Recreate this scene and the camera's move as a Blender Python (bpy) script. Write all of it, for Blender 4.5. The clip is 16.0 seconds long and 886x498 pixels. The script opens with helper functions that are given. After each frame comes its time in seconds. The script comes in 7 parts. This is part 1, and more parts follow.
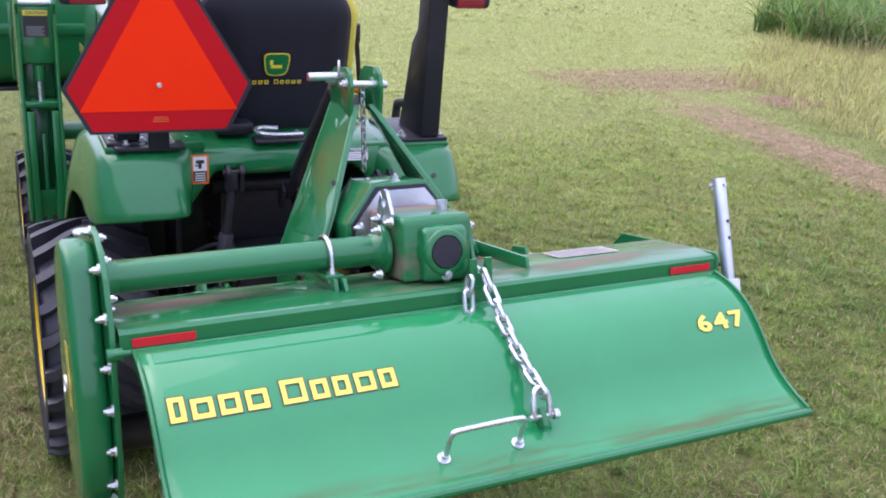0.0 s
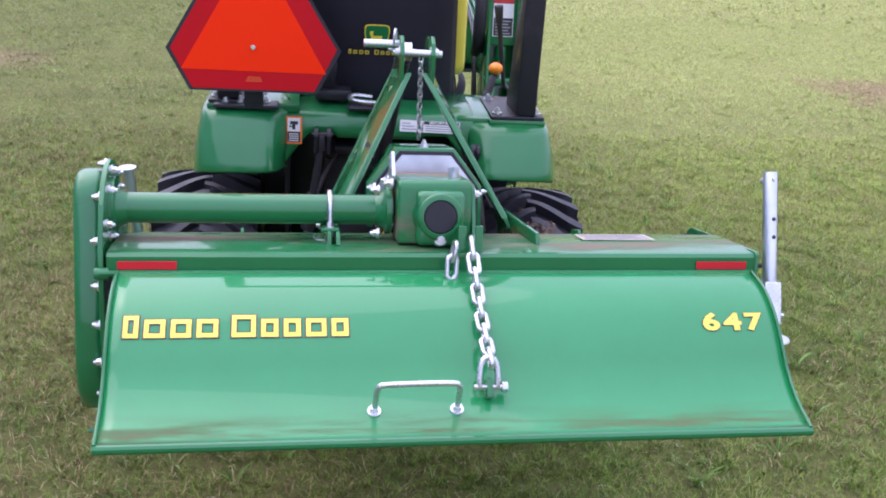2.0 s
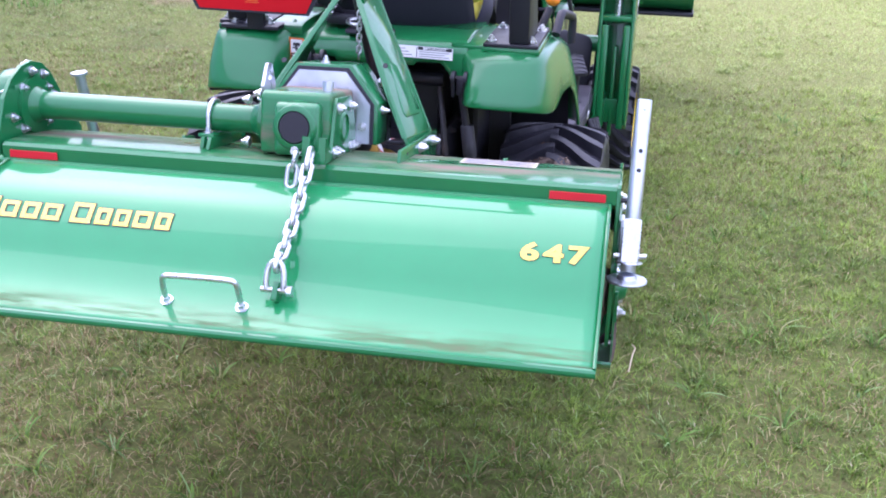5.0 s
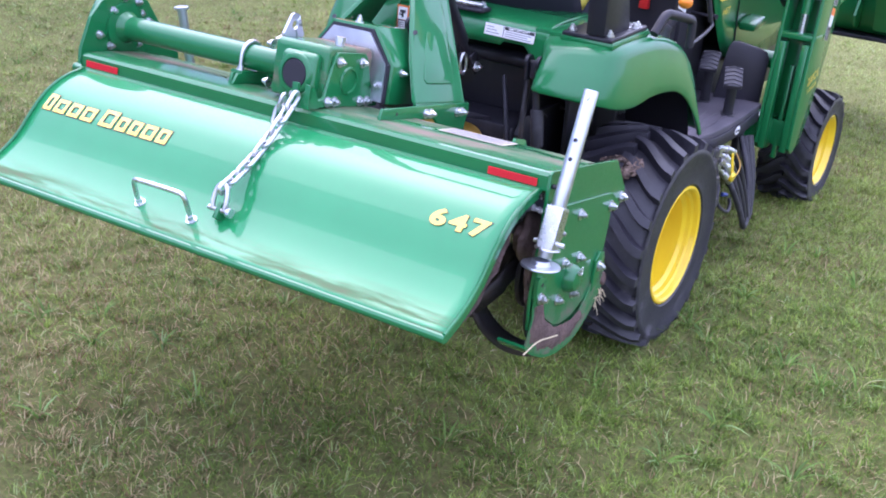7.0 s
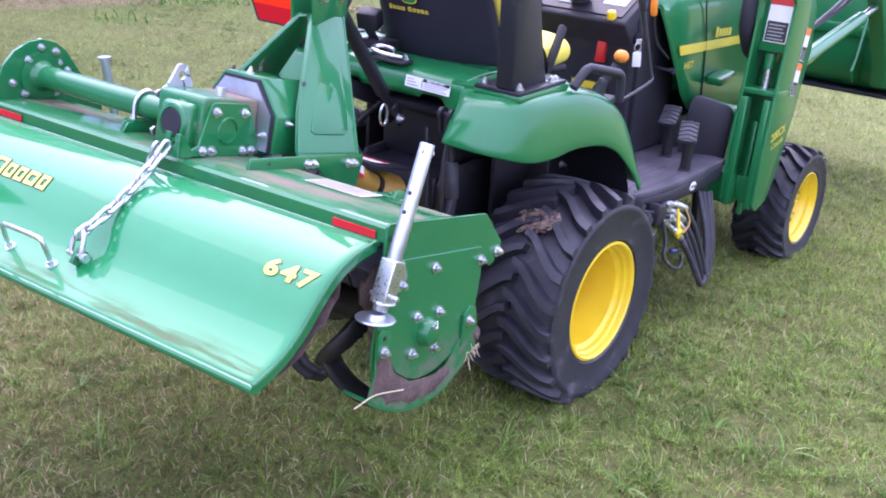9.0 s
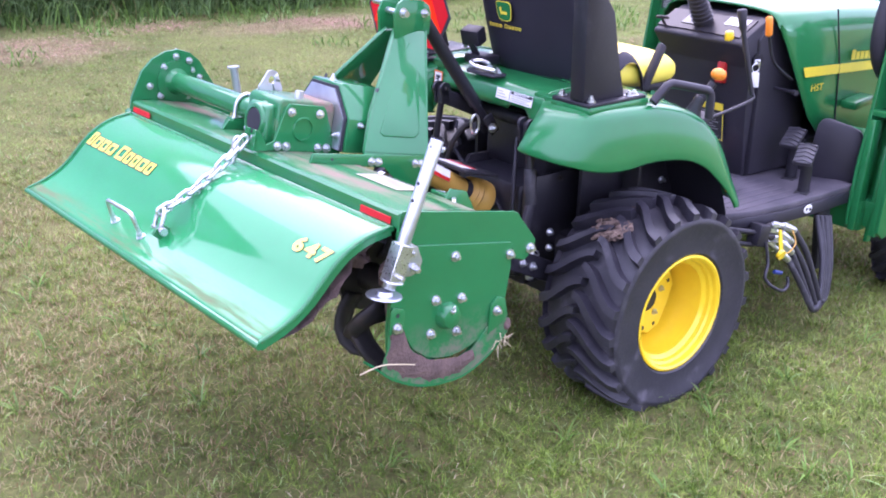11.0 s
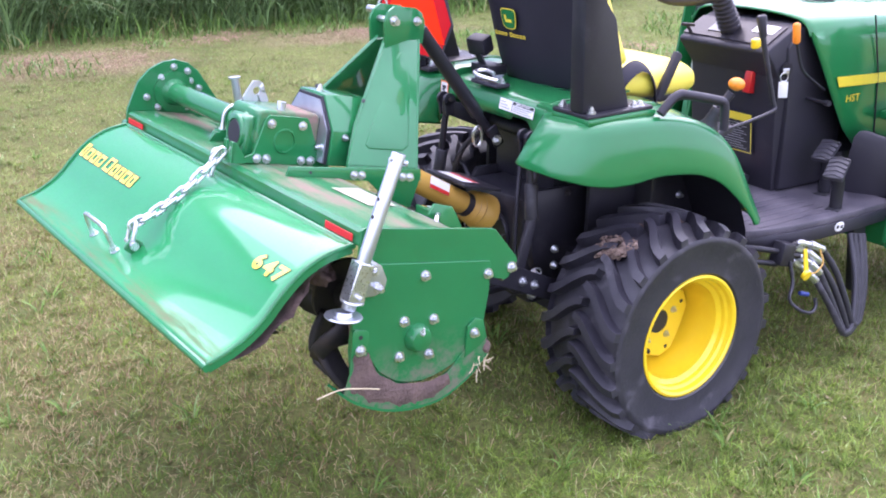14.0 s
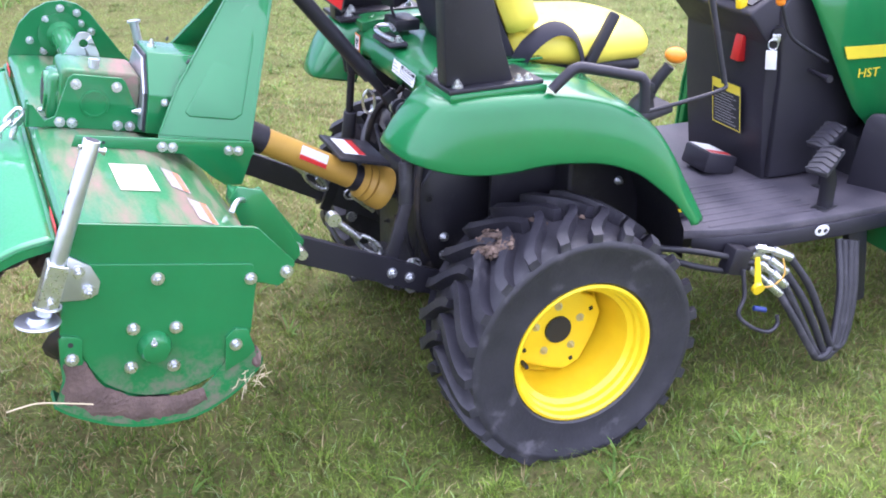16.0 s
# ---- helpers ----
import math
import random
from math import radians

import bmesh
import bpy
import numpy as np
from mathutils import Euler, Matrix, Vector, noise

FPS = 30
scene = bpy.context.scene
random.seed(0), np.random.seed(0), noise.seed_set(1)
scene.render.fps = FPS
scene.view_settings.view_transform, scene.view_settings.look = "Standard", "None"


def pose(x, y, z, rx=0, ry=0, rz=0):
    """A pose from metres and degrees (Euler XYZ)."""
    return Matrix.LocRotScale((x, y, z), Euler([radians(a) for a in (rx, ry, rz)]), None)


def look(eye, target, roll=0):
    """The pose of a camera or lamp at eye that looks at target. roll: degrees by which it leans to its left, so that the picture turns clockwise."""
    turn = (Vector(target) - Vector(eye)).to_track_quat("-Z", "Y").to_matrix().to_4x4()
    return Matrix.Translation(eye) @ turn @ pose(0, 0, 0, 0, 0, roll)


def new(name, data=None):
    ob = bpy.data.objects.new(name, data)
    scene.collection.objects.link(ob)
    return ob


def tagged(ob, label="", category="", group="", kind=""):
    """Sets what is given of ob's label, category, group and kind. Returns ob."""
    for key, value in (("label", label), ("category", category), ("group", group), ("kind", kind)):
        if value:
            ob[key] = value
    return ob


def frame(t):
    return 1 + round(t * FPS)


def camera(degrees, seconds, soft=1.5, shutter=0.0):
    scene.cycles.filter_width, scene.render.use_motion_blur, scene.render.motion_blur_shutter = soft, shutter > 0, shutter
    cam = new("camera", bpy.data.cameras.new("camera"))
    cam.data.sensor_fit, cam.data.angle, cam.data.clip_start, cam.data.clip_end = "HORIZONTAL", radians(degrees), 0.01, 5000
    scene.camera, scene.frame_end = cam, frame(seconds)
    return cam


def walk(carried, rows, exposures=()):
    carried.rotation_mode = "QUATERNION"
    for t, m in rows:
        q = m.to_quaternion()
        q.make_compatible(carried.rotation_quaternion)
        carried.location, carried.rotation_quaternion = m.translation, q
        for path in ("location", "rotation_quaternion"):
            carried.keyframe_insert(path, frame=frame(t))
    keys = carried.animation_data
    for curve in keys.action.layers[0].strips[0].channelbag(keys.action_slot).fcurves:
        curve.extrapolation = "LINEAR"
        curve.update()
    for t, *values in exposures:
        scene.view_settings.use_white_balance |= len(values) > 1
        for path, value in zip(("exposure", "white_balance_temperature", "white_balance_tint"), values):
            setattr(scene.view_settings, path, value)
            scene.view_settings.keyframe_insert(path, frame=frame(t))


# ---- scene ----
cam = camera(46.4, 16.0, soft=1.9)
PATH = [
    (0, (0.099, 0.034, 1.597), (0.972, 1.707, 0.934), 3.6),
    (0.5, (0.25, 0.006, 1.589), (0.998, 1.704, 0.841), 4.6),
    (1, (0.407, -0.049, 1.565), (0.936, 1.737, 0.838), 3.3),
    (1.5, (0.578, -0.15, 1.574), (1.002, 1.674, 0.872), 6.1),
    (2, (0.673, -0.189, 1.566), (0.988, 1.662, 0.876), 3.5),
    (2.5, (0.792, -0.189, 1.552), (1.1, 1.645, 0.815), 2.5),
    (3, (0.957, -0.163, 1.548), (1.134, 1.684, 0.802), 4.3),
    (3.5, (1.094, -0.172, 1.537), (1.126, 1.666, 0.749), 2.7),
    (4, (1.318, -0.253, 1.515), (1.151, 1.576, 0.724), 4.3),
    (4.5, (1.506, -0.282, 1.523), (1.183, 1.537, 0.756), 2.0),
    (4.7, (1.566, -0.258, 1.524), (1.253, 1.559, 0.748), 0.8),
    (6.8, (2.319, -0.008, 1.523), (1.492, 1.616, 0.699), 5.2),
    (7, (2.407, -0.032, 1.516), (1.498, 1.553, 0.702), 4.2),
    (7.5, (2.517, -0.037, 1.47), (1.51, 1.516, 0.713), -1.4),
    (8, (2.532, 0.033, 1.507), (1.613, 1.66, 0.797), -0.5),
    (8.5, (2.659, 0.122, 1.533), (1.693, 1.722, 0.821), 2.7),
    (9, (2.778, 0.234, 1.544), (1.722, 1.765, 0.809), 3.7),
    (9.5, (2.87, 0.303, 1.533), (1.68, 1.732, 0.796), 3.0),
    (9.7, (2.943, 0.328, 1.522), (1.682, 1.686, 0.771), 4.0),
    (11.8, (3.309, 0.421, 1.573), (1.822, 1.579, 0.905), 0.1),
    (12, (3.307, 0.428, 1.575), (1.801, 1.567, 0.916), -0.1),
    (12.5, (3.312, 0.424, 1.58), (1.807, 1.596, 0.979), 0.4),
    (13, (3.311, 0.432, 1.565), (1.817, 1.576, 0.889), 0.1),
    (13.5, (3.306, 0.457, 1.558), (1.809, 1.574, 0.844), -0.8),
    (14, (3.317, 0.65, 1.535), (1.808, 1.769, 0.849), 0.9),
    (14.5, (3.32, 0.882, 1.566), (1.796, 1.952, 0.837), 1.8),
    (15, (3.335, 1.106, 1.548), (1.755, 2.047, 0.762), 1.5),
    (15.5, (3.393, 1.395, 1.58), (1.732, 2.183, 0.792), 4.0),
    (16, (3.412, 1.594, 1.571), (1.763, 2.36, 0.739), 0.7),
]
walk(cam, [(t, look(eye, target, roll)) for t, eye, target, roll in PATH],
     exposures=[(0, 0.75, 6000, 26), (0.5, 0.69, 6000, 22), (1.5, 0.70, 6000, 28), (2.5, 0.78, 6000, 27), (3, 0.88, 5950, 26), (3.5, 0.87, 5900, 24), (4.5, 1.2, 5750, 28), (7, 1.22, 5600, 31), (8.5, 1.30, 5580, 36), (9.5, 1.47, 5720, 38), (12, 1.66, 5800, 39), (13, 1.64, 5760, 39), (14.5, 1.64, 6130, 27), (16, 1.78, 6010, 24)])

# ---- world, sun ----
world = bpy.data.worlds.new("world")
scene.world = world
world.use_nodes = True
wt = world.node_tree
sky = wt.nodes.new("ShaderNodeTexSky")
sky.sky_type = "NISHITA"
sky.sun_disc = False
SUN_EL, SUN_AZ = 54.0, -48.0          # height above the horizon; degrees clockwise from +y
sky.sun_elevation, sky.sun_rotation = radians(SUN_EL), radians(SUN_AZ)
sky.air_density, sky.dust_density, sky.ozone_density = 1.0, 4.0, 1.0
cloud = wt.nodes.new("ShaderNodeMix")
cloud.data_type = "RGBA"
cloud.inputs["Factor"].default_value = 0.65
dome = wt.nodes.new("ShaderNodeTexGradient")            # the overcast is brighter overhead than at the horizon
dome.texture_mapping.mapping_x = "Z"
veil = wt.nodes.new("ShaderNodeMix")
veil.data_type = "RGBA"
veil.inputs["A"].default_value = (5.6, 6.0, 7.0, 1)
veil.inputs["B"].default_value = (10.6, 11.3, 13.2, 1)
wt.links.new(dome.outputs["Fac"], veil.inputs["Factor"])
wt.links.new(veil.outputs["Result"], cloud.inputs["B"])
wt.links.new(sky.outputs[0], cloud.inputs["A"])
wt.links.new(cloud.outputs["Result"], wt.nodes["Background"].inputs["Color"])
wt.nodes["Background"].inputs["Strength"].default_value = 0.15
sun = new("sun", bpy.data.lights.new("sun", "SUN"))
sun.data.energy, sun.data.angle, sun.data.color = 0.75, radians(80), (1.0, 0.95, 0.87)
_a, _e = radians(SUN_AZ), radians(SUN_EL)
sun.matrix_world = look((30 * math.sin(_a) * math.cos(_e), 30 * math.cos(_a) * math.cos(_e), 30 * math.sin(_e)), (0, 0, 0))

# ---- small tools for meshes ----
CX = 0.955                     # the tractor's middle line
TILT_A = radians(10.8)         # the tiller leans forward by this much
MX = 0.987                     # the middle of the tiller's mast


def tw(v, w):
    """A place in the leaning plane of the tiller (v forward along its deck, w up) as y, z."""
    c, s = math.cos(TILT_A), math.sin(TILT_A)
    return 1.835 + v * c + w * s, 0.73 - v * s + w * c


YAW = radians(-2.3)            # the tractor stands turned by this much against its tiller
PIVOT = Vector((1.47, 2.83, 0))
BASE = {}


def thing(name, place, label, category, group="", turned=False):
    """A top-level thing: an Empty at its base. turned: it shares the tractor's turn about PIVOT."""
    ob = new(name)
    ob.empty_display_size = 0.1
    BASE[ob.name] = Vector(place)
    if turned:
        r = Matrix.Rotation(YAW, 4, "Z")
        ob.matrix_basis = Matrix.Translation(PIVOT + r @ (Vector(place) - PIVOT)) @ r
    else:
        ob.location = place
    tagged(ob, label, category, group)
    return ob


def part(name, bm, material, parent=None, label="", smooth=30, mods=()):
    """Links a bmesh as one mesh under a thing (an Empty) or under a part."""
    me = bpy.data.meshes.new(name)
    bmesh.ops.recalc_face_normals(bm, faces=bm.faces)
    bm.to_mesh(me)
    bm.free()
    return part_of(name, me, material, parent, label, smooth)


def part_of(name, me, material, parent=None, label="", smooth=30):
    ob = new(name, me)
    if material and not me.materials:
        me.materials.append(material)
    if smooth:
        for p in me.polygons:
            p.use_smooth = True
        try:
            me.set_sharp_from_angle(angle=radians(smooth))
        except AttributeError:
            pass
    if parent:
        ob.parent = parent
        if parent.type == "EMPTY":
            ob.matrix_parent_inverse = Matrix.Translation(-BASE[parent.name])
    if label:
        ob["label"] = label
    return ob


def bevelled(bm, width, segs=2, angle=35):
    edges = [e for e in bm.edges if len(e.link_faces) == 2 and e.calc_face_angle(0) > radians(angle)]
    if edges:
        bmesh.ops.bevel(bm, geom=edges, offset=width, segments=segs, affect="EDGES", profile=0.5, clamp_overlap=True)
    return bm


def box(c, s, rot=(0, 0, 0), bevel=0.004, bm=None):
    b = bmesh.new()
    bmesh.ops.create_cube(b, size=1, matrix=Matrix.Diagonal((*s, 1)))
    if bevel:
        bevelled(b, bevel)
    b.transform(pose(*c, *rot))
    return merge(bm, b)


def merge(bm, b):
    if bm is None:
        return b
    me = bpy.data.meshes.new("tmp")
    b.to_mesh(me)
    b.free()
    bm.from_mesh(me)
    bpy.data.meshes.remove(me)
    return bm


def prism(poly, x0, x1, bevel=0.0, bm=None):
    """A flat plate: the outline poly of (y, z) carried from x0 to x1."""
    b = bmesh.new()
    lo = [b.verts.new((x0, y, z)) for y, z in poly]
    hi = [b.verts.new((x1, y, z)) for y, z in poly]
    n = len(poly)
    b.faces.new(lo)
    b.faces.new(hi[::-1])
    for i in range(n):
        b.faces.new((lo[i], lo[(i + 1) % n], hi[(i + 1) % n], hi[i]))
    bmesh.ops.recalc_face_normals(b, faces=b.faces)
    if bevel:
        bevelled(b, bevel)
    return merge(bm, b)


def slab(corners, normal, thick, bevel=0.0, bm=None):
    """A flat plate from its corners in space, thickened along normal."""
    b = bmesh.new()
    n = Vector(normal).normalized() * thick
    lo = [b.verts.new(c) for c in corners]
    hi = [b.verts.new(Vector(c) + n) for c in corners]
    k = len(corners)
    b.faces.new(lo)
    b.faces.new(hi[::-1])
    for i in range(k):
        b.faces.new((lo[i], lo[(i + 1) % k], hi[(i + 1) % k], hi[i]))
    bmesh.ops.recalc_face_normals(b, faces=b.faces)
    if bevel:
        bevelled(b, bevel)
    return merge(bm, b)


def offset_line(line, d):
    out = []
    for i, p in enumerate(line):
        a, c = Vector(line[max(i - 1, 0)]), Vector(line[min(i + 1, len(line) - 1)])
        t = (c - a).normalized()
        out.append((p[0] - t.y * d, p[1] + t.x * d))
    return out


def smooth_line(pts, n=6):
    """A smooth curve through points, n steps a stretch (Catmull-Rom)."""
    P = [Vector(p) for p in pts]
    P = [P[0] * 2 - P[1]] + P + [P[-1] * 2 - P[-2]]
    out = []
    for i in range(1, len(P) - 2):
        for k in range(n):
            t = k / n
            a, b, c, d = P[i - 1:i + 3]
            out.append(0.5 * (2 * b + (c - a) * t + (2 * a - 5 * b + 4 * c - d) * t * t + (3 * b - a - 3 * c + d) * t ** 3))
    out.append(P[-2])
    return [tuple(v) for v in out]


def sheet(line, thick, x0, x1, bm=None, cols=1):
    """Bent sheet metal: an open line of (y, z), thickened downwards and carried from x0 to x1."""
    poly = list(line) + offset_line(line, -thick)[::-1]
    return prism(poly, x0, x1, 0, bm)


def rod(p0, p1, r0, r1=None, seg=16, bm=None, bevel=0.0, caps=True):
    r1 = r0 if r1 is None else r1
    b = bmesh.new()
    p0, p1 = Vector(p0), Vector(p1)
    d = p1 - p0
    bmesh.ops.create_cone(b, cap_ends=caps, segments=seg, radius1=r0, radius2=r1, depth=d.length)
    if bevel:
        bevelled(b, bevel, 2, 50)
    b.transform(Matrix.Translation((p0 + p1) / 2) @ d.to_track_quat("Z", "Y").to_matrix().to_4x4())
    return merge(bm, b)


def sweep(pts, r, seg=8, closed=False, bm=None, flat=1.0):
    """A round bar along points in space."""
    b = bmesh.new()
    P = [Vector(p) for p in pts]
    n = len(P)
    rings, up = [], None
    for i, p in enumerate(P):
        a = P[(i - 1) % n] if closed else P[max(i - 1, 0)]
        c = P[(i + 1) % n] if closed else P[min(i + 1, n - 1)]
        t = (c - a).normalized()
        if up is None:
            up = t.orthogonal().normalized()
        up = (up - t * up.dot(t)).normalized()
        side = t.cross(up)
        rings.append([b.verts.new(p + (up * math.cos(q) + side * math.sin(q) * flat) * r) for q in [2 * math.pi * k / seg for k in range(seg)]])
    for i in range(n if closed else n - 1):
        A, B = rings[i], rings[(i + 1) % n]
        for k in range(seg):
            b.faces.new((A[k], A[(k + 1) % seg], B[(k + 1) % seg], B[k]))
    if not closed:
        b.faces.new(rings[0][::-1])
        b.faces.new(rings[-1])
    return merge(bm, b)


def lathe(profile, centre, axis=(1, 0, 0), seg=48, bm=None):
    """A turned body: profile of (radius, height along axis)."""
    b = bmesh.new()
    rings = []
    for r, h in profile:
        rings.append([b.verts.new((r * math.cos(2 * math.pi * k / seg), r * math.sin(2 * math.pi * k / seg), h)) for k in range(seg)] if r > 1e-5 else [b.verts.new((0, 0, h))])
    for A, B in zip(rings, rings[1:]):
        for k in range(seg):
            q = (k + 1) % seg
            if len(A) == 1 and len(B) > 1:
                b.faces.new((A[0], B[k], B[q]))
            elif len(B) == 1 and len(A) > 1:
                b.faces.new((A[k], B[0], A[q]))
            elif len(A) > 1:
                b.faces.new((A[k], A[q], B[q], B[k]))
    b.transform(Matrix.Translation(centre) @ Vector(axis).to_track_quat("Z", "Y").to_matrix().to_4x4())
    return merge(bm, b)


def grid(rows, bm=None):
    b = bmesh.new()
    V = [[b.verts.new(p) for p in row] for row in rows]
    for A, B in zip(V, V[1:]):
        for k in range(len(A) - 1):
            b.faces.new((A[k], A[k + 1], B[k + 1], B[k]))
    return merge(bm, b)


def thicken(ob, t, sub=0):
    if sub:
        m = ob.modifiers.new("round", "SUBSURF")
        m.levels = m.render_levels = sub
        m.boundary_smooth = "PRESERVE_CORNERS"
    m = ob.modifiers.new("thickness", "SOLIDIFY")
    m.thickness, m.offset = t, -1
    return ob


def letters(text, size, squeeze=1.0, bold=0.0):
    """The built-in font as a flat mesh: lists of points (x, y) and faces."""
    cu = bpy.data.curves.new("letters", "FONT")
    cu.body, cu.size, cu.offset, cu.resolution_u = text, size, bold, 3
    cu.align_x, cu.align_y = "CENTER", "CENTER"
    ob = bpy.data.objects.new("letters", cu)
    scene.collection.objects.link(ob)
    me = bpy.data.meshes.new_from_object(ob.evaluated_get(bpy.context.evaluated_depsgraph_get()))
    pts = [(v.co.x * squeeze, v.co.y) for v in me.vertices]
    faces = [tuple(p.vertices) for p in me.polygons]
    bpy.data.objects.remove(ob)
    bpy.data.curves.remove(cu)
    bpy.data.meshes.remove(me)
    return pts, faces


def letters_on(pts, faces, m, bm=None):
    b = bmesh.new()
    V = [b.verts.new(m @ Vector((x, y, 0))) for x, y in pts]
    for f in faces:
        try:
            b.faces.new([V[i] for i in f])
        except ValueError:
            pass
    return merge(bm, b)


def frame_of(origin, right, up):
    """A pose whose x runs right and y up in a sign's plane, z out of it."""
    r = Vector(right).normalized()
    n = r.cross(Vector(up)).normalized()
    u = n.cross(r)
    m = Matrix((r, u, n)).transposed().to_4x4()
    m.translation = Vector(origin)
    return m


def rect_on(m, x0, y0, x1, y1, h=0.0006, base=0.0, bm=None, bevel=0):
    b = bmesh.new()
    bmesh.ops.create_cube(b, size=1, matrix=Matrix.Translation(((x0 + x1) / 2, (y0 + y1) / 2, base + h / 2)) @ Matrix.Diagonal((abs(x1 - x0), abs(y1 - y0), h, 1)))
    b.transform(m)
    return merge(bm, b)


BOLTS = {}


def text_lines(bm, material, parent):
    """Each separate bar of printing in bm becomes a part of its own."""
    seen = set()
    for start in bm.verts:
        if start in seen:
            continue
        group, todo = [], [start]
        seen.add(start)
        while todo:
            v = todo.pop()
            group.append(v)
            for e in v.link_edges:
                o = e.other_vert(v)
                if o not in seen:
                    seen.add(o)
                    todo.append(o)
        line = bmesh.new()
        twin = {v: line.verts.new(v.co) for v in group}
        for f in dict.fromkeys(f for v in group for f in v.link_faces):
            line.faces.new([twin[v] for v in f.verts])
        bmesh.ops.recalc_face_normals(line, faces=line.faces)
        part("text_line", line, material, parent)
    bm.free()


def bolt(parent, at, axis, r=0.010, material=None, h=0.009):
    """A hex-headed bolt with its washer, standing on at and pointing along axis."""
    material = material or zinc
    r, h = r * 0.88, h * 0.85
    key = (round(r, 4), material.name)
    if key not in BOLTS:
        b = rod((0, 0, -0.002), (0, 0, 0.003), r * 1.45, seg=16)
        b = rod((0, 0, 0.003), (0, 0, 0.003 + h), r, r * 0.96, seg=6, bm=b)
        b = rod((0, 0, 0.003 + h), (0, 0, 0.0085 + h), r * 0.55, r * 0.5, seg=10, bm=b)
        me = bpy.data.meshes.new("bolt")
        bmesh.ops.recalc_face_normals(b, faces=b.faces)
        b.to_mesh(me)
        b.free()
        me.materials.append(material)
        BOLTS[key] = me
    ob = new("bolt", BOLTS[key])
    ob.parent = parent
    if parent.type == "EMPTY":
        ob.matrix_parent_inverse = Matrix.Translation(-BASE[parent.name])
    ob.matrix_basis = Matrix.Translation(at) @ Vector(axis).to_track_quat("Z", "Y").to_matrix().to_4x4() @ pose(0, 0, 0, 0, 0, random.uniform(0, 60))
    return ob

# ---- materials ----
def nodes_of(m):
    m.use_nodes = True
    t = m.node_tree
    return t, t.nodes["Principled BSDF"]


def add(t, kind, **kw):
    n = t.nodes.new(kind)
    for k, v in kw.items():
        n.inputs[k].default_value = v
    return n


def noise_at(t, scale, detail=4.0, rough=0.55, stretch=None, seed=0.0):
    geo = t.nodes.new("ShaderNodeNewGeometry")
    src = geo.outputs["Position"]
    if stretch or seed:
        mp = t.nodes.new("ShaderNodeMapping")
        mp.inputs["Scale"].default_value = stretch or (1, 1, 1)
        mp.inputs["Location"].default_value = (seed, seed * 0.7, seed * 1.3)
        t.links.new(src, mp.inputs["Vector"])
        src = mp.outputs["Vector"]
    n = add(t, "ShaderNodeTexNoise", Scale=scale, Detail=detail, Roughness=rough)
    t.links.new(src, n.inputs["Vector"])
    return n.outputs["Fac"]


def ramp(t, fac, lo, hi, a=0.0, b=1.0):
    n = t.nodes.new("ShaderNodeMapRange")
    n.inputs["From Min"].default_value, n.inputs["From Max"].default_value = lo, hi
    n.inputs["To Min"].default_value, n.inputs["To Max"].default_value = a, b
    t.links.new(fac, n.inputs["Value"])
    return n.outputs["Result"]


def mixed(t, fac, a, b, mode="MIX"):
    n = t.nodes.new("ShaderNodeMix")
    n.data_type, n.blend_type = "RGBA", mode
    for key, v in (("A", a), ("B", b)):
        if isinstance(v, tuple):
            n.inputs[key].default_value = (*v, 1)
        else:
            t.links.new(v, n.inputs[key])
    if isinstance(fac, float):
        n.inputs["Factor"].default_value = fac
    else:
        t.links.new(fac, n.inputs["Factor"])
    return n.outputs["Result"]


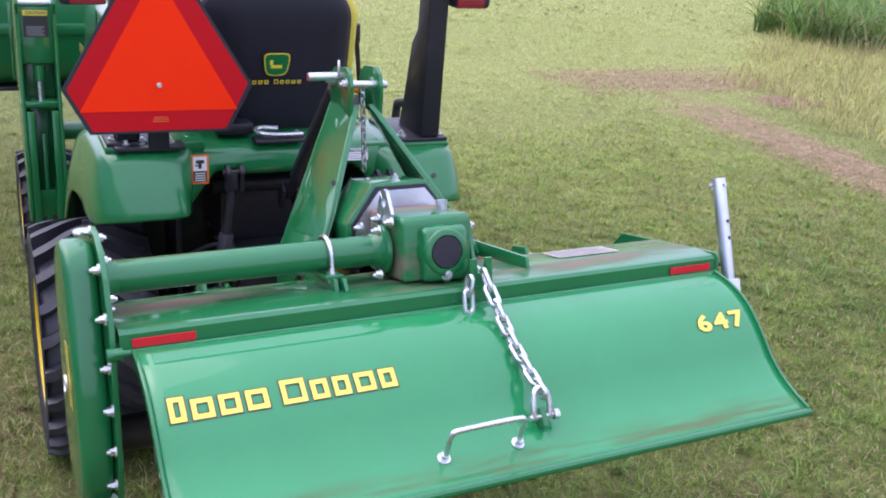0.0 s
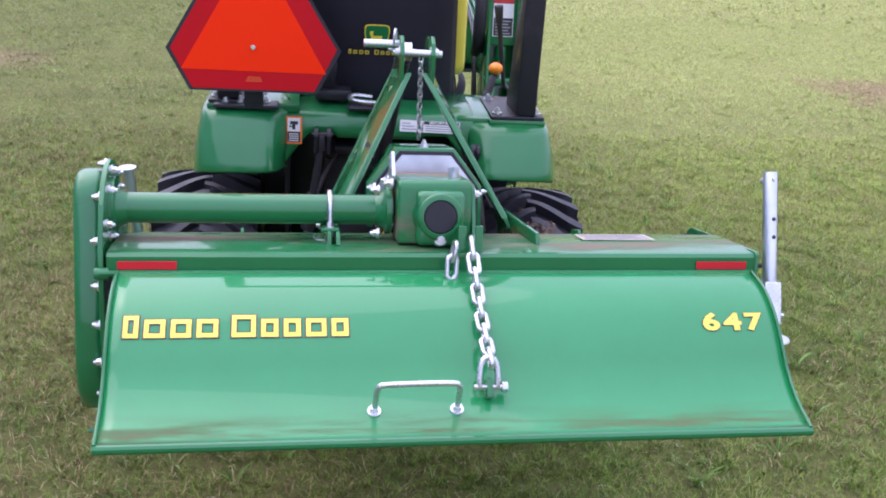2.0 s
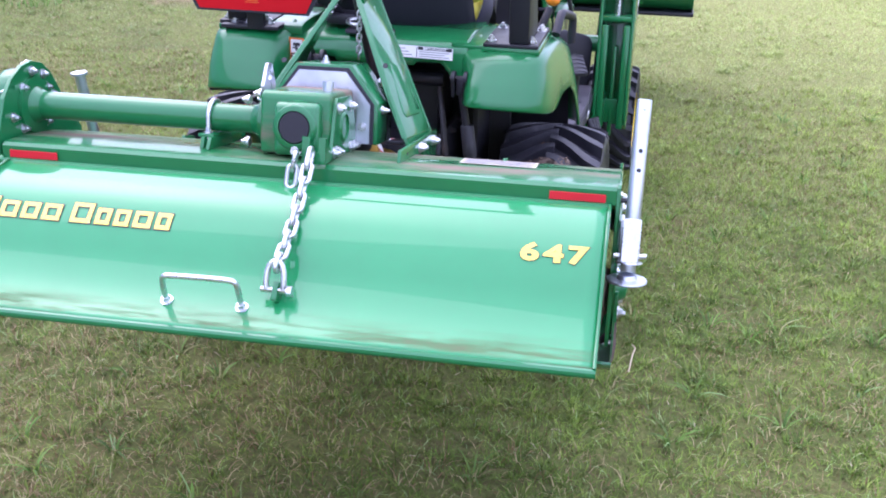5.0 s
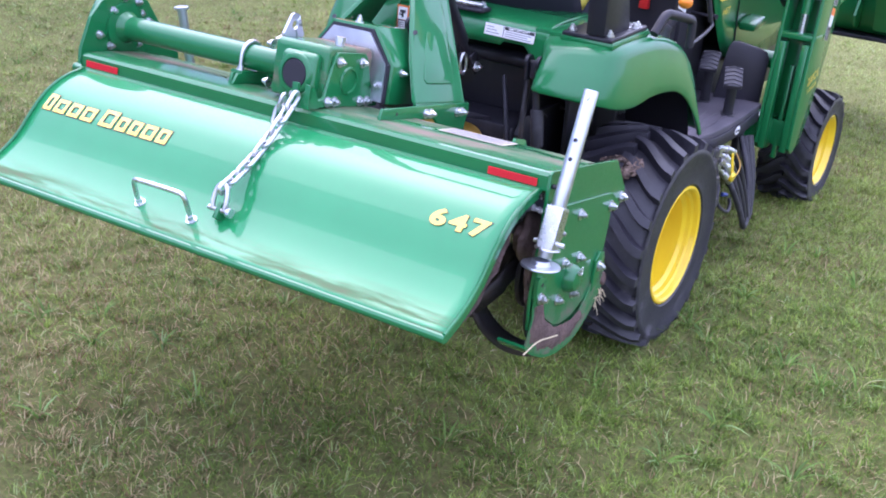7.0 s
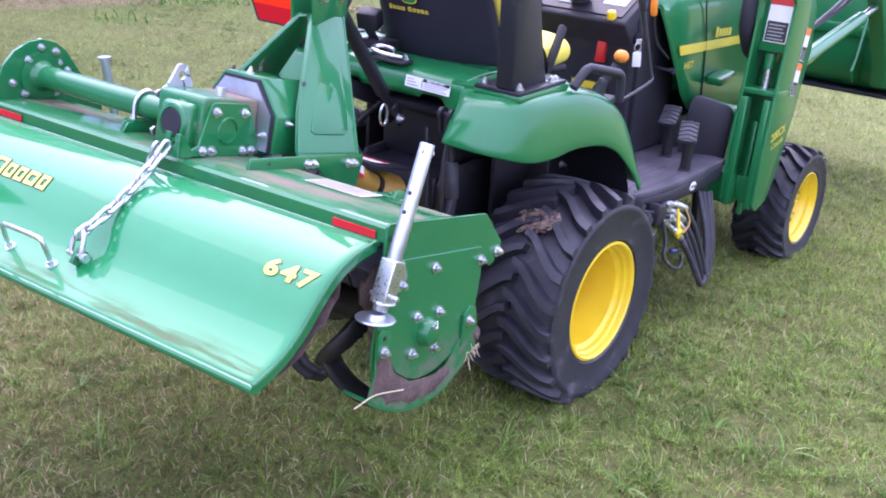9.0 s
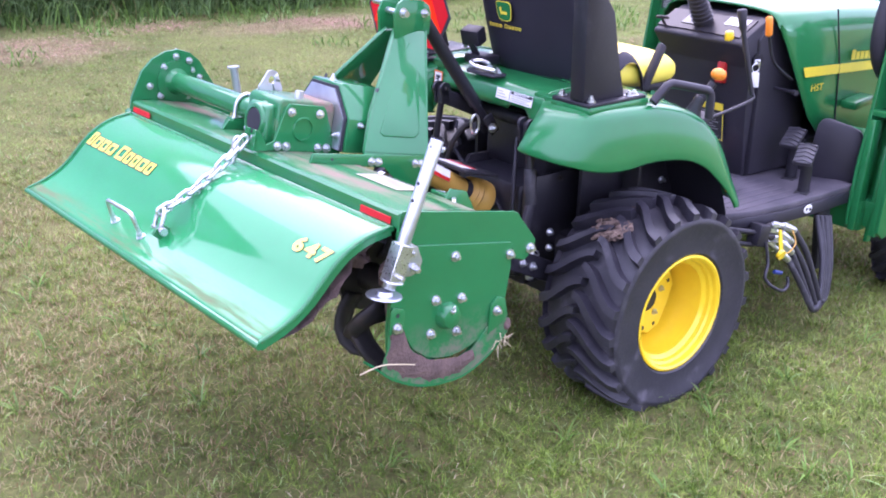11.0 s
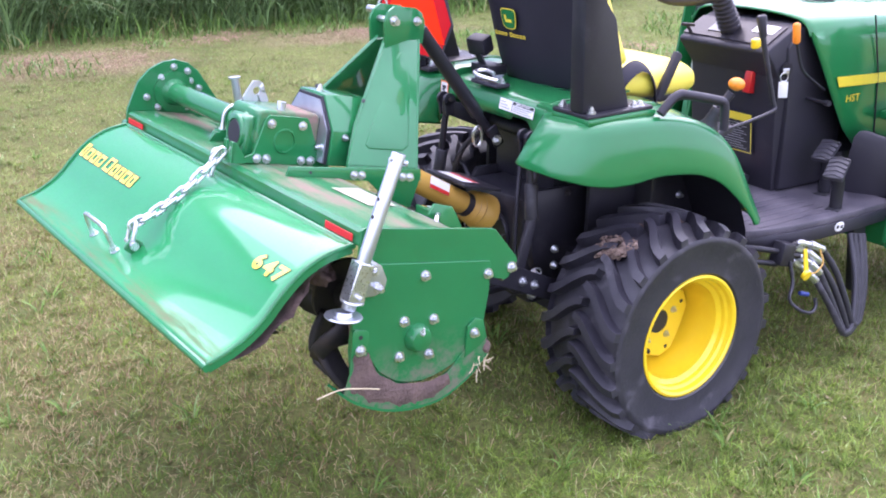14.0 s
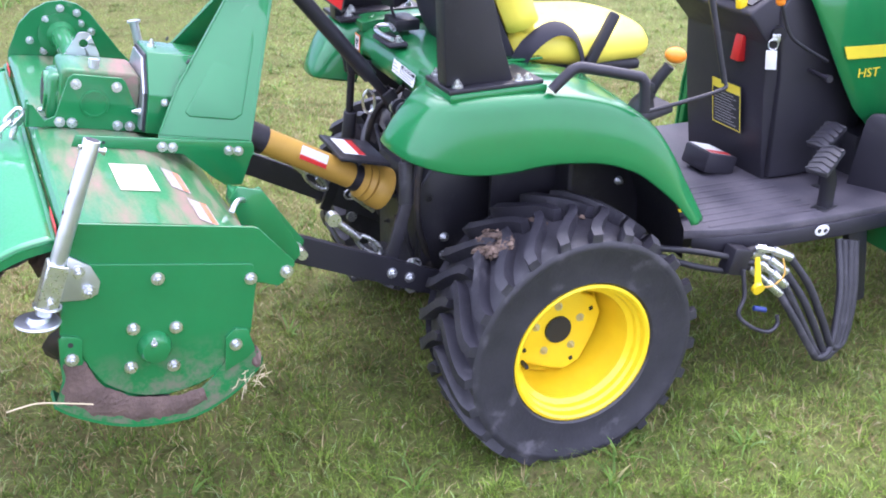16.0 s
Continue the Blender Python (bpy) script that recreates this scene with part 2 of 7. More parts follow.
def surface(name, col, rough=0.5, metal=0.0, col2=None, scale=6.0, fine=180.0, bump=0.05, coat=0.0, dust=None, dust_lo=0.55, dust_hi=0.75,
            dust_scale=7.0, dust_stretch=None, rough_var=0.12, dist=0.002, spec=0.5, low=None, gloss=0.08, ior=1.5):
    """A painted, plastic, rubber or metal surface with broad and fine variation, and dust where asked for."""
    m = bpy.data.materials.new(name)
    t, p = nodes_of(m)
    col2 = col2 or tuple(c * 0.8 for c in col)
    broad = noise_at(t, scale, 5)
    grain = noise_at(t, fine, 3, 0.6)
    c = mixed(t, ramp(t, broad, 0.3, 0.7), col, col2)
    r = ramp(t, grain, 0.3, 0.7, rough - rough_var / 2, rough + rough_var / 2)
    if dust:
        d = ramp(t, noise_at(t, dust_scale, 7, 0.65, dust_stretch, 3.1), dust_lo, dust_hi)
        if low:                                        # a line of soil caught along the low edge
            sep = t.nodes.new("ShaderNodeSeparateXYZ")
            g1 = t.nodes.new("ShaderNodeNewGeometry")
            t.links.new(g1.outputs["Position"], sep.inputs[0])
            line = t.nodes.new("ShaderNodeMath")
            line.operation = "MULTIPLY"
            t.links.new(ramp(t, sep.outputs["Z"], low[1], low[0]), line.inputs[0])
            t.links.new(ramp(t, noise_at(t, 9.0, 6, 0.7, (0.35, 3, 3), 6.0), 0.42, 0.62), line.inputs[1])
            most = t.nodes.new("ShaderNodeMath")
            most.operation = "MAXIMUM"
            t.links.new(d, most.inputs[0])
            t.links.new(line.outputs[0], most.inputs[1])
            d = most.outputs[0]
        c = mixed(t, d, c, dust)
        r2 = t.nodes.new("ShaderNodeMath")
        r2.operation = "MULTIPLY_ADD"
        t.links.new(d, r2.inputs[0])
        r2.inputs[1].default_value = 0.4
        t.links.new(r, r2.inputs[2])
        r = r2.outputs[0]
        if coat:
            cw = ramp(t, d, 0, 0.5, coat, 0.0)
            t.links.new(cw, p.inputs["Coat Weight"])
    t.links.new(c, p.inputs["Base Color"])
    t.links.new(r, p.inputs["Roughness"])
    p.inputs["Metallic"].default_value = metal
    p.inputs["Specular IOR Level"].default_value = spec
    if coat and not dust:
        p.inputs["Coat Weight"].default_value = coat
    p.inputs["Coat Roughness"].default_value = gloss
    p.inputs["Coat IOR"].default_value = ior
    if bump:
        b = add(t, "ShaderNodeBump", Strength=bump, Distance=dist)
        t.links.new(grain, b.inputs["Height"])
        t.links.new(b.outputs[0], p.inputs["Normal"])
    return m


GREEN, GREEN2 = (0.007, 0.168, 0.050), (0.006, 0.148, 0.044)
SOIL = (0.17, 0.105, 0.075)
green = surface("green_paint", GREEN, 0.42, col2=GREEN2, bump=0.02, coat=1.0, spec=0.2, gloss=0.05, ior=1.5, dust=(0.16, 0.17, 0.09), dust_lo=0.74, dust_hi=0.95, dust_scale=9)
green_flap = surface("green_paint_flap", (0.009, 0.245, 0.076), 0.42, col2=(0.008, 0.220, 0.068), bump=0.015, coat=1.0, spec=0.15, low=(0.650, 0.672), gloss=0.05, ior=1.56, dust=SOIL, dust_lo=0.70, dust_hi=0.86, dust_scale=2.2, dust_stretch=(0.5, 5, 5))
green_dusty = surface("green_paint_dusty", GREEN, 0.42, col2=GREEN2, bump=0.03, coat=0.8, spec=0.2, dust=(0.235, 0.155, 0.130), dust_lo=0.445, dust_hi=0.67, dust_scale=2.6, dust_stretch=(0.9, 4, 4))
green_soiled = surface("green_paint_soiled", GREEN, 0.42, col2=GREEN2, bump=0.02, coat=0.9, spec=0.2, low=(0.49, 0.60), dust=(0.150, 0.145, 0.105), dust_lo=0.70, dust_hi=0.95, dust_scale=6)
green_tractor = surface("green_paint_tractor", (0.007, 0.165, 0.047), 0.42, col2=(0.006, 0.150, 0.042), bump=0.02, coat=0.9, spec=0.2, gloss=0.13, rough_var=0.06)
yellow = surface("yellow_paint", (0.85, 0.62, 0.012), 0.35, col2=(0.80, 0.55, 0.010), bump=0.02, coat=0.5)
yellow_vinyl = surface("yellow_vinyl", (0.86, 0.74, 0.10), 0.45, col2=(0.80, 0.66, 0.08), bump=0.12, fine=260)
black_vinyl = surface("black_vinyl", (0.022, 0.020, 0.031), 0.6, bump=0.10, fine=320, spec=0.3)
black_steel = surface("black_steel", (0.020, 0.019, 0.026), 0.44, bump=0.04, coat=0.1, spec=0.35, dust=(0.075, 0.068, 0.080), dust_lo=0.55, dust_hi=0.95)
black_plastic = surface("black_plastic", (0.026, 0.024, 0.034), 0.50, bump=0.1, fine=300, dust=(0.065, 0.061, 0.073), dust_lo=0.6, dust_hi=0.95, spec=0.4)
floor_mat = surface("floor_plastic", (0.055, 0.050, 0.066), 0.55, bump=0.2, fine=240, dust=(0.17, 0.15, 0.17), dust_lo=0.42, dust_hi=0.85, dust_scale=5)
rubber = surface("tyre_rubber", (0.017, 0.016, 0.024), 0.50, col2=(0.030, 0.028, 0.038), scale=16, bump=0.35, fine=120, dust=(0.085, 0.08, 0.092), dust_lo=0.57, dust_hi=0.72, dust_scale=15, spec=0.6)
zinc = surface("zinc_plate", (0.72, 0.73, 0.76), 0.30, 0.95, col2=(0.55, 0.56, 0.58), scale=25, bump=0.04)
galvanised = surface("galvanised_sheet", (0.66, 0.69, 0.76), 0.34, 0.9, col2=(0.50, 0.53, 0.60), scale=14, bump=0.05)
dark_steel = surface("tine_steel", (0.034, 0.031, 0.034), 0.5, 0.3, bump=0.12, dust=(0.10, 0.070, 0.058), dust_lo=0.5, dust_hi=0.8, dust_scale=14)
soil = surface("dried_soil", (0.18, 0.125, 0.110), 0.95, col2=(0.10, 0.072, 0.066), scale=22, fine=120, bump=0.9, dist=0.006, spec=0.1)
pto_plastic = surface("pto_guard", (0.56, 0.33, 0.06), 0.5, col2=(0.46, 0.26, 0.05), bump=0.08)
smv_orange = surface("fluorescent_orange", (1.0, 0.036, 0.002), 0.6, col2=(1.0, 0.032, 0.002), bump=0.02, spec=0.1)
smv_red = surface("reflective_red", (0.55, 0.006, 0.012), 0.5, col2=(0.54, 0.009, 0.012), bump=0.02, spec=0.15)
red_tape = surface("red_reflector", (0.66, 0.010, 0.022), 0.35, bump=0.02)
white_label = surface("white_label", (0.80, 0.80, 0.80), 0.45, col2=(0.74, 0.74, 0.75), bump=0.01)
faded_orange = surface("faded_orange", (0.62, 0.13, 0.04), 0.6, bump=0.02, dust=(0.30, 0.22, 0.17), dust_lo=0.4, dust_hi=0.75, dust_scale=25)
cream_label = surface("cream_label", (0.60, 0.55, 0.42), 0.5, bump=0.02, dust=(0.30, 0.22, 0.17), dust_lo=0.45, dust_hi=0.8, dust_scale=25)
dirty_label = surface("soiled_label", (0.40, 0.355, 0.345), 0.75, bump=0.02, dust=(0.24, 0.19, 0.17), dust_lo=0.4, dust_hi=0.8, dust_scale=20)
black_ink = surface("black_ink", (0.02, 0.02, 0.025), 0.5, bump=0)
grey_ink = surface("grey_ink", (0.30, 0.30, 0.32), 0.5, bump=0)
orange_label = surface("orange_label", (0.85, 0.20, 0.03), 0.45, bump=0.01)
yellow_decal = surface("yellow_decal", (0.90, 0.72, 0.05), 0.35, bump=0.0, coat=1.0, gloss=0.05, ior=1.56)
brown_edge = surface("dark_outline", (0.07, 0.05, 0.045), 0.4, bump=0.0)
orange_plastic = surface("orange_plastic", (0.92, 0.27, 0.02), 0.4, bump=0.02)
red_plastic = surface("red_plastic", (0.60, 0.02, 0.02), 0.4, bump=0.02)
amber_lens = surface("amber_lens", (0.90, 0.26, 0.02), 0.2, bump=0.03, coat=0.6)
red_lens = surface("red_lens", (0.30, 0.015, 0.03), 0.2, bump=0.03, coat=0.6)
chalk = surface("chalk", (0.75, 0.80, 0.72), 0.9, bump=0)
siding = surface("pale_blue_siding", (0.50, 0.57, 0.72), 0.5, col2=(0.44, 0.51, 0.66), bump=0.02)
concrete = surface("concrete_base", (0.55, 0.54, 0.52), 0.85, bump=0.2)


def lawn_colour(t, worn=0.62):
    """The lawn's colour by place: green with straw and bare patches."""
    big = noise_at(t, 0.55, 3, 0.5, None, 5.0)
    mid = noise_at(t, 3.2, 4, 0.6, None, 9.0)
    c = mixed(t, ramp(t, mid, 0.32, 0.68), (0.092, 0.150, 0.032), (0.195, 0.268, 0.066))
    c = mixed(t, ramp(t, big, 0.48, 0.72, 0.0, 0.30), c, (0.290, 0.290, 0.130))
    tuft = noise_at(t, 9.0, 3, 0.6, None, 14.0)
    c = mixed(t, ramp(t, tuft, 0.60, 0.76, 0.0, 0.35), c, (0.270, 0.230, 0.120))
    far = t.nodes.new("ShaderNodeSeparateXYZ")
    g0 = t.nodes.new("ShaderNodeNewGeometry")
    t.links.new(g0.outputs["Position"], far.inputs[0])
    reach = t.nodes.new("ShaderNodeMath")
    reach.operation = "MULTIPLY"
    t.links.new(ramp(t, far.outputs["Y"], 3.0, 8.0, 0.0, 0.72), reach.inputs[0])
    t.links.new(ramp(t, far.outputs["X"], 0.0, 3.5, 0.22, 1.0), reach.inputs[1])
    # finer tufts: light on tips and shade in gaps put into the colour; brown thatch
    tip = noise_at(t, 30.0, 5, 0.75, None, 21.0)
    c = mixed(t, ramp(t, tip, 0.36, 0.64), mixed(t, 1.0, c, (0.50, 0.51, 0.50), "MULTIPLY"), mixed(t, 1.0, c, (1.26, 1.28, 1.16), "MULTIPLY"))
    side = t.nodes.new("ShaderNodeMath")                             # browner where the lawn was driven on
    side.operation = "MULTIPLY"
    t.links.new(ramp(t, far.outputs["X"], 2.2, -0.6, 0.0, 0.35), side.inputs[0])
    t.links.new(ramp(t, far.outputs["Y"], 4.0, 1.5, 0.0, 1.0), side.inputs[1])
    side = side.outputs[0]
    c = mixed(t, side, c, mixed(t, ramp(t, noise_at(t, 6.0, 5, 0.7, None, 40.0), 0.4, 0.6), c, (0.190, 0.165, 0.072)))
    thatch = noise_at(t, 11.0, 5, 0.7, None, 33.0)
    c = mixed(t, ramp(t, thatch, 0.54, 0.66, 0.0, 0.34), c, (0.195, 0.145, 0.075))
    c = mixed(t, reach.outputs[0], c, (0.470, 0.530, 0.175))     # paler beyond the tractor: drier lawn, plus slanting-view lightness put into the colour
    # worn and raked-over places: middle, half sizes, turn
    rag = noise_at(t, 2.6, 5, 0.7, None, 2.0)
    for x, y, rx, ry, turn in WORN:
        geo = t.nodes.new("ShaderNodeNewGeometry")
        mp = t.nodes.new("ShaderNodeMapping")
        mp.vector_type = "TEXTURE"
        mp.inputs["Location"].default_value = (x, y, 0)
        mp.inputs["Rotation"].default_value = (0, 0, radians(turn))
        mp.inputs["Scale"].default_value = (rx, ry, 4)
        t.links.new(geo.outputs["Position"], mp.inputs["Vector"])
        ln = t.nodes.new("ShaderNodeVectorMath")
        ln.operation = "LENGTH"
        t.links.new(mp.outputs[0], ln.inputs[0])
        s = t.nodes.new("ShaderNodeMath")
        s.operation = "MULTIPLY_ADD"
        t.links.new(rag, s.inputs[0])
        s.inputs[1].default_value = 1.6
        t.links.new(ln.outputs["Value"], s.inputs[2])
        c = mixed(t, ramp(t, s.outputs[0], 1.35, 2.0, worn, 0.0), c, mixed(t, ramp(t, noise_at(t, 14, 4, 0.7, None, 4.0), 0.35, 0.65), (0.25, 0.165, 0.11), (0.50, 0.365, 0.245)))
    return c


WORN = [(5.62, 5.2, 0.30, 1.9, -8), (6.35, 7.65, 1.15, 0.50, -15), (6.8, 6.6, 0.30, 0.25, 0), (-5.3, 3.2, 0.6, 0.9, 0), (-5.5, 6.3, 0.5, 1.2, 0), (-5.9, 1.2, 0.5, 0.5, 0), (-1.8, 8.2, 0.7, 0.5, 0), (-3.6, 1.2, 0.6, 0.4, 30)]


def ground_material():
    m = bpy.data.materials.new("lawn_ground")
    t, p = nodes_of(m)
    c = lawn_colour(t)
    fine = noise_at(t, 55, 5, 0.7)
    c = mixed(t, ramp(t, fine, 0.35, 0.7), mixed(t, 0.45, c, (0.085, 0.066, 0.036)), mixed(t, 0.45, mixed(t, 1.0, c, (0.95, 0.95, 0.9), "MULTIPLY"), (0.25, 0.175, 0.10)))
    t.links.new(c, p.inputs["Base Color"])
    p.inputs["Roughness"].default_value = 0.95
    p.inputs["Specular IOR Level"].default_value = 0.1
    b = add(t, "ShaderNodeBump", Strength=0.8, Distance=0.02)
    t.links.new(fine, b.inputs["Height"])
    t.links.new(b.outputs[0], p.inputs["Normal"])
    return m


def blade_material(name, tint=None, dry=0.18, stand=0.55, span=1.0, straw_most=0.36):
    """Leaves that vary one by one: dark to light green, and some of them straw or brown, more where the lawn is dry."""
    m = bpy.data.materials.new(name)
    t, p = nodes_of(m)
    geo = t.nodes.new("ShaderNodeNewGeometry")
    rnd = geo.outputs["Random Per Island"]
    other = t.nodes.new("ShaderNodeTexWhiteNoise")
    other.noise_dimensions = "1D"
    t.links.new(rnd, other.inputs["W"])
    rnd2 = other.outputs["Value"]
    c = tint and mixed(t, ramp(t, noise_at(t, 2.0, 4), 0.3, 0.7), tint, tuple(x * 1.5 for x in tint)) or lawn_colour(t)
    c = mixed(t, rnd2, mixed(t, 1.0, c, tuple(1.25 - (1.25 - q) * span for q in (0.62, 0.70, 0.50)), "MULTIPLY"), mixed(t, 1.0, c, tuple(1.25 + (q - 1.25) * span for q in (1.90, 1.90, 1.45)), "MULTIPLY"))
    c = mixed(t, ramp(t, rnd2, 0.92, 0.95, 0.0, 0.40), c, (0.36, 0.48, 0.28))            # sheen of the sky painted as a pale tint on a few leaves
    if tint:
        straw_share = ramp(t, rnd, 1.0 - dry, 1.0 - dry + 0.02, 0.0, 0.7)
    else:
        sep = t.nodes.new("ShaderNodeSeparateXYZ")
        t.links.new(geo.outputs["Position"], sep.inputs[0])
        west = t.nodes.new("ShaderNodeMath")
        west.operation = "ADD"
        t.links.new(ramp(t, noise_at(t, 1.7, 5, 0.65, None, 17.0), 0.40, 0.66, 0.03, straw_most), west.inputs[0])
        belt = t.nodes.new("ShaderNodeMath")                    # a drier belt behind the tiller
        belt.operation = "MULTIPLY"
        t.links.new(ramp(t, sep.outputs["X"], 1.6, 0.4, 0.0, 0.6 * straw_most), belt.inputs[0])
        t.links.new(ramp(t, sep.outputs["X"], -3.2, -1.8, 0.0, 1.0), belt.inputs[1])
        t.links.new(belt.outputs[0], west.inputs[1])
        over = t.nodes.new("ShaderNodeMath")
        over.operation = "LESS_THAN"
        t.links.new(rnd, over.inputs[0])
        t.links.new(west.outputs[0], over.inputs[1])
        straw_share = over.outputs[0]
    c = mixed(t, straw_share, c, mixed(t, ramp(t, rnd2, 0.35, 0.75), (0.215, 0.145, 0.070), (0.45, 0.375, 0.195)))
    t.links.new(c, p.inputs["Base Color"])
    p.inputs["Roughness"].default_value = 0.55
    p.inputs["Specular IOR Level"].default_value = 0.2
    up = t.nodes.new("ShaderNodeVectorMath")          # soft blades shade much like the sward they make
    up.operation = "ADD"
    up.inputs[1].default_value = (0, 0, stand)
    t.links.new(geo.outputs["Normal"], up.inputs[0])
    unit = t.nodes.new("ShaderNodeVectorMath")
    unit.operation = "NORMALIZE"
    t.links.new(up.outputs[0], unit.inputs[0])
    t.links.new(unit.outputs[0], p.inputs["Normal"])
    thin = t.nodes.new("ShaderNodeBsdfTranslucent")
    t.links.new(c, thin.inputs["Color"])
    both = t.nodes.new("ShaderNodeMixShader")
    both.inputs[0].default_value = 0.30
    t.links.new(p.outputs[0], both.inputs[1])
    t.links.new(thin.outputs[0], both.inputs[2])
    t.links.new(both.outputs[0], t.nodes["Material Output"].inputs["Surface"])
    return m


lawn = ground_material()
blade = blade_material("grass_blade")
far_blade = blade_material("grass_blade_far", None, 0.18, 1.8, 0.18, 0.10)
crop_leaf = blade_material("crop_leaf", (0.092, 0.148, 0.070), 0.04, 0.35)
weed_leaf = blade_material("weed_leaf", (0.085, 0.15, 0.040), 0.12)
long_grass = blade_material("long_grass", (0.27, 0.26, 0.095), 0.40, 0.7, 0.5)
straw = surface("straw", (0.62, 0.52, 0.34), 0.8, bump=0.05)
gravel = surface("gravel_yard", (0.165, 0.125, 0.118), 0.95, col2=(0.13, 0.10, 0.095), scale=3, fine=60, bump=0.6, dist=0.01, spec=0.1)
dull_straw = surface("dull_straw", (0.48, 0.41, 0.26), 0.85, bump=0.05)
hay = surface("brown_hay", (0.52, 0.315, 0.225), 0.9, col2=(0.26, 0.145, 0.105), scale=8, bump=0.05)

# ---- ground and distance ----
def rise(x, y):
    """The lawn's small unevenness."""
    return 0.012 * noise.noise((x * 0.9, y * 0.9, 0.3)) * min(1.0, max(0.0, (math.hypot(x - 1.2, y - 2.8) - 1.2) / 2.0))


def ground_sheet():
    ticks = [-400, -150, -60, -30, -18] + [-12 + 0.4 * i for i in range(66)] + [16, 22, 35, 70, 160, 400]
    b = bmesh.new()
    V = [[b.verts.new((x, y, rise(x, y) if abs(x) < 12 and abs(y) < 14.5 else 0)) for y in ticks] for x in ticks]
    for A, B in zip(V, V[1:]):
        for k in range(len(ticks) - 1):
            b.faces.new((A[k], B[k], B[k + 1], A[k + 1]))
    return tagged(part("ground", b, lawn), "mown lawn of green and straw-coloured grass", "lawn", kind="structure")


ground_sheet()


def patch(name, outline, material, label, category, z=0.006, jag=0.25, seed=1):
    """A thin uneven spread lying on the lawn, with a ragged edge."""
    rnd = random.Random(seed)
    c = Vector((sum(p[0] for p in outline) / len(outline), sum(p[1] for p in outline) / len(outline)))
    ring = []
    n = len(outline)
    for i in range(n):
        a, d = Vector(outline[i]), Vector(outline[(i + 1) % n])
        for k in range(8):
            p = a.lerp(d, k / 8)
            out = (p - c).normalized()
            ring.append(p + out * rnd.uniform(-jag, jag))
    b = bmesh.new()
    rows = []
    for f, h in ((1.0, 0.001), (0.9, z), (0.6, z * 1.4), (0.3, z * 1.5)):
        rows.append([b.verts.new((*(c + (p - c) * f), rise(*(c + (p - c) * f)) + 0.006 + h + rnd.uniform(0, z * 0.5))) for p in ring])
    mid = b.verts.new((c.x, c.y, 0.006 + z * 1.5))
    m = len(ring)
    for A, B in zip(rows, rows[1:]):
        for k in range(m):
            b.faces.new((A[k], A[(k + 1) % m], B[(k + 1) % m], B[k]))
    for k in range(m):
        b.faces.new((rows[-1][k], rows[-1][(k + 1) % m], mid))
    return tagged(part(name, b, material, smooth=60), label, category, kind="stuff")


tagged(patch("gravel_yard", [(-30, 15.5), (-8.4, 15.5), (-6, 17.3), (2, 20), (14, 26), (14, 60), (-30, 60)], gravel, "pale brown gravel yard beyond the lawn", "gravel yard", z=0.01, jag=0.4, seed=31), kind="stuff")


def shed():
    s = thing("shed", (-9.0, 6.0, 0), "pale blue ribbed metal shed behind tall green crop", "shed")
    b = bmesh.new()
    y, pts = -14.0, []
    while y < 15.2:
        pts += [(0.0, y), (0.0, y + 0.14), (0.022, y + 0.16), (0.022, y + 0.19), (0.0, y + 0.21)]
        y += 0.23
    part("wall", grid([[(-9.0 + d, q, 0.45), (-9.0 + d, q, 6.3)] for d, q in pts]), siding, s, "pale blue ribbed steel sheet", smooth=20)
    part("foundation", box((-9.06, 0.6, 0.22), (0.16, 29.4, 0.46), bevel=0.01), concrete, s, "pale concrete base")
    part("gable_wall", box((-12.1, 15.15, 3.15), (6.1, 0.12, 6.3), bevel=0), siding, s)
    part("roof", slab([(-8.6, -14.3, 6.25), (-8.6, 15.5, 6.25), (-15.2, 15.5, 8.3), (-15.2, -14.3, 8.3)], (0.30, 0, 0.95), 0.06), siding, s)
    return s


shed()


def far_tyre():
    t = thing("spare_tyre", (-8.2, 19.2, 0), "worn black tyre lying in the gravel yard", "tyre")
    part("tyre", lathe([(0.30, -0.14), (0.46, -0.16), (0.58, -0.10), (0.60, 0), (0.58, 0.10), (0.46, 0.16), (0.30, 0.14), (0.30, -0.14)], (-8.2, 19.2, 0.58), (0.5, 1, 0.1), 28), rubber, t)


far_tyre()

# ---- the rotary tiller ----
tiller = thing("rotary_tiller", (MX, 1.8, 0.44), "green rotary tiller with soiled deck, raised on the tractor's hitch", "tiller")
FL0, FL1 = 0.373, 1.636
FLAP = smooth_line([(1.668, 0.826), (1.612, 0.817), (1.566, 0.799), (1.532, 0.776), (1.500, 0.747), (1.466, 0.712), (1.430, 0.685), (1.390, 0.665), (1.343, 0.649)], 4)


FLAP_LEN = sum(math.dist(a, b) for a, b in zip(FLAP, FLAP[1:]))


def along_flap(s):
    """The place (y, z) and the outward normal at s metres along the flap's curve from its top."""
    for a, b in zip(FLAP, FLAP[1:]):
        d = math.hypot(b[0] - a[0], b[1] - a[1])
        if s <= d or b == FLAP[-1]:
            f = s / d
            return (a[0] + (b[0] - a[0]) * f, a[1] + (b[1] - a[1]) * f), ((b[1] - a[1]) / d, -(b[0] - a[0]) / d)
        s -= d


def on_flap(x, s, h):
    (y, z), (ny, nz) = along_flap(s)
    return (x, y + ny * h, z + nz * h)


def flap_s(y):
    """The length along the flap at which it reaches y."""
    s = 0
    for a, b in zip(FLAP, FLAP[1:]):
        if b[0] <= y:
            return s + math.hypot(b[0] - a[0], b[1] - a[1]) * (a[0] - y) / (a[0] - b[0])
        s += math.hypot(b[0] - a[0], b[1] - a[1])
    return s


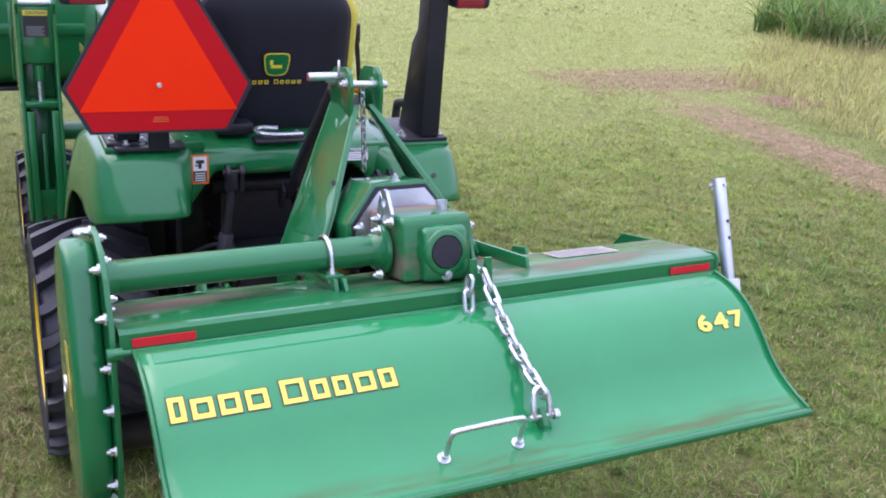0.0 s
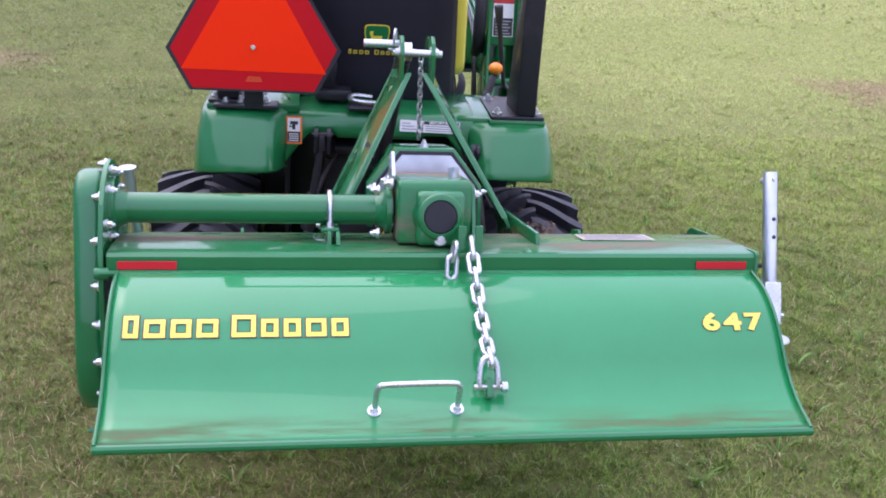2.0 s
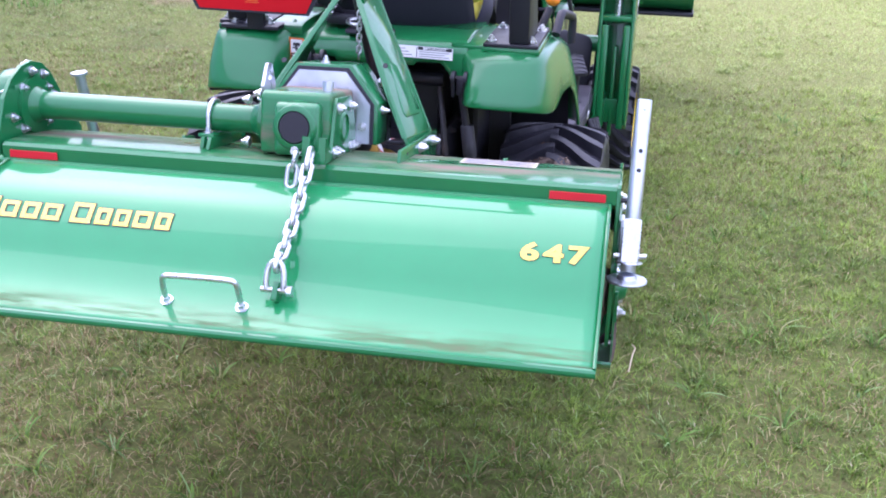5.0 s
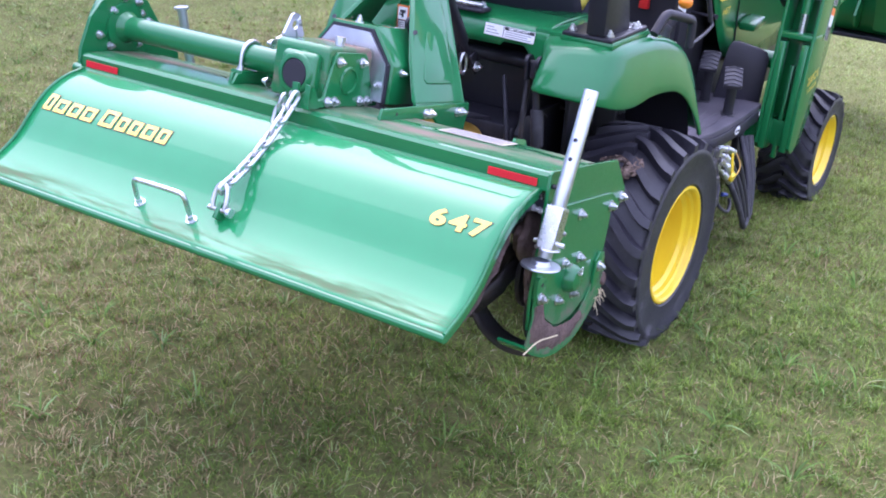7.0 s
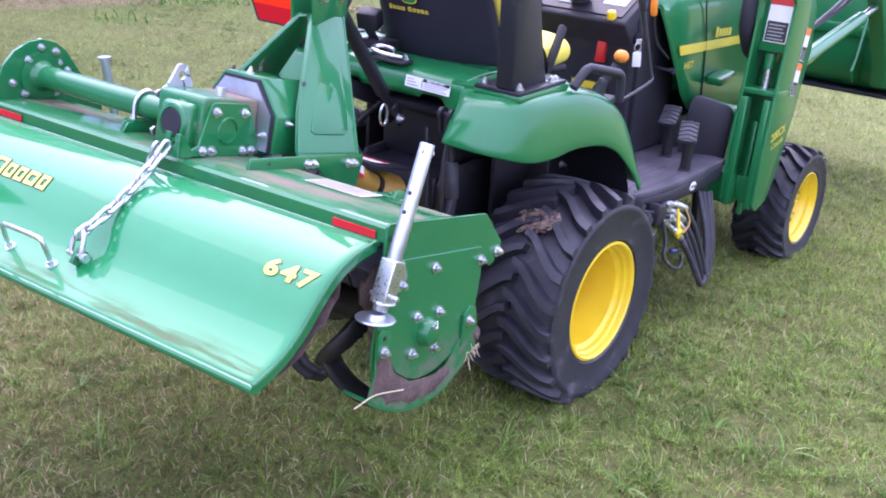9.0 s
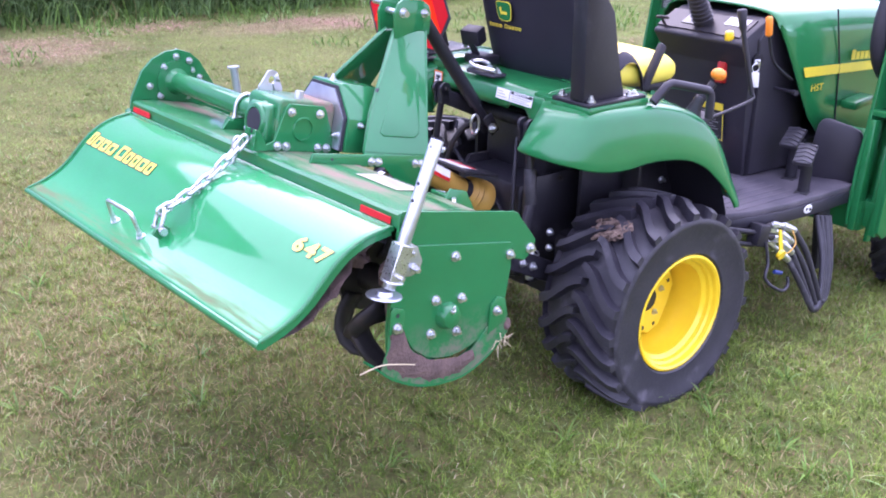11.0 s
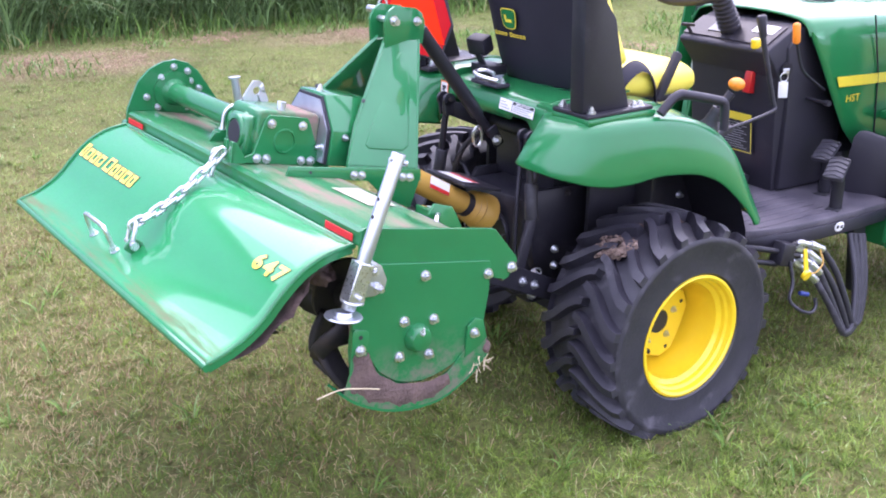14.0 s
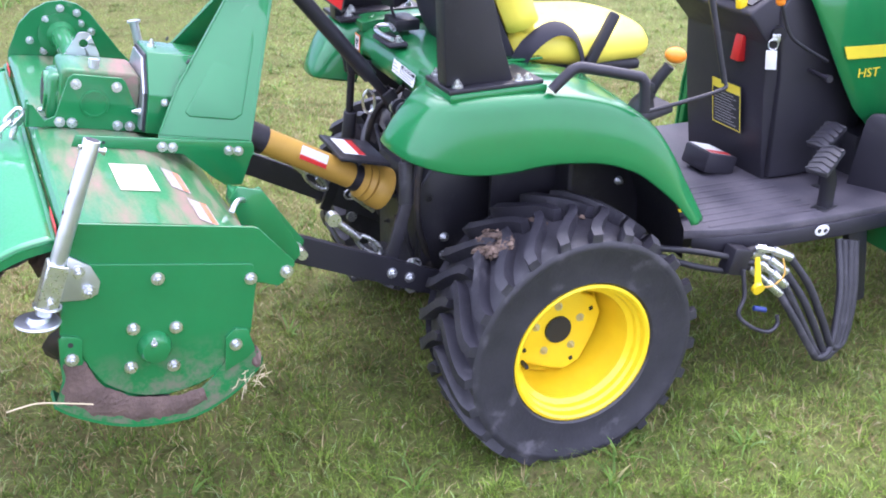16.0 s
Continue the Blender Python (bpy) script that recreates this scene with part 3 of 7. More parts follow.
def build_flap():
    n = 40
    rows = []
    for i in range(n + 1):
        x = FL0 + (FL1 - FL0) * i / n
        rows.append([(x, y, z) for y, z in FLAP])
    flap = part("flap", grid(rows), green_flap, tiller, "glossy green curved rear flap with a light dust line", smooth=60)
    m = flap.modifiers.new("thickness", "SOLIDIFY")
    m.thickness, m.offset = 0.004, -1
    for x in (FL0 + 0.003, FL1 - 0.003):
        part("flap_edge", sweep([(x, y, z + 0.001) for y, z in FLAP], 0.0036, 8), green, flap)
    part("flap_edge", sweep([(FL0, 1.343, 0.642), ((FL0 + FL1) / 2, 1.3435, 0.642), (FL1, 1.343, 0.642)], 0.0085, 10), green, flap)
    for x, d in ((FL0 + 0.001, 0.003), (FL1 - 0.004, 0.003)):
        line = [on_flap(x, FLAP_LEN * k / 30, -0.001) for k in range(31)]
        low = [on_flap(x, FLAP_LEN * k / 30, -0.019) for k in range(31)]
        part("flap_flange", prism([(q[1], q[2]) for q in line] + [(q[1], q[2]) for q in low[::-1]], x, x + d), green, flap, smooth=40)
    rr = []
    for i in range(26):
        x = FL0 + 0.006 + (FL1 - FL0 - 0.012) * i / 25
        rr.append([on_flap(x, 0.03 + (FLAP_LEN - 0.036) * k / 16, -0.015 - (0.006 + 0.040 * math.sin(math.pi * min(1.0, k / 15)) ** 1.4) * max(0.1, 0.75 + 0.6 * noise.noise((x * 9, k * 0.5, 3.0)))) for k in range(17)])
    part("soil", grid(rr), soil, flap, "brown soil caked under the flap", smooth=80)
    part("hinge_rod", rod((FL0 - 0.03, 1.672, 0.822), (FL1, 1.672, 0.822), 0.006, seg=10), green, flap)
    # maker's name as plain blocks: a tall first block in each word
    s0, h = flap_s(1.515), 0.036
    x, blocks = 0.399, [0.036, 0.046, 0.045, 0.047, -0.014, 0.052, 0.040, 0.040, 0.046, 0.040]
    tall = {0, 5}
    for i, w in enumerate(blocks):
        if w < 0:
            x -= w
            continue
        top = 0.044 if i in tall else h
        for g, e, mt, nm in ((0.0022, 0.0012, brown_edge, "letter_outline"), (0.0, 0.0022, yellow_decal, "letter_block")):
            wide, tk = w - 0.009, 0.0088
            for ax0, ax1, k0, k1 in ((0, wide, 0, tk), (0, wide, top - tk, top), (0, tk, tk, top - tk), (wide - tk, wide, tk, top - tk)):
                rr = []
                for k in range(3):
                    s = s0 + g - (k0 + (k1 - k0 + 2 * g) * k / 2)
                    rr.append([on_flap(x + 0.004 + ax0 - g, s, e), on_flap(x + 0.004 + ax1 + g, s, e)])
                b = rr if (ax0, k0) == (0, 0) else b + rr
            bm = bmesh.new()
            for q in range(4):
                grid(b[3 * q:3 * q + 3], bm)
            part(nm, bm, mt, flap)
        x += w
    for bold, e, mt, nm in ((0.0029, 0.0012, brown_edge, "number_outline"), (0.0019, 0.0022, yellow_decal, "number")):
        b = bmesh.new()
        for digit, xm in (("6", 1.497), ("4", 1.541), ("7", 1.584)):
            pts, faces = letters(digit, 0.049, 1.42, bold)
            V = [b.verts.new(on_flap(xm + px, flap_s(1.530) - py, e)) for px, py in pts]
            for f in faces:
                b.faces.new([V[i] for i in f])
        part(nm, b, mt, flap, "yellow number 647")
    # the pull handle
    b = sweep(smooth_line([(0.839, 1.401, 0.668), (0.840, 1.392, 0.690), (0.841, 1.386, 0.716), (0.845, 1.383, 0.727), (0.856, 1.382, 0.731), (0.91, 1.381, 0.733),
                           (0.972, 1.381, 0.733), (0.983, 1.382, 0.728), (0.986, 1.386, 0.716), (0.986, 1.394, 0.690), (0.986, 1.403, 0.668)], 3), 0.0055, 10)
    part("handle", b, zinc, flap, "bent zinc-plated pull handle")
    for xx in (0.839, 0.986):
        p = on_flap(xx, flap_s(1.401), 0.0)
        ny = on_flap(xx, flap_s(1.401), 1.0)
        bolt(flap, p, Vector(ny) - Vector(p), 0.0095, h=0.012)
    return flap


flap = build_flap()


def chain_link(a, b, turn, r=0.0048, half=0.0096):
    """One oval steel link from a to b."""
    a, b = Vector(a), Vector(b)
    d = (b - a)
    L = d.length / 2 + r * 1.15
    t = d.normalized()
    u = t.orthogonal().normalized()
    u = (Matrix.Rotation(turn, 3, t) @ u)
    pts = []
    for k in range(20):
        q = 2 * math.pi * k / 20
        c, s = math.cos(q), math.sin(q)
        along = (L - half) * (1 if c > 0 else -1) + half * c
        pts.append((a + b) / 2 + t * along + u * half * s)
    return sweep(pts, r, 8, True)


def build_chain():
    top, end = Vector((1.043, 1.668, 0.884)), Vector((1.047, 1.425, 0.738))
    n = 9
    P = []
    for k in range(n + 1):
        f = k / n
        p = top.lerp(end, f)
        p.z -= 0.018 * math.sin(math.pi * f) - 0.008
        P.append(p)
    for k in range(n):
        part("chain_link", chain_link(P[k], P[k + 1], 0.75 + (math.pi / 2) * (k % 2)), zinc, tiller, smooth=60)
    # loose tail of the chain
    Q = [Vector((1.012, 1.664, 0.884)), Vector((1.007, 1.657, 0.858)), Vector((1.004, 1.645, 0.826))]
    for k in range(2):
        part("chain_link", chain_link(Q[k], Q[k + 1], 2.25 + (math.pi / 2) * (k % 2)), zinc, tiller, smooth=60)
    # shackle
    e = Vector((1.044, 1.427, 0.738))
    q = [e + Vector(v) for v in ((-0.016, -0.008, -0.032), (-0.017, -0.004, -0.018), (-0.014, 0.004, 0.004), (-0.006, 0.008, 0.015), (0.006, 0.008, 0.015), (0.014, 0.004, 0.004), (0.017, -0.004, -0.018), (0.016, -0.008, -0.032))]
    sh = part("shackle", sweep(smooth_line(q, 3), 0.0058, 10), zinc, tiller, "zinc-plated shackle")
    part("shackle_pin", rod(e + Vector((-0.026, -0.008, -0.034)), e + Vector((0.030, -0.008, -0.034)), 0.0055, seg=12, bm=rod(e + Vector((0.024, -0.008, -0.034)), e + Vector((0.034, -0.008, -0.034)), 0.010, seg=12)), zinc, sh)
    part("shackle_lug", box((1.046, 1.424, 0.697), (0.012, 0.03, 0.036), (-40, 0, 0), 0.003), green, flap)
    # lug on the gearbox that holds the chain
    b = box((1.0445, *tw(-0.181, 0.113)), (0.049, 0.007, 0.024), (-10.8, 0, 0), 0.001)
    for x, w in ((1.0280, 0.016), (1.0615, 0.015)):
        box((x, *tw(-0.181, 0.1385)), (w, 0.007, 0.031), (-10.8, 0, 0), 0.001, bm=b)
    prism([tw(-0.181, 0.102), tw(-0.181, 0.152), tw(-0.172, 0.152), tw(-0.145, 0.116), tw(-0.145, 0.102)], 1.062, 1.069, 0.001, b)
    part("chain_lug", b, green, tiller, "slotted green plate that holds the chain", smooth=20)


build_chain()

# deck: a folded sheet with a rear lip
DECK = [tw(-0.160, 0.0985), tw(-0.10, 0.104), tw(0.045, 0.104), tw(0.055, 0.101), tw(0.140, 0.069), tw(0.205, 0.030), tw(0.235, -0.02)]
b = bmesh.new()
deck = part("deck", sheet(DECK, 0.006, 0.356, 1.648), green_dusty, tiller, "green deck with a film of brown dust", smooth=25)
part("deck_lip", sheet([tw(-0.170, 0.062), tw(-0.172, 0.090), tw(-0.166, 0.097), tw(-0.159, 0.0988)], 0.006, 0.356, 1.648), green, deck, "green folded lip", smooth=25)
for x0, x1 in ((0.376, 0.484), (1.516, 1.624)):
    part("reflector", slab([(x0, *tw(-0.1745, 0.0675)), (x1, *tw(-0.1745, 0.0675)), (x1, *tw(-0.1755, 0.0825)), (x0, *tw(-0.1755, 0.0825))], (0, -1, -0.15), 0.0015), red_tape, deck, "red reflective strip")


def deck_label(x0, x1, v0, v1, material, name="label", h=0.1054):
    m = frame_of((x0, *tw(v0, h)), (1, 0, 0), (0, math.cos(TILT_A), -math.sin(TILT_A)))
    return m, part(name, rect_on(m, 0, 0, x1 - x0, v1 - v0, 0.0008), material, deck)


for x0, x1, v0, v1, bars in ((1.315, 1.475, -0.045, 0.03, 5), ):
    m, lab = deck_label(x0, x1, v0, v1, cream_label, "warning_label")
    part("label_field", rect_on(m, 0.006, 0.005, x1 - x0 - 0.006, v1 - v0 - 0.005, 0.0004, 0.0008), dirty_label, lab)
    bb = bmesh.new()
    for k in range(bars):
        rect_on(m, 0.012, 0.008 + k * 0.012, x1 - x0 - 0.014 - 0.02 * (k % 2), 0.012 + k * 0.012, 0.0005, 0.0012, bb)
    text_lines(bb, grey_ink, lab)
y0, z0 = tw(0.055, 0.101)
y1, z1 = tw(0.140, 0.069)
for x0, v0 in ((1.310, 0.006), (1.470, 0.030)):              # on the deck's sloping front
    m = frame_of((x0, y0, z0), (1, 0, 0), (0, y1 - y0, z1 - z0)) @ Matrix.Translation((0, v0, 0.0012))
    lab = part("warning_label", rect_on(m, 0, 0, 0.118, 0.044, 0.0008), dirty_label, deck, "dusty white and orange warning label")
    part("label_band", rect_on(m, 0, 0.026, 0.115, 0.040, 0.0005, 0.0009), faded_orange, lab)
    part("printing", rect_on(m, 0.01, 0.006, 0.10, 0.010, 0.0005, 0.0009, rect_on(m, 0.01, 0.016, 0.09, 0.020, 0.0005, 0.0009)), grey_ink, lab)

# right side plate, in two layers, with its bolts
SIDE = [(1.681, 0.857), (1.690, 0.862), (2.020, 0.799), (2.030, 0.794), (2.094, 0.716), (2.096, 0.706), (2.070, 0.672), (2.060, 0.668), (2.018, 0.684), (2.012, 0.650), (2.000, 0.580), (1.985, 0.545),
        (1.940, 0.508), (1.890, 0.487), (1.832, 0.479), (1.770, 0.490), (1.700, 0.512), (1.652, 0.532), (1.648, 0.600), (1.660, 0.690), (1.668, 0.740)]
side = part("side_plate", prism(SIDE, 1.644, 1.652, 0.0015), green, tiller, "green side plate with zinc bolts and soil at its foot", smooth=20)
SIDE2 = [(1.705, 0.776), (1.712, 0.781), (2.008, 0.727), (2.014, 0.722), (2.012, 0.66), (2.0, 0.590), (1.975, 0.545), (1.944, 0.513), (1.909, 0.498), (1.864, 0.486), (1.832, 0.484), (1.79, 0.490), (1.755, 0.505), (1.717, 0.535), (1.696, 0.571), (1.686, 0.601), (1.652, 0.603), (1.654, 0.66), (1.674, 0.745)]
part("side_plate_layer", prism(SIDE2, 1.652, 1.657, 0.0015), green_soiled, side, smooth=20)
for y, z in ((1.835, 0.730), (2.006, 0.697), (1.781, 0.637), (1.858, 0.624), (1.966, 0.566), (1.667, 0.602), (1.846, 0.544), (1.768, 0.558)):
    bolt(side, (1.657 if (y, z) not in ((1.667, 0.602), (1.966, 0.566)) else 1.664, y, z), (1, 0, 0), 0.0098)
part("bearing_cap", lathe([(0.032, 0), (0.030, 0.012), (0.024, 0.022), (0.012, 0.026), (0.0, 0.026)], (1.657, 1.815, 0.592), (1, 0, 0), 28), green, side)
bolt(side, (1.682, 1.812, 0.610), (0.4, 0, 1), 0.0045)
for y, z in ((1.690, 0.831), (1.669, 0.631)):
    part("bolt_hole", rod((1.6525, y, z), (1.6645, y, z), 0.005, seg=12), black_ink, side)


def plate_hole(x, y, z, r, parent, axis=(1, 0, 0)):
    a = Vector(axis) * 0.0008
    part("bolt_hole", rod(Vector((x, y, z)) - a * 2, Vector((x, y, z)) + a, r, seg=14), black_ink, parent)


# skid shoe under the plate
SK = smooth_line([(2.004, 0.534), (2.011, 0.512), (1.973, 0.473), (1.936, 0.449), (1.880, 0.427), (1.825, 0.425), (1.772, 0.432), (1.722, 0.448), (1.673, 0.474), (1.645, 0.494), (1.628, 0.510)], 3)
skid = part("skid_shoe", sheet(SK[::-1], 0.006, 1.598, 1.6605), green, tiller, "curved green skid shoe caked with soil", smooth=40)
part("skid_flange", prism(SK + [(1.646, 0.560), (1.646, 0.600), (1.686, 0.598), (1.690, 0.560), (1.710, 0.520), (1.750, 0.490), (1.790, 0.474), (1.840, 0.468), (1.884, 0.476), (1.920, 0.504), (1.944, 0.530), (1.950, 0.580), (1.970, 0.596), (1.990, 0.575)], 1.657, 1.661, 0.001), green_soiled, skid, "green side flange with soil on it", smooth=20)
part("skid_tab", prism([(1.985, 0.530), (2.004, 0.545), (1.992, 0.592), (1.968, 0.600), (1.948, 0.584), (1.942, 0.510)], 1.657, 1.664, 0.001), green, skid)
part("skid_tab", prism([(1.646, 0.590), (1.684, 0.586), (1.690, 0.636), (1.684, 0.643), (1.656, 0.652), (1.650, 0.646)], 1.657, 1.664, 0.001), green, skid)
SL = smooth_line([(2.016, 0.560), (2.008, 0.530), (1.955, 0.487), (1.895, 0.452), (1.825, 0.432), (1.760, 0.438), (1.715, 0.458), (1.690, 0.476)], 4)
part("skid_shoe_inner", sheet([(y, z) for y, z in SL], 0.007, 0.30, 0.37), green, tiller, "green skid shoe under the chain case", smooth=40)


def soil_heap(name, parent, spots, seed, fine=3):
    rnd = random.Random(seed)
    for (x, y, z), (sx, sy, sz) in spots:
        c = bmesh.new()
        bmesh.ops.create_icosphere(c, subdivisions=fine, radius=1)
        for v in c.verts:
            k = 1 + 0.35 * noise.noise(v.co * 1.6 + Vector((seed * 3.1, x * 9, y * 9))) + 0.12 * noise.noise(v.co * 5)
            v.co = Vector((x + v.co.x * sx * k, y + v.co.y * sy * k, z + v.co.z * sz * k))
        part(name, c, soil, parent, "dried brown soil", smooth=80)


def soil_film():
    """Dried soil that fills the crescent between the plate's round foot and the shoe, and lies along the shoe."""
    up = smooth_line([(1.652, 0.602), (1.668, 0.597), (1.688, 0.594), (1.698, 0.566), (1.719, 0.530), (1.756, 0.501), (1.792, 0.487), (1.832, 0.481), (1.862, 0.480), (1.896, 0.486)], 5)
    lo = smooth_line([(1.650, 0.585), (1.648, 0.556), (1.632, 0.520), (1.650, 0.496), (1.675, 0.476), (1.724, 0.450), (1.774, 0.434), (1.826, 0.428), (1.866, 0.432), (1.904, 0.446)], 5)
    rows = []
    for u, l in zip(up, lo):
        col = []
        for k in range(9):
            f = k / 8
            y, z = u[0] + (l[0] - u[0]) * f, u[1] + (l[1] - u[1]) * f
            n = noise.noise((y * 30, z * 30, 4.0)) + 0.6 * noise.noise((y * 90, z * 90, 9.0))
            col.append((1.6602 + 0.0055 * math.sin(math.pi * min(1, f * 1.15)) + 0.0036 * n * (0 < k < 8), y + 0.003 * n * (k == 0), z + 0.004 * n * (k == 0)))
        rows.append(col)
    part("soil", grid(rows), soil, skid, "dried brown soil", smooth=70)


soil_film()
soil_heap("soil", skid, [((1.650, 2.006, 0.520), (0.020, 0.010, 0.020))], 4)


def straws(parent, at, n, length, seed, spread=1.0):
    rnd = random.Random(seed)
    b = bmesh.new()
    for _ in range(n):
        d = Vector((rnd.gauss(0, 1), rnd.gauss(0, 1), rnd.gauss(-0.3, 0.8))).normalized() * length * rnd.uniform(0.5, 1.1)
        o = Vector(at) + Vector((rnd.gauss(0, 0.008), rnd.gauss(0, 0.012), rnd.gauss(0, 0.01))) * spread
        sweep([o, o + d * 0.5 + Vector((0, 0, rnd.uniform(-0.008, 0.008))), o + d], 0.0008, 4, bm=b)
    return part("dry_roots", b, straw, parent, "pale dry roots")


straws(skid, (1.660, 1.990, 0.478), 26, 0.035, 3)
part("dry_stalk", sweep(smooth_line([(1.70, 1.69, 0.522), (1.705, 1.64, 0.540), (1.70, 1.595, 0.548), (1.695, 1.545, 0.540)], 4), 0.0016, 5), straw, skid, "pale dry grass stalk")

# parking stand in its bracket
STT, STB = Vector((1.681, 1.752, 1.014)), Vector((1.677, 1.632, 0.708))
stand = part("parking_stand", rod(STB, STT, 0.0145, seg=20, bevel=0.001), galvanised, tiller, "galvanised tubular parking stand with holes", smooth=40)
dS = (STT - STB).normalized()
hd = Vector((0.10, -1.0, 0.0))
hd = (hd - dS * hd.dot(dS)).normalized()
for f in (0.016, 0.098, 0.135):
    p = STT - dS * f
    part("pin_hole", rod(p + hd * 0.0138, p + hd * 0.0150, 0.0042, seg=12), black_ink, stand)
part("tube_mouth", rod(STT - dS * 0.001, STT + dS * 0.0004, 0.0118, seg=18), black_ink, stand)
part("top_pin", rod(STT - dS * 0.016 - hd * 0.024, STT - dS * 0.016 + hd * 0.019, 0.0040, seg=10, bm=rod(STT - dS * 0.016 - hd * 0.026, STT - dS * 0.016 - hd * 0.022, 0.0070, seg=10)), zinc, stand, "zinc pin through the tube's top")
part("foot", lathe([(0.0, 0.0), (0.038, 0.0), (0.0395, 0.002), (0.038, 0.005), (0.020, 0.006), (0.017, 0.014), (0.0, 0.014)], (1.676, 1.621, 0.693), (0.0, 0.12, 1), 28), galvanised, stand)
s0, s1 = STB + dS * 0.018, STB + dS * 0.100
part("socket", box((s0 + s1) / 2, (0.036, 0.036, 0.085), (-21.4, 0, 0), 0.003), zinc, tiller, "zinc-plated stand socket", smooth=20)
part("stand_bracket", prism([(1.655, 0.800), (1.690, 0.802), (1.722, 0.778), (1.735, 0.745), (1.728, 0.722), (1.705, 0.715), (1.640, 0.722)], 1.657, 1.663, 0.001), galvanised, tiller, "zinc-plated bracket")
bolt(tiller, (1.663, 1.700, 0.772), (1, 0, 0), 0.0095)
bolt(tiller, (1.663, 1.713, 0.731), (1, 0, 0), 0.0095)
cl = STB + dS * 0.03
part("clip_pin", rod(cl + Vector((-0.03, -0.002, 0)), cl + Vector((0.032, 0.004, 0)), 0.005, seg=10), zinc, stand)
part("clip_ring", sweep([cl + Vector((0.024 * math.sin(q), -0.022 * math.cos(q) - 0.002, -0.012 + 0.006 * math.cos(q))) for q in [2 * math.pi * k / 24 for k in range(24)]], 0.0024, 6, True), zinc, stand)

# chain case with its backing plate and bolts
CCP = [tw(-0.172, 0.060), tw(-0.173, 0.105), tw(-0.150, 0.185), tw(-0.120, 0.225), tw(-0.080, 0.252), tw(-0.040, 0.262), tw(0.0, 0.256), tw(0.035, 0.235), tw(0.075, 0.19), tw(0.125, 0.135), tw(0.165, 0.10), tw(0.17, -0.05),
       tw(0.150, -0.16), tw(0.10, -0.235), tw(0.03, -0.265), tw(-0.05, -0.262), tw(-0.12, -0.225), tw(-0.155, -0.15), tw(-0.165, -0.02)]
case_plate = part("case_plate", prism(CCP, 0.340, 0.350, 0.0015), green, tiller, "green end plate with bolts", smooth=20)
CC = [tw(v - 0.02, w) for v, w in ((-0.085, 0.19), (-0.07, 0.222), (-0.04, 0.240), (0.0, 0.243), (0.04, 0.232), (0.07, 0.20), (0.085, 0.14), (0.10, 0.02), (0.11, -0.12), (0.10, -0.185), (0.06, -0.232), (0.0, -0.246), (-0.06, -0.232), (-0.10, -0.185), (-0.11, -0.12), (-0.098, 0.02))]
b = prism(CC, 0.284, 0.340)
bevelled(b, 0.016, 4, 60)
case = part("chain_case", b, green, tiller, "rounded green chain case", smooth=50)
part("case_decal", slab([(0.2835, *tw(-0.07, 0.06)), (0.2835, *tw(-0.03, 0.06)), (0.2835, *tw(-0.03, -0.06)), (0.2835, *tw(-0.07, -0.06))], (-1, 0, 0), 0.0008), yellow_decal, case)
for v, w in ((-0.080, 0.205), (0.0, 0.232), (0.012, 0.203), (0.042, 0.184), (-0.119, 0.143), (-0.081, 0.117), (-0.045, 0.240), (0.010, 0.125)):
    bolt(case_plate, (0.350, *tw(v, w)), (1, 0, 0), 0.0085)
for v, w in ((-0.118, 0.196), (-0.145, 0.115), (-0.152, 0.03), (-0.15, -0.045), (-0.146, -0.12), (-0.118, -0.19), (-0.04, 0.252)):
    bolt(case_plate, (0.340, *tw(v, w)), (-1, 0, 0), 0.0085)
part("plug_lug", rod((0.334, *tw(-0.170, 0.058)), (0.360, *tw(-0.170, 0.058)), 0.012, seg=14), green, case_plate)
part("stand_socket_tube", rod((0.368, 2.045, 0.74), (0.352, 2.030, 0.920), 0.0125, seg=18, bm=rod((0.352, 2.030, 0.919), (0.3517, 2.0297, 0.925), 0.019, seg=18)), galvanised, tiller, "galvanised second stand tube beside the deck")
part("case_ring", sweep([(0.279, *tw(-0.03 + 0.016 * math.sin(q), -0.02 + 0.016 * math.cos(q))) for q in [2 * math.pi * k / 20 for k in range(20)]], 0.003, 6, True), zinc, case)

# drive tube between chain case and gearbox
ty, tz = tw(-0.037, 0.166)
tube = part("drive_tube", rod((0.350, ty, tz), (0.905, ty, tz), 0.0305, seg=32), green, tiller, "green round drive tube", smooth=50)
part("tube_flange", lathe([(0.0, 0), (0.062, 0), (0.062, 0.008), (0.040, 0.010), (0.034, 0.022), (0.0305, 0.03)], (0.350, ty, tz), (1, 0, 0), 28), green, tube, smooth=50)
part("tube_flange", lathe([(0.0305, 0.0), (0.033, 0.004), (0.040, 0.018), (0.050, 0.022), (0.050, 0.032), (0, 0.032)], (0.868, ty, tz), (1, 0, 0), 28), green, tube, smooth=50)
for dv, dw in ((-0.045, 0.045), (-0.048, -0.042), (0.045, 0.04)):
    bolt(tube, (0.872, *tw(-0.037 + dv, 0.166 + dw)), (-1, 0, 0), 0.0085)
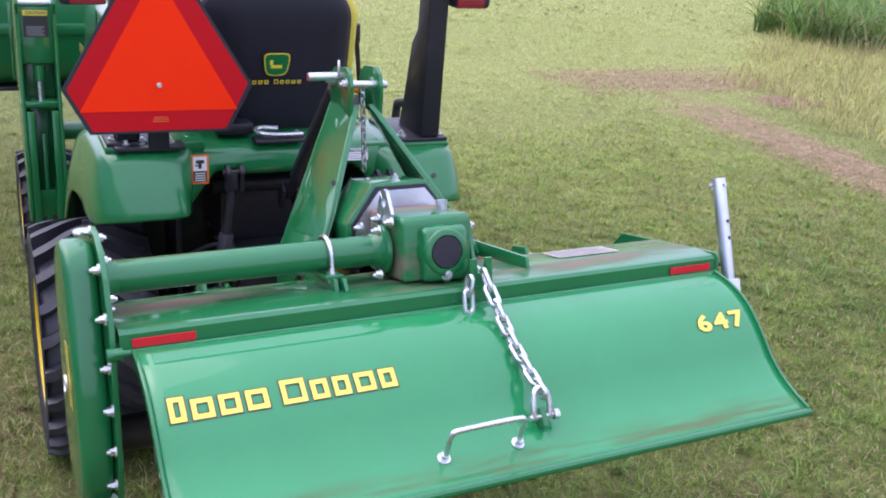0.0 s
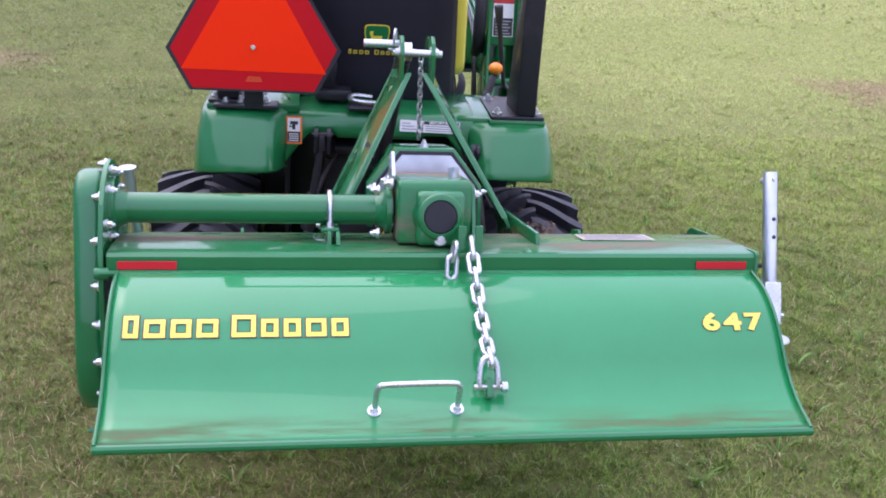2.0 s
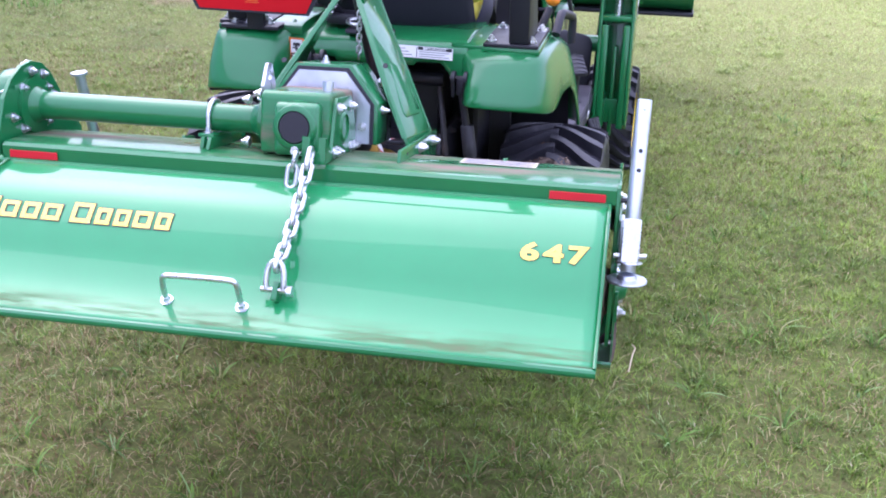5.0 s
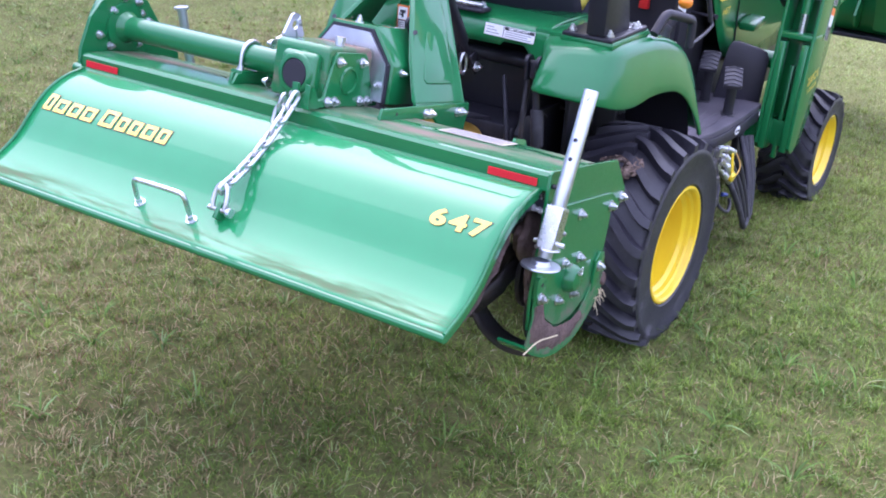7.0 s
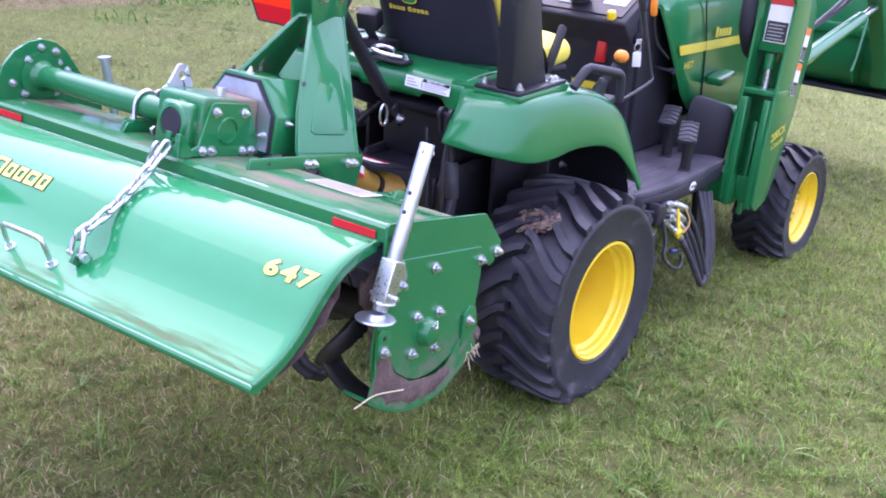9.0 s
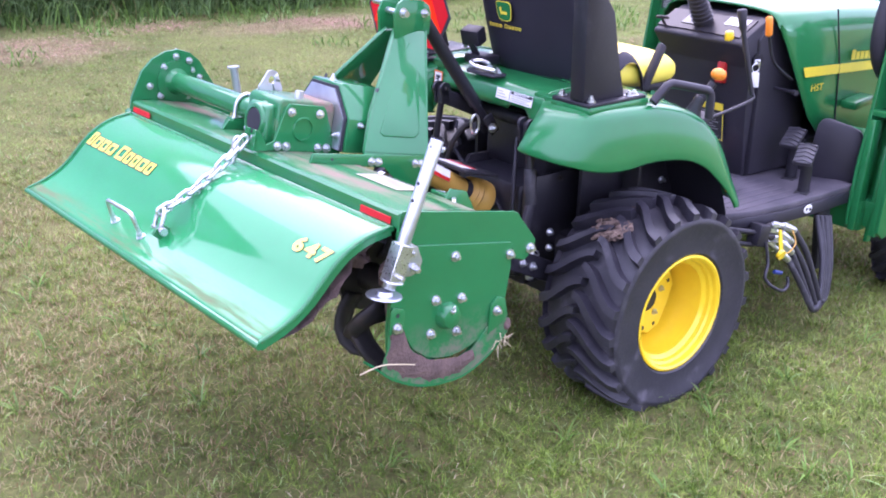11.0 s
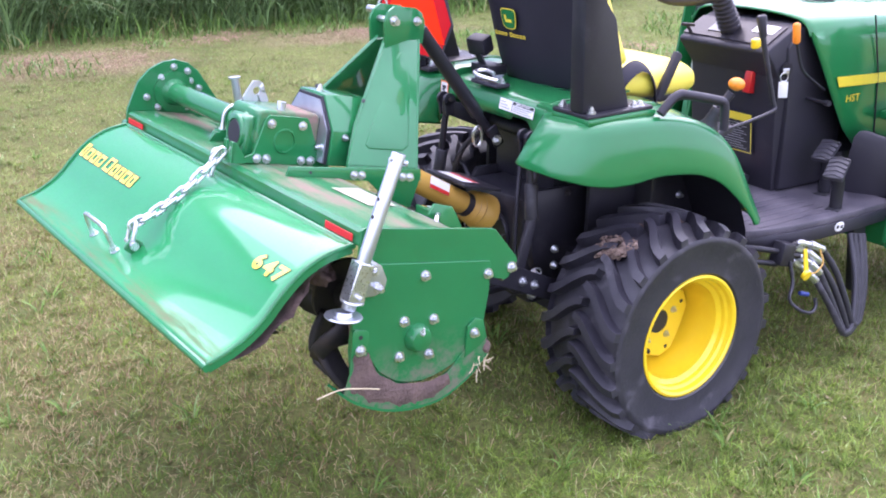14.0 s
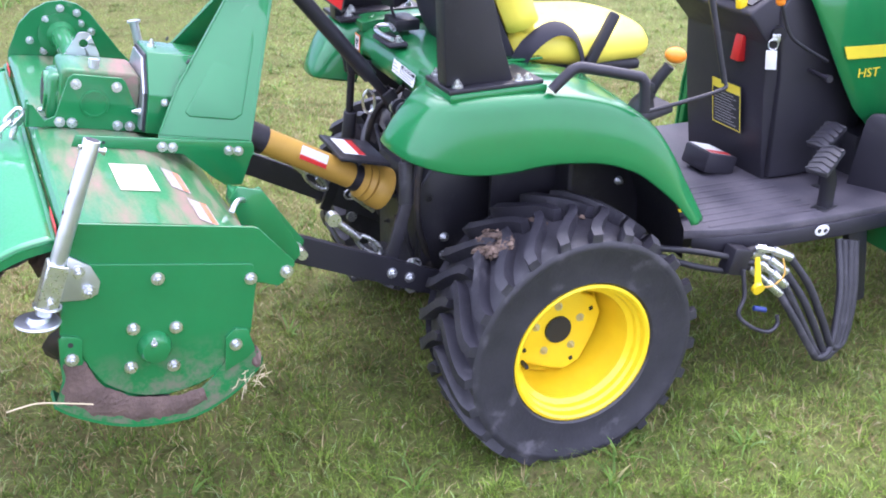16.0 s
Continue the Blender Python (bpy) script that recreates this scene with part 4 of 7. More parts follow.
# clamp over the tube, on its small bracket
q = [(0.776 + 0.0, *tw(-0.037 + 0.036 * math.cos(a), 0.166 + 0.036 * math.sin(a))) for a in [math.pi * k / 12 for k in range(13)]]
q = [(0.776, *tw(-0.001, 0.105))] + q + [(0.776, *tw(-0.073, 0.105))]
part("tube_clamp", sweep(q, 0.0052, 10), zinc, tube, "zinc-plated U-bolt", smooth=60)
part("clamp_bracket", prism([tw(-0.115, 0.104), tw(-0.10, 0.128), tw(0.01, 0.128), tw(0.02, 0.104)], 0.787, 0.795, 0.001, bm=box((0.776, *tw(-0.037, 0.130)), (0.036, 0.10, 0.008), (-10.8, 0, 0), 0.002)), green, tiller)
bolt(tiller, (0.776, *tw(-0.073, 0.126)), (0, -0.19, -0.98), 0.009)
bolt(tiller, (0.776, *tw(-0.073, 0.134)), (0, 0.19, 0.98), 0.008)

# gearbox
b = prism([tw(-0.118, 0.108), tw(-0.118, 0.225), tw(-0.108, 0.236), tw(0.045, 0.236), tw(0.055, 0.225), tw(0.055, 0.108)], 0.908, 1.058)
bevelled(b, 0.027, 6, 40)
gear = part("gearbox", b, green_dusty, tiller, "cast green gearbox dusted brown on top", smooth=50)
ax = Vector((0, -math.cos(TILT_A), math.sin(TILT_A)))
capy, capz = tw(-0.146, 0.166)
b = lathe([(0.056, -0.050), (0.054, -0.030), (0.047, -0.018), (0.046, -0.003), (0.043, 0.0), (0.034, 0.0), (0.033, -0.006), (0.0, -0.006)], (0.990, capy, capz), ax, 36)
merge(b, bevelled(prism([tw(-0.140, 0.114), tw(-0.140, 0.205), tw(-0.132, 0.216), tw(-0.105, 0.216), tw(-0.105, 0.108), tw(-0.132, 0.108)], 0.944, 1.040), 0.012, 4, 40))
part("gearbox_boss", b, green, gear, "cast round bearing housing", smooth=50)
part("bearing_cap", lathe([(0.0, 0.0005), (0.031, 0.0005), (0.0325, -0.002)], (0.990, capy, capz), ax, 32), black_plastic, gear, "round black cap")
bolt(gear, (0.992, *tw(-0.136, 0.121)), ax, 0.0100)
part("drain_boss", rod((0.992, *tw(-0.10, 0.121)), (0.992, *tw(-0.137, 0.121)), 0.016, seg=18), green, gear)
part("filler_plug", rod((1.030, *tw(-0.045, 0.234)), (1.030, *tw(-0.045, 0.246)), 0.011, seg=16, bm=rod((1.030, *tw(-0.045, 0.246)), (1.030, *tw(-0.045, 0.256)), 0.0125, seg=6)), galvanised, gear, "zinc filler plug")
# right mounting plate of the gearbox
G = [tw(-0.150, 0.104), tw(-0.150, 0.116), tw(-0.125, 0.128), tw(-0.102, 0.215), tw(-0.092, 0.226), tw(0.012, 0.226), tw(0.022, 0.216), tw(0.060, 0.132), tw(0.085, 0.128), tw(0.085, 0.104)]
gp = part("mounting_plate", prism(G, 1.058, 1.066, 0.0015), green, gear, smooth=20)
part("side_cap", lathe([(0, 0.0006), (0.0255, 0.0006), (0.026, 0.0045), (0.030, 0.0045), (0.032, 0.0)], (1.066, *tw(-0.043, 0.163)), (1, 0, 0), 30), green, gp, smooth=20)
for v, w in ((-0.114, 0.117), (-0.088, 0.117), (0.010, 0.117), (0.037, 0.117), (-0.085, 0.205), (0.002, 0.205)):
    bolt(gp, (1.066, *tw(v, w)), (1, 0, 0), 0.0092)
b = bmesh.new()
ring_in, ring_out = [], []
for k in range(36):                                    # a three-cornered plate with a round hole
    q = 2 * math.pi * k / 36
    r = min([d / c for d, c in ((0.022, math.cos(q - radians(28))), (0.022, math.cos(q - radians(152))), (0.050, math.cos(q - radians(270)))) if c > 0.05] + [0.045 if q > math.pi else 0.026])
    r = max(r, 0.016)
    ring_in.append(tw(-0.052 + 0.0105 * math.cos(q), 0.262 + 0.0105 * math.sin(q)))
    ring_out.append(tw(-0.052 + r * math.cos(q), 0.262 + r * math.sin(q)))
for k in range(36):
    prism([ring_out[k], ring_out[(k + 1) % 36], ring_in[(k + 1) % 36], ring_in[k]], 0.898, 0.905, 0, b)
bmesh.ops.remove_doubles(b, verts=b.verts, dist=0.0002)
part("lifting_eye", b, galvanised, gear, "galvanised lifting eye", smooth=20)
for v, w in ((-0.085, 0.225), (-0.02, 0.225)):
    bolt(gear, (0.898, *tw(v, w)), (-1, 0, 0), 0.0085)


def octagon(x0, x1, xa, xb, w0, w1, wa, v, h=0.0):
    return [(x0 - h, *tw(v, w0)), (x0 - h, *tw(v, wa)), (xa - h * 0.6, *tw(v, w1 + h)), (xb + h * 0.6, *tw(v, w1 + h)), (x1 + h, *tw(v, wa)), (x1 + h, *tw(v, w0))]


nrm = (0, math.cos(TILT_A), -math.sin(TILT_A))
shield = part("shaft_shield", slab(octagon(0.874, 1.100, 0.930, 1.042, 0.115, 0.275, 0.205, 0.064, 0.012), nrm, 0.135, 0.003), green, tiller, "green faceted shaft shield", smooth=25)
part("shield_face", slab(octagon(0.880, 1.096, 0.934, 1.040, 0.118, 0.272, 0.203, 0.054), nrm, 0.004), galvanised, shield, "bare galvanised end plate")
part("shield_seal", slab(octagon(0.880, 1.096, 0.934, 1.040, 0.116, 0.273, 0.204, 0.0585, 0.007), nrm, 0.005), black_plastic, shield)
bolt(shield, (0.985, *tw(0.085, 0.288)), (0, 0.19, 0.98), 0.008)
bolt(shield, (1.114, *tw(0.10, 0.19)), (1, 0, 0), 0.007)
bolt(shield, (0.895, *tw(0.053, 0.155)), (0, -0.98, 0.19), 0.008)
bolt(shield, (1.080, *tw(0.053, 0.155)), (0, -0.98, 0.19), 0.008)


def mast_side(s):
    """One leaning side of the headstock; s is 1 for the right one, -1 for the left."""
    X = lambda x: MX + s * (x - MX)
    tr, tf = Vector((X(1.012), 2.158, 1.118)), Vector((X(1.034), 2.256, 1.112))
    br, bf = Vector((X(1.176), 1.938, 0.845)), Vector((X(1.192), 2.140, 0.808))
    nn = (tf - br).cross(tr - bf).normalized()
    if nn.x * s < 0:
        nn = -nn
    kr = br.lerp(tr, 0.30) + Vector((0, -0.012, 0.0))
    side_p = part("mast_side", slab([tr, tf, bf, br, kr], nn, -0.012, 0.005), green, tiller, "leaning green headstock side", smooth=25)
    # flanges
    inn = Vector((-s * 0.013, 0.002, 0))
    part("rear_flange", slab([tr, kr, br, br + inn, kr + inn, tr + inn], (0, 0.8, 0.6), 0.007, 0.001), green, side_p, smooth=25)
    part("front_flange", slab([tf, bf, bf + inn, tf + inn], (0, -1, 0.1), 0.007, 0.001), green, side_p, smooth=25)
    foot = [br, bf, bf + Vector((s * 0.008, 0.004, -0.03)), br + Vector((s * 0.008, -0.004, -0.02))]
    part("mast_foot", slab(foot, (s, 0, 0), -0.008), green, side_p)
    at = lambda u, w: br.lerp(bf, u).lerp(tr.lerp(tf, u), w)
    press = [at(0.17, 0.16), at(0.24, 0.13), at(0.76, 0.13), at(0.84, 0.17), at(0.80, 0.62), at(0.70, 0.86), at(0.60, 0.90), at(0.46, 0.90), at(0.38, 0.84), at(0.20, 0.30)]
    part("pressed_panel", slab([q - nn * 0.003 for q in press], nn, 0.0052, 0.0046), green, side_p, smooth=60)
    plate_hole(X(1.106), 2.030, 0.984, 0.006, side_p, (0, -0.8, 0.6))
    # clevis plate at the top
    cp = prism([(2.150, 1.095), (2.148, 1.165), (2.160, 1.190), (2.180, 1.203), (2.245, 1.195), (2.268, 1.180), (2.276, 1.158), (2.270, 1.100)], X(1.018), X(1.027), 0.0015)
    part("clevis_plate", cp, green, side_p, smooth=25)
    bolt(side_p, (X(1.027), 2.176, 1.166), (s, 0, 0), 0.0105)
    bolt(side_p, (X(1.027), 2.250, 1.160), (s, 0, 0), 0.0095)
    # base rail on the deck
    rail = [tw(-0.105, 0.100), tw(-0.098, 0.128), tw(0.285, 0.136), tw(0.290, 0.120), tw(0.272, 0.034), tw(0.235, 0.03), tw(0.20, 0.050), tw(0.13, 0.100)]
    r = part("base_rail", prism(rail, X(1.196), X(1.204), 0.001), green, tiller, "green base rail bolted to the deck", smooth=25)
    for vv in (0.084, 0.106, 0.232, 0.254):
        bolt(r, (X(1.204), *tw(vv, 0.114)), (s, 0, 0), 0.0090)
    plate_hole(X(1.204), *tw(-0.04, 0.116), 0.004, r, (s, 0, 0))


mast_side(1)
mast_side(-1)
part("hitch_pin", rod((0.866, 2.200, 1.180), (0.952, 2.200, 1.180), 0.0095, seg=16, bevel=0.001), zinc, tiller, "zinc-plated top hitch pin")
part("clevis_bolt", rod((0.940, 2.176, 1.166), (1.045, 2.176, 1.163), 0.0085, seg=14), zinc, tiller)
part("pin_ring", sweep([(0.938 + 0.004 * math.sin(q), 2.20 + 0.011 * math.sin(q), 1.192 + 0.022 * math.cos(q)) for q in [2 * math.pi * k / 20 for k in range(20)]], 0.0028, 7, True), zinc, tiller)
# thin chain that hangs from the clevis
for k in range(14):
    z0 = 1.150 - k * 0.0135
    y0 = 2.212 - 0.002 * k
    part("thin_link", chain_link((1.002, y0, z0), (1.002, y0 - 0.002, z0 - 0.0135), 0.4 + (math.pi / 2) * (k % 2), 0.0023, 0.0052), zinc, tiller, smooth=60)

# lower hitch brackets at the front
for s in (1, -1):
    X = lambda x: MX + s * (x - MX)
    lo = part("hitch_bracket", prism([(y - 0.022, z + 0.014) for y, z in ((2.060, 0.740), (2.078, 0.764), (2.132, 0.748), (2.146, 0.722), (2.206, 0.606), (2.208, 0.582), (2.190, 0.566), (2.165, 0.568), (2.085, 0.66))], X(1.377), X(1.385), 0.0012), green, tiller, "green lower hitch bracket")
    part("bracket_wing", box((X(1.348), 2.072, 0.751), (0.068, 0.05, 0.006), (-14, 0, 0), 0.002, bm=box((X(1.348), 2.050, 0.744), (0.068, 0.006, 0.034), (-14, 0, 0), 0.002)), green, lo)
    part("bracket_pin", rod((X(1.25), 2.195, 0.588), (X(1.372), 2.195, 0.588), 0.012, seg=14), zinc, lo)
    part("bracket_side", prism([(2.06, 0.735), (2.12, 0.745), (2.215, 0.60), (2.205, 0.57), (2.17, 0.56), (2.08, 0.66)], X(1.312), X(1.320), 0.0012), green, lo)
    part("bracket_clip", sweep(smooth_line([(X(1.425), *tw(0.190, 0.046)), (X(1.412), *tw(0.200, 0.062)), (X(1.392), *tw(0.217, 0.064)), (X(1.372), *tw(0.234, 0.052))], 4), 0.006, 8), zinc, lo)
bolt(tiller, (1.652, 2.078, 0.696), (1, 0, 0), 0.0105)

# rotor and tines under the deck
RY, RZ = 1.815, 0.592
rotor = part("rotor", rod((0.355, RY, RZ), (1.644, RY, RZ), 0.036, seg=20), dark_steel, tiller, "soil-covered rotor with curved tines")
for i in range(6):
    xr = 0.47 + i * 0.222
    part("rotor_flange", rod((xr - 0.005, RY, RZ), (xr + 0.005, RY, RZ), 0.088, seg=24), dark_steel, rotor)
    for k in range(4):
        a0 = 0.55 * i + k * math.pi / 2
        sgn = 1 if k % 2 else -1
        pts, prof = [], []
        for j in range(8):
            f = j / 7
            r = 0.055 + 0.125 * min(1.0, f * 1.25)
            a = a0 + 0.75 * f ** 1.5
            out = max(0.0, f - 0.62) / 0.38
            pts.append((xr + sgn * (0.010 + 0.055 * out), RY + r * math.cos(a), RZ + r * math.sin(a), a))
        rows = []
        for j, (x, y, z, a) in enumerate(pts):
            wdt = 0.026 * (1 - 0.15 * j / 7)
            tx, tyy = -math.sin(a + 0.5), math.cos(a + 0.5)
            rows.append([(x, y - tx * wdt, z - tyy * wdt), (x + sgn * 0.002, y, z), (x, y + tx * wdt, z + tyy * wdt)])
        t = part("tine", grid(rows), dark_steel, rotor, smooth=50)
        m = t.modifiers.new("thickness", "SOLIDIFY")
        m.thickness, m.offset = 0.007, 0
# the outermost tine, worn broad, whose tip bends towards the plate
rows = []
for j in range(13):
    f = j / 12
    a = radians(195 + 67 * f)
    ro, ri = 0.178 + 0.020 * f, 0.122 + 0.045 * f
    x = 1.515 + 0.090 * f ** 1.1
    rows.append([(x + 0.004 * (k - 1.5), RY + (ri + (ro - ri) * k / 3) * math.cos(a), RZ + (ri + (ro - ri) * k / 3) * math.sin(a)) for k in range(4)])
end_tine = part("tine", grid(rows), dark_steel, rotor, "broad curved dark tine at the rotor's end", smooth=50)
m = end_tine.modifiers.new("thickness", "SOLIDIFY")
m.thickness, m.offset = 0.008, 0
part("tine_shank", slab([(1.508, RY - 0.03, RZ - 0.05), (1.508, RY - 0.05, RZ + 0.01), (1.514, RY - 0.172, RZ - 0.040), (1.514, RY - 0.118, RZ - 0.045)], (1, 0, 0), 0.008), dark_steel, end_tine)
soil_heap("soil", rotor, [((1.60, 1.72, 0.70), (0.02, 0.06, 0.05)), ((1.45, 1.66, 0.73), (0.12, 0.03, 0.03)), ((1.2, 1.69, 0.72), (0.14, 0.04, 0.03)), ((1.632, 1.69, 0.63), (0.012, 0.035, 0.06))], 8)

# ---- the tractor ----
tractor = thing("tractor", (CX, 3.4, 0), "green compact tractor with yellow wheels, black roll bar, parked", "tractor", turned=True)


def build_wheel(name, xo, s, y, z, R, rim_r, half, lugs, disc_in, label):
    """A wheel whose outer side is at xo and faces s (1 right, -1 left)."""
    xc = xo - s * half
    k = R / 0.335
    lip = rim_r
    C = R - 0.031 * k                                  # carcass under the lugs
    ring = lip + (R - lip) * 0.69
    prof = [(lip - 0.001, -half * 0.70), (lip + 0.001, -half * 0.90), (lip + 0.010 * k, -half * 0.965), (ring - 0.014 * k, -half * 0.975), (ring - 0.006 * k, -half * 1.01), (ring + 0.004 * k, -half * 1.01), (ring + 0.012 * k, -half * 0.985),
            (C - 0.022 * k, -half * 0.96), (C - 0.013 * k, -half * 0.88), (C - 0.006 * k, -half * 0.66), (C - 0.001 * k, -half * 0.33), (C, 0)]
    prof = prof + [(r, -h) for r, h in prof[-2::-1]]
    tyre = lathe(prof, (xc, y, z), (1, 0, 0), 80)

    def rad(u):
        f = abs(u) / half
        return C - 0.0165 * k * f * f if f < 0.88 else C - 0.013 * k - (f - 0.88) * 0.10 * k

    bars = []
    for side in (1, -1):
        for i in range(lugs):
            a0 = 2 * math.pi * (i + (0.5 if side > 0 else 0)) / lugs
            rows = []
            for j in range(8):
                f = j / 7
                u = side * half * (-0.06 + 1.05 * f)
                a = a0 + (0.02 * f + 0.29 * f * f * (3 - 2 * f)) * (23 / lugs)
                wd = (0.040 + 0.016 * math.sin(math.pi * f) + 0.014 * f) * (23 / lugs)
                r0 = rad(u) - 0.004
                h = R - 0.010 * k * f * f - 0.006 * k * max(0.0, f - 0.85) / 0.15 - r0
                rows.append([(xc + u, y + r * math.cos(a + da), z + r * math.sin(a + da)) for da, r in ((-wd * 1.06, r0), (-wd * 0.72, r0 + h), (wd * 0.72, r0 + h), (wd * 1.06, r0))])
            lug = grid(rows)
            lug.verts.ensure_lookup_table()
            for end in (0, 7):
                lug.faces.new(lug.verts[end * 4:end * 4 + 4])
            bars.append(lug)
    for piece in [tyre] + bars:
        for v in piece.verts:
            if v.co.z < -0.006:
                v.co.x += (v.co.x - xc) * min(0.10, (-0.006 - v.co.z) * 1.2)
                v.co.z = -0.006 + (v.co.z + 0.006) * 0.15
    # rim: rolled lip, stepped barrel, web; the pressed disc is bolted in
    d = disc_in
    q = rim_r / 0.183
    rim = lathe([(lip - 0.002 * q, -0.014), (lip + 0.004 * q, -0.006), (lip + 0.003 * q, 0.003), (lip - 0.004 * q, 0.005), (lip - 0.010 * q, 0.0), (lip - 0.013 * q, -0.014), (lip - 0.020 * q, -0.020), (lip - 0.022 * q, -0.032), (lip - 0.034 * q, -0.042),
                 (lip - 0.038 * q, -d * 0.75), (lip - 0.046 * q, -d * 1.1), (lip - 0.062 * q, -d * 1.2), (rim_r * 0.45, -d * 1.2), (rim_r * 0.1, -d * 1.2), (0, -d * 1.2)], (xo - s * 0.012, y, z), (s, 0, 0), 64)
    w = part(name, rim, yellow, tractor, label, smooth=35)
    part("tyre", tyre, rubber, w, "black bar-lug tyre with mud in the treads", smooth=40)
    for lug in bars:
        part("tread_bar", lug, rubber, w, smooth=40)
    hub = xo - s * (0.012 + d - 0.020)
    poly = []
    for i in range(16):
        a = 2 * math.pi * i / 16 + 0.2
        r = rim_r * (0.70 if i % 4 in (0, 1) else 0.62)
        poly.append((y + r * math.cos(a), z + r * math.sin(a)))
    b = prism(poly, hub - s * 0.030, hub)
    bevelled(b, 0.010, 3, 40)
    disc = part("wheel_disc", b, yellow, w, smooth=40)
    part("hub", rod((hub - s * 0.03, y, z), (hub + s * 0.006, y, z), rim_r * 0.215, rim_r * 0.20, 24), black_ink, w, "black hub opening")
    for i in range(5):
        a = 2 * math.pi * i / 5 + 0.35
        bolt(w, (hub, y + rim_r * 0.36 * math.cos(a), z + rim_r * 0.36 * math.sin(a)), (s, 0, 0), 0.0085 * q, wheel_nut, 0.006)
    for i in range(4):
        a = 2 * math.pi * (i + 0.15) / 4 + 0.2
        part("slot", box((hub + s * 0.0005, y + rim_r * 0.56 * math.cos(a), z + rim_r * 0.56 * math.sin(a)), (0.003, 0.011, 0.011), (math.degrees(a), 0, 0), 0.001), black_ink, w)
    a = math.radians(188)
    part("valve", box((xo - s * 0.046, y + (lip - 0.040) * math.cos(a), z + (lip - 0.040) * math.sin(a)), (0.030, 0.010, 0.012), (10, 0, 0), 0.003), black_ink, w)
    return w


blue_plastic = surface("blue_plastic", (0.025, 0.045, 0.20), 0.45, bump=0.02)
wheel_nut = surface("wheel_nut", (0.62, 0.55, 0.30), 0.45, 0.4, bump=0.03)
AY, AZ = 2.830, 0.297
rw = build_wheel("rear_wheel", 1.590, 1, AY, AZ, 0.335, 0.183, 0.150, 23, 0.152, "yellow wheel with a wide bar-lug tyre")
build_wheel("rear_wheel", 2 * CX - 1.590, -1, AY, AZ + 0.034, 0.335, 0.183, 0.150, 23, 0.152, "yellow wheel with a wide bar-lug tyre")
build_wheel("front_wheel", 1.614, 1, 4.465, 0.210, 0.250, 0.150, 0.110, 20, 0.07, "small yellow front wheel with bar-lug tyre")
build_wheel("front_wheel", 2 * 0.985 - 1.614, -1, 4.465, 0.210, 0.250, 0.150, 0.110, 20, 0.07, "small yellow front wheel with bar-lug tyre")
a = 2.05


def mud_patch():
    """Crumbs of soil left in the grooves of the tread."""
    rnd = random.Random(17)
    spots = []
    for _ in range(190):
        t, d = rnd.uniform(0, 2 * math.pi), min(1.3, abs(rnd.gauss(0.8, 0.28)))
        spots.append((a + 0.135 + 0.105 * d * math.cos(t) - 0.3 * d * 0.1 * math.sin(t), 1.440 + 0.054 * d * math.sin(t), rnd.uniform(0.0025, 0.0075), rnd.uniform(0.318, 0.333)))
    for _ in range(26):
        spots.append((a - rnd.choice((0.27, 0.60)) + rnd.gauss(0, 0.025), 1.43 + rnd.uniform(-0.04, 0.03), rnd.uniform(0.002, 0.005), rnd.uniform(0.305, 0.312)))
    b = bmesh.new()
    for q, x, size, r in spots:
        c = bmesh.new()
        bmesh.ops.create_icosphere(c, subdivisions=1, radius=size)
        long, wide = rnd.uniform(0.9, 2.6), rnd.uniform(0.6, 1.5)
        turn = Matrix.Rotation(rnd.gauss(0.5, 0.5), 3, "Z")
        lie = Matrix.Rotation(q - math.pi / 2, 3, "X")          # flakes lie along the tread
        for v in c.verts:
            v.co *= rnd.uniform(0.55, 1.35)
            v.co = Vector((x, AY + r * math.cos(q), AZ + r * math.sin(q))) + lie @ (turn @ Vector((v.co.x * long, v.co.y * wide, v.co.z * 0.7)))
        merge(b, c)
    tagged(part("mud", b, crust, rw, "crumbling brown soil", smooth=20), kind="stuff")


crust = surface("soil_crust", (0.27, 0.195, 0.155), 0.95, col2=(0.05, 0.036, 0.032), scale=45, fine=160, bump=0.9, dist=0.006, spec=0.1)
mud_patch()


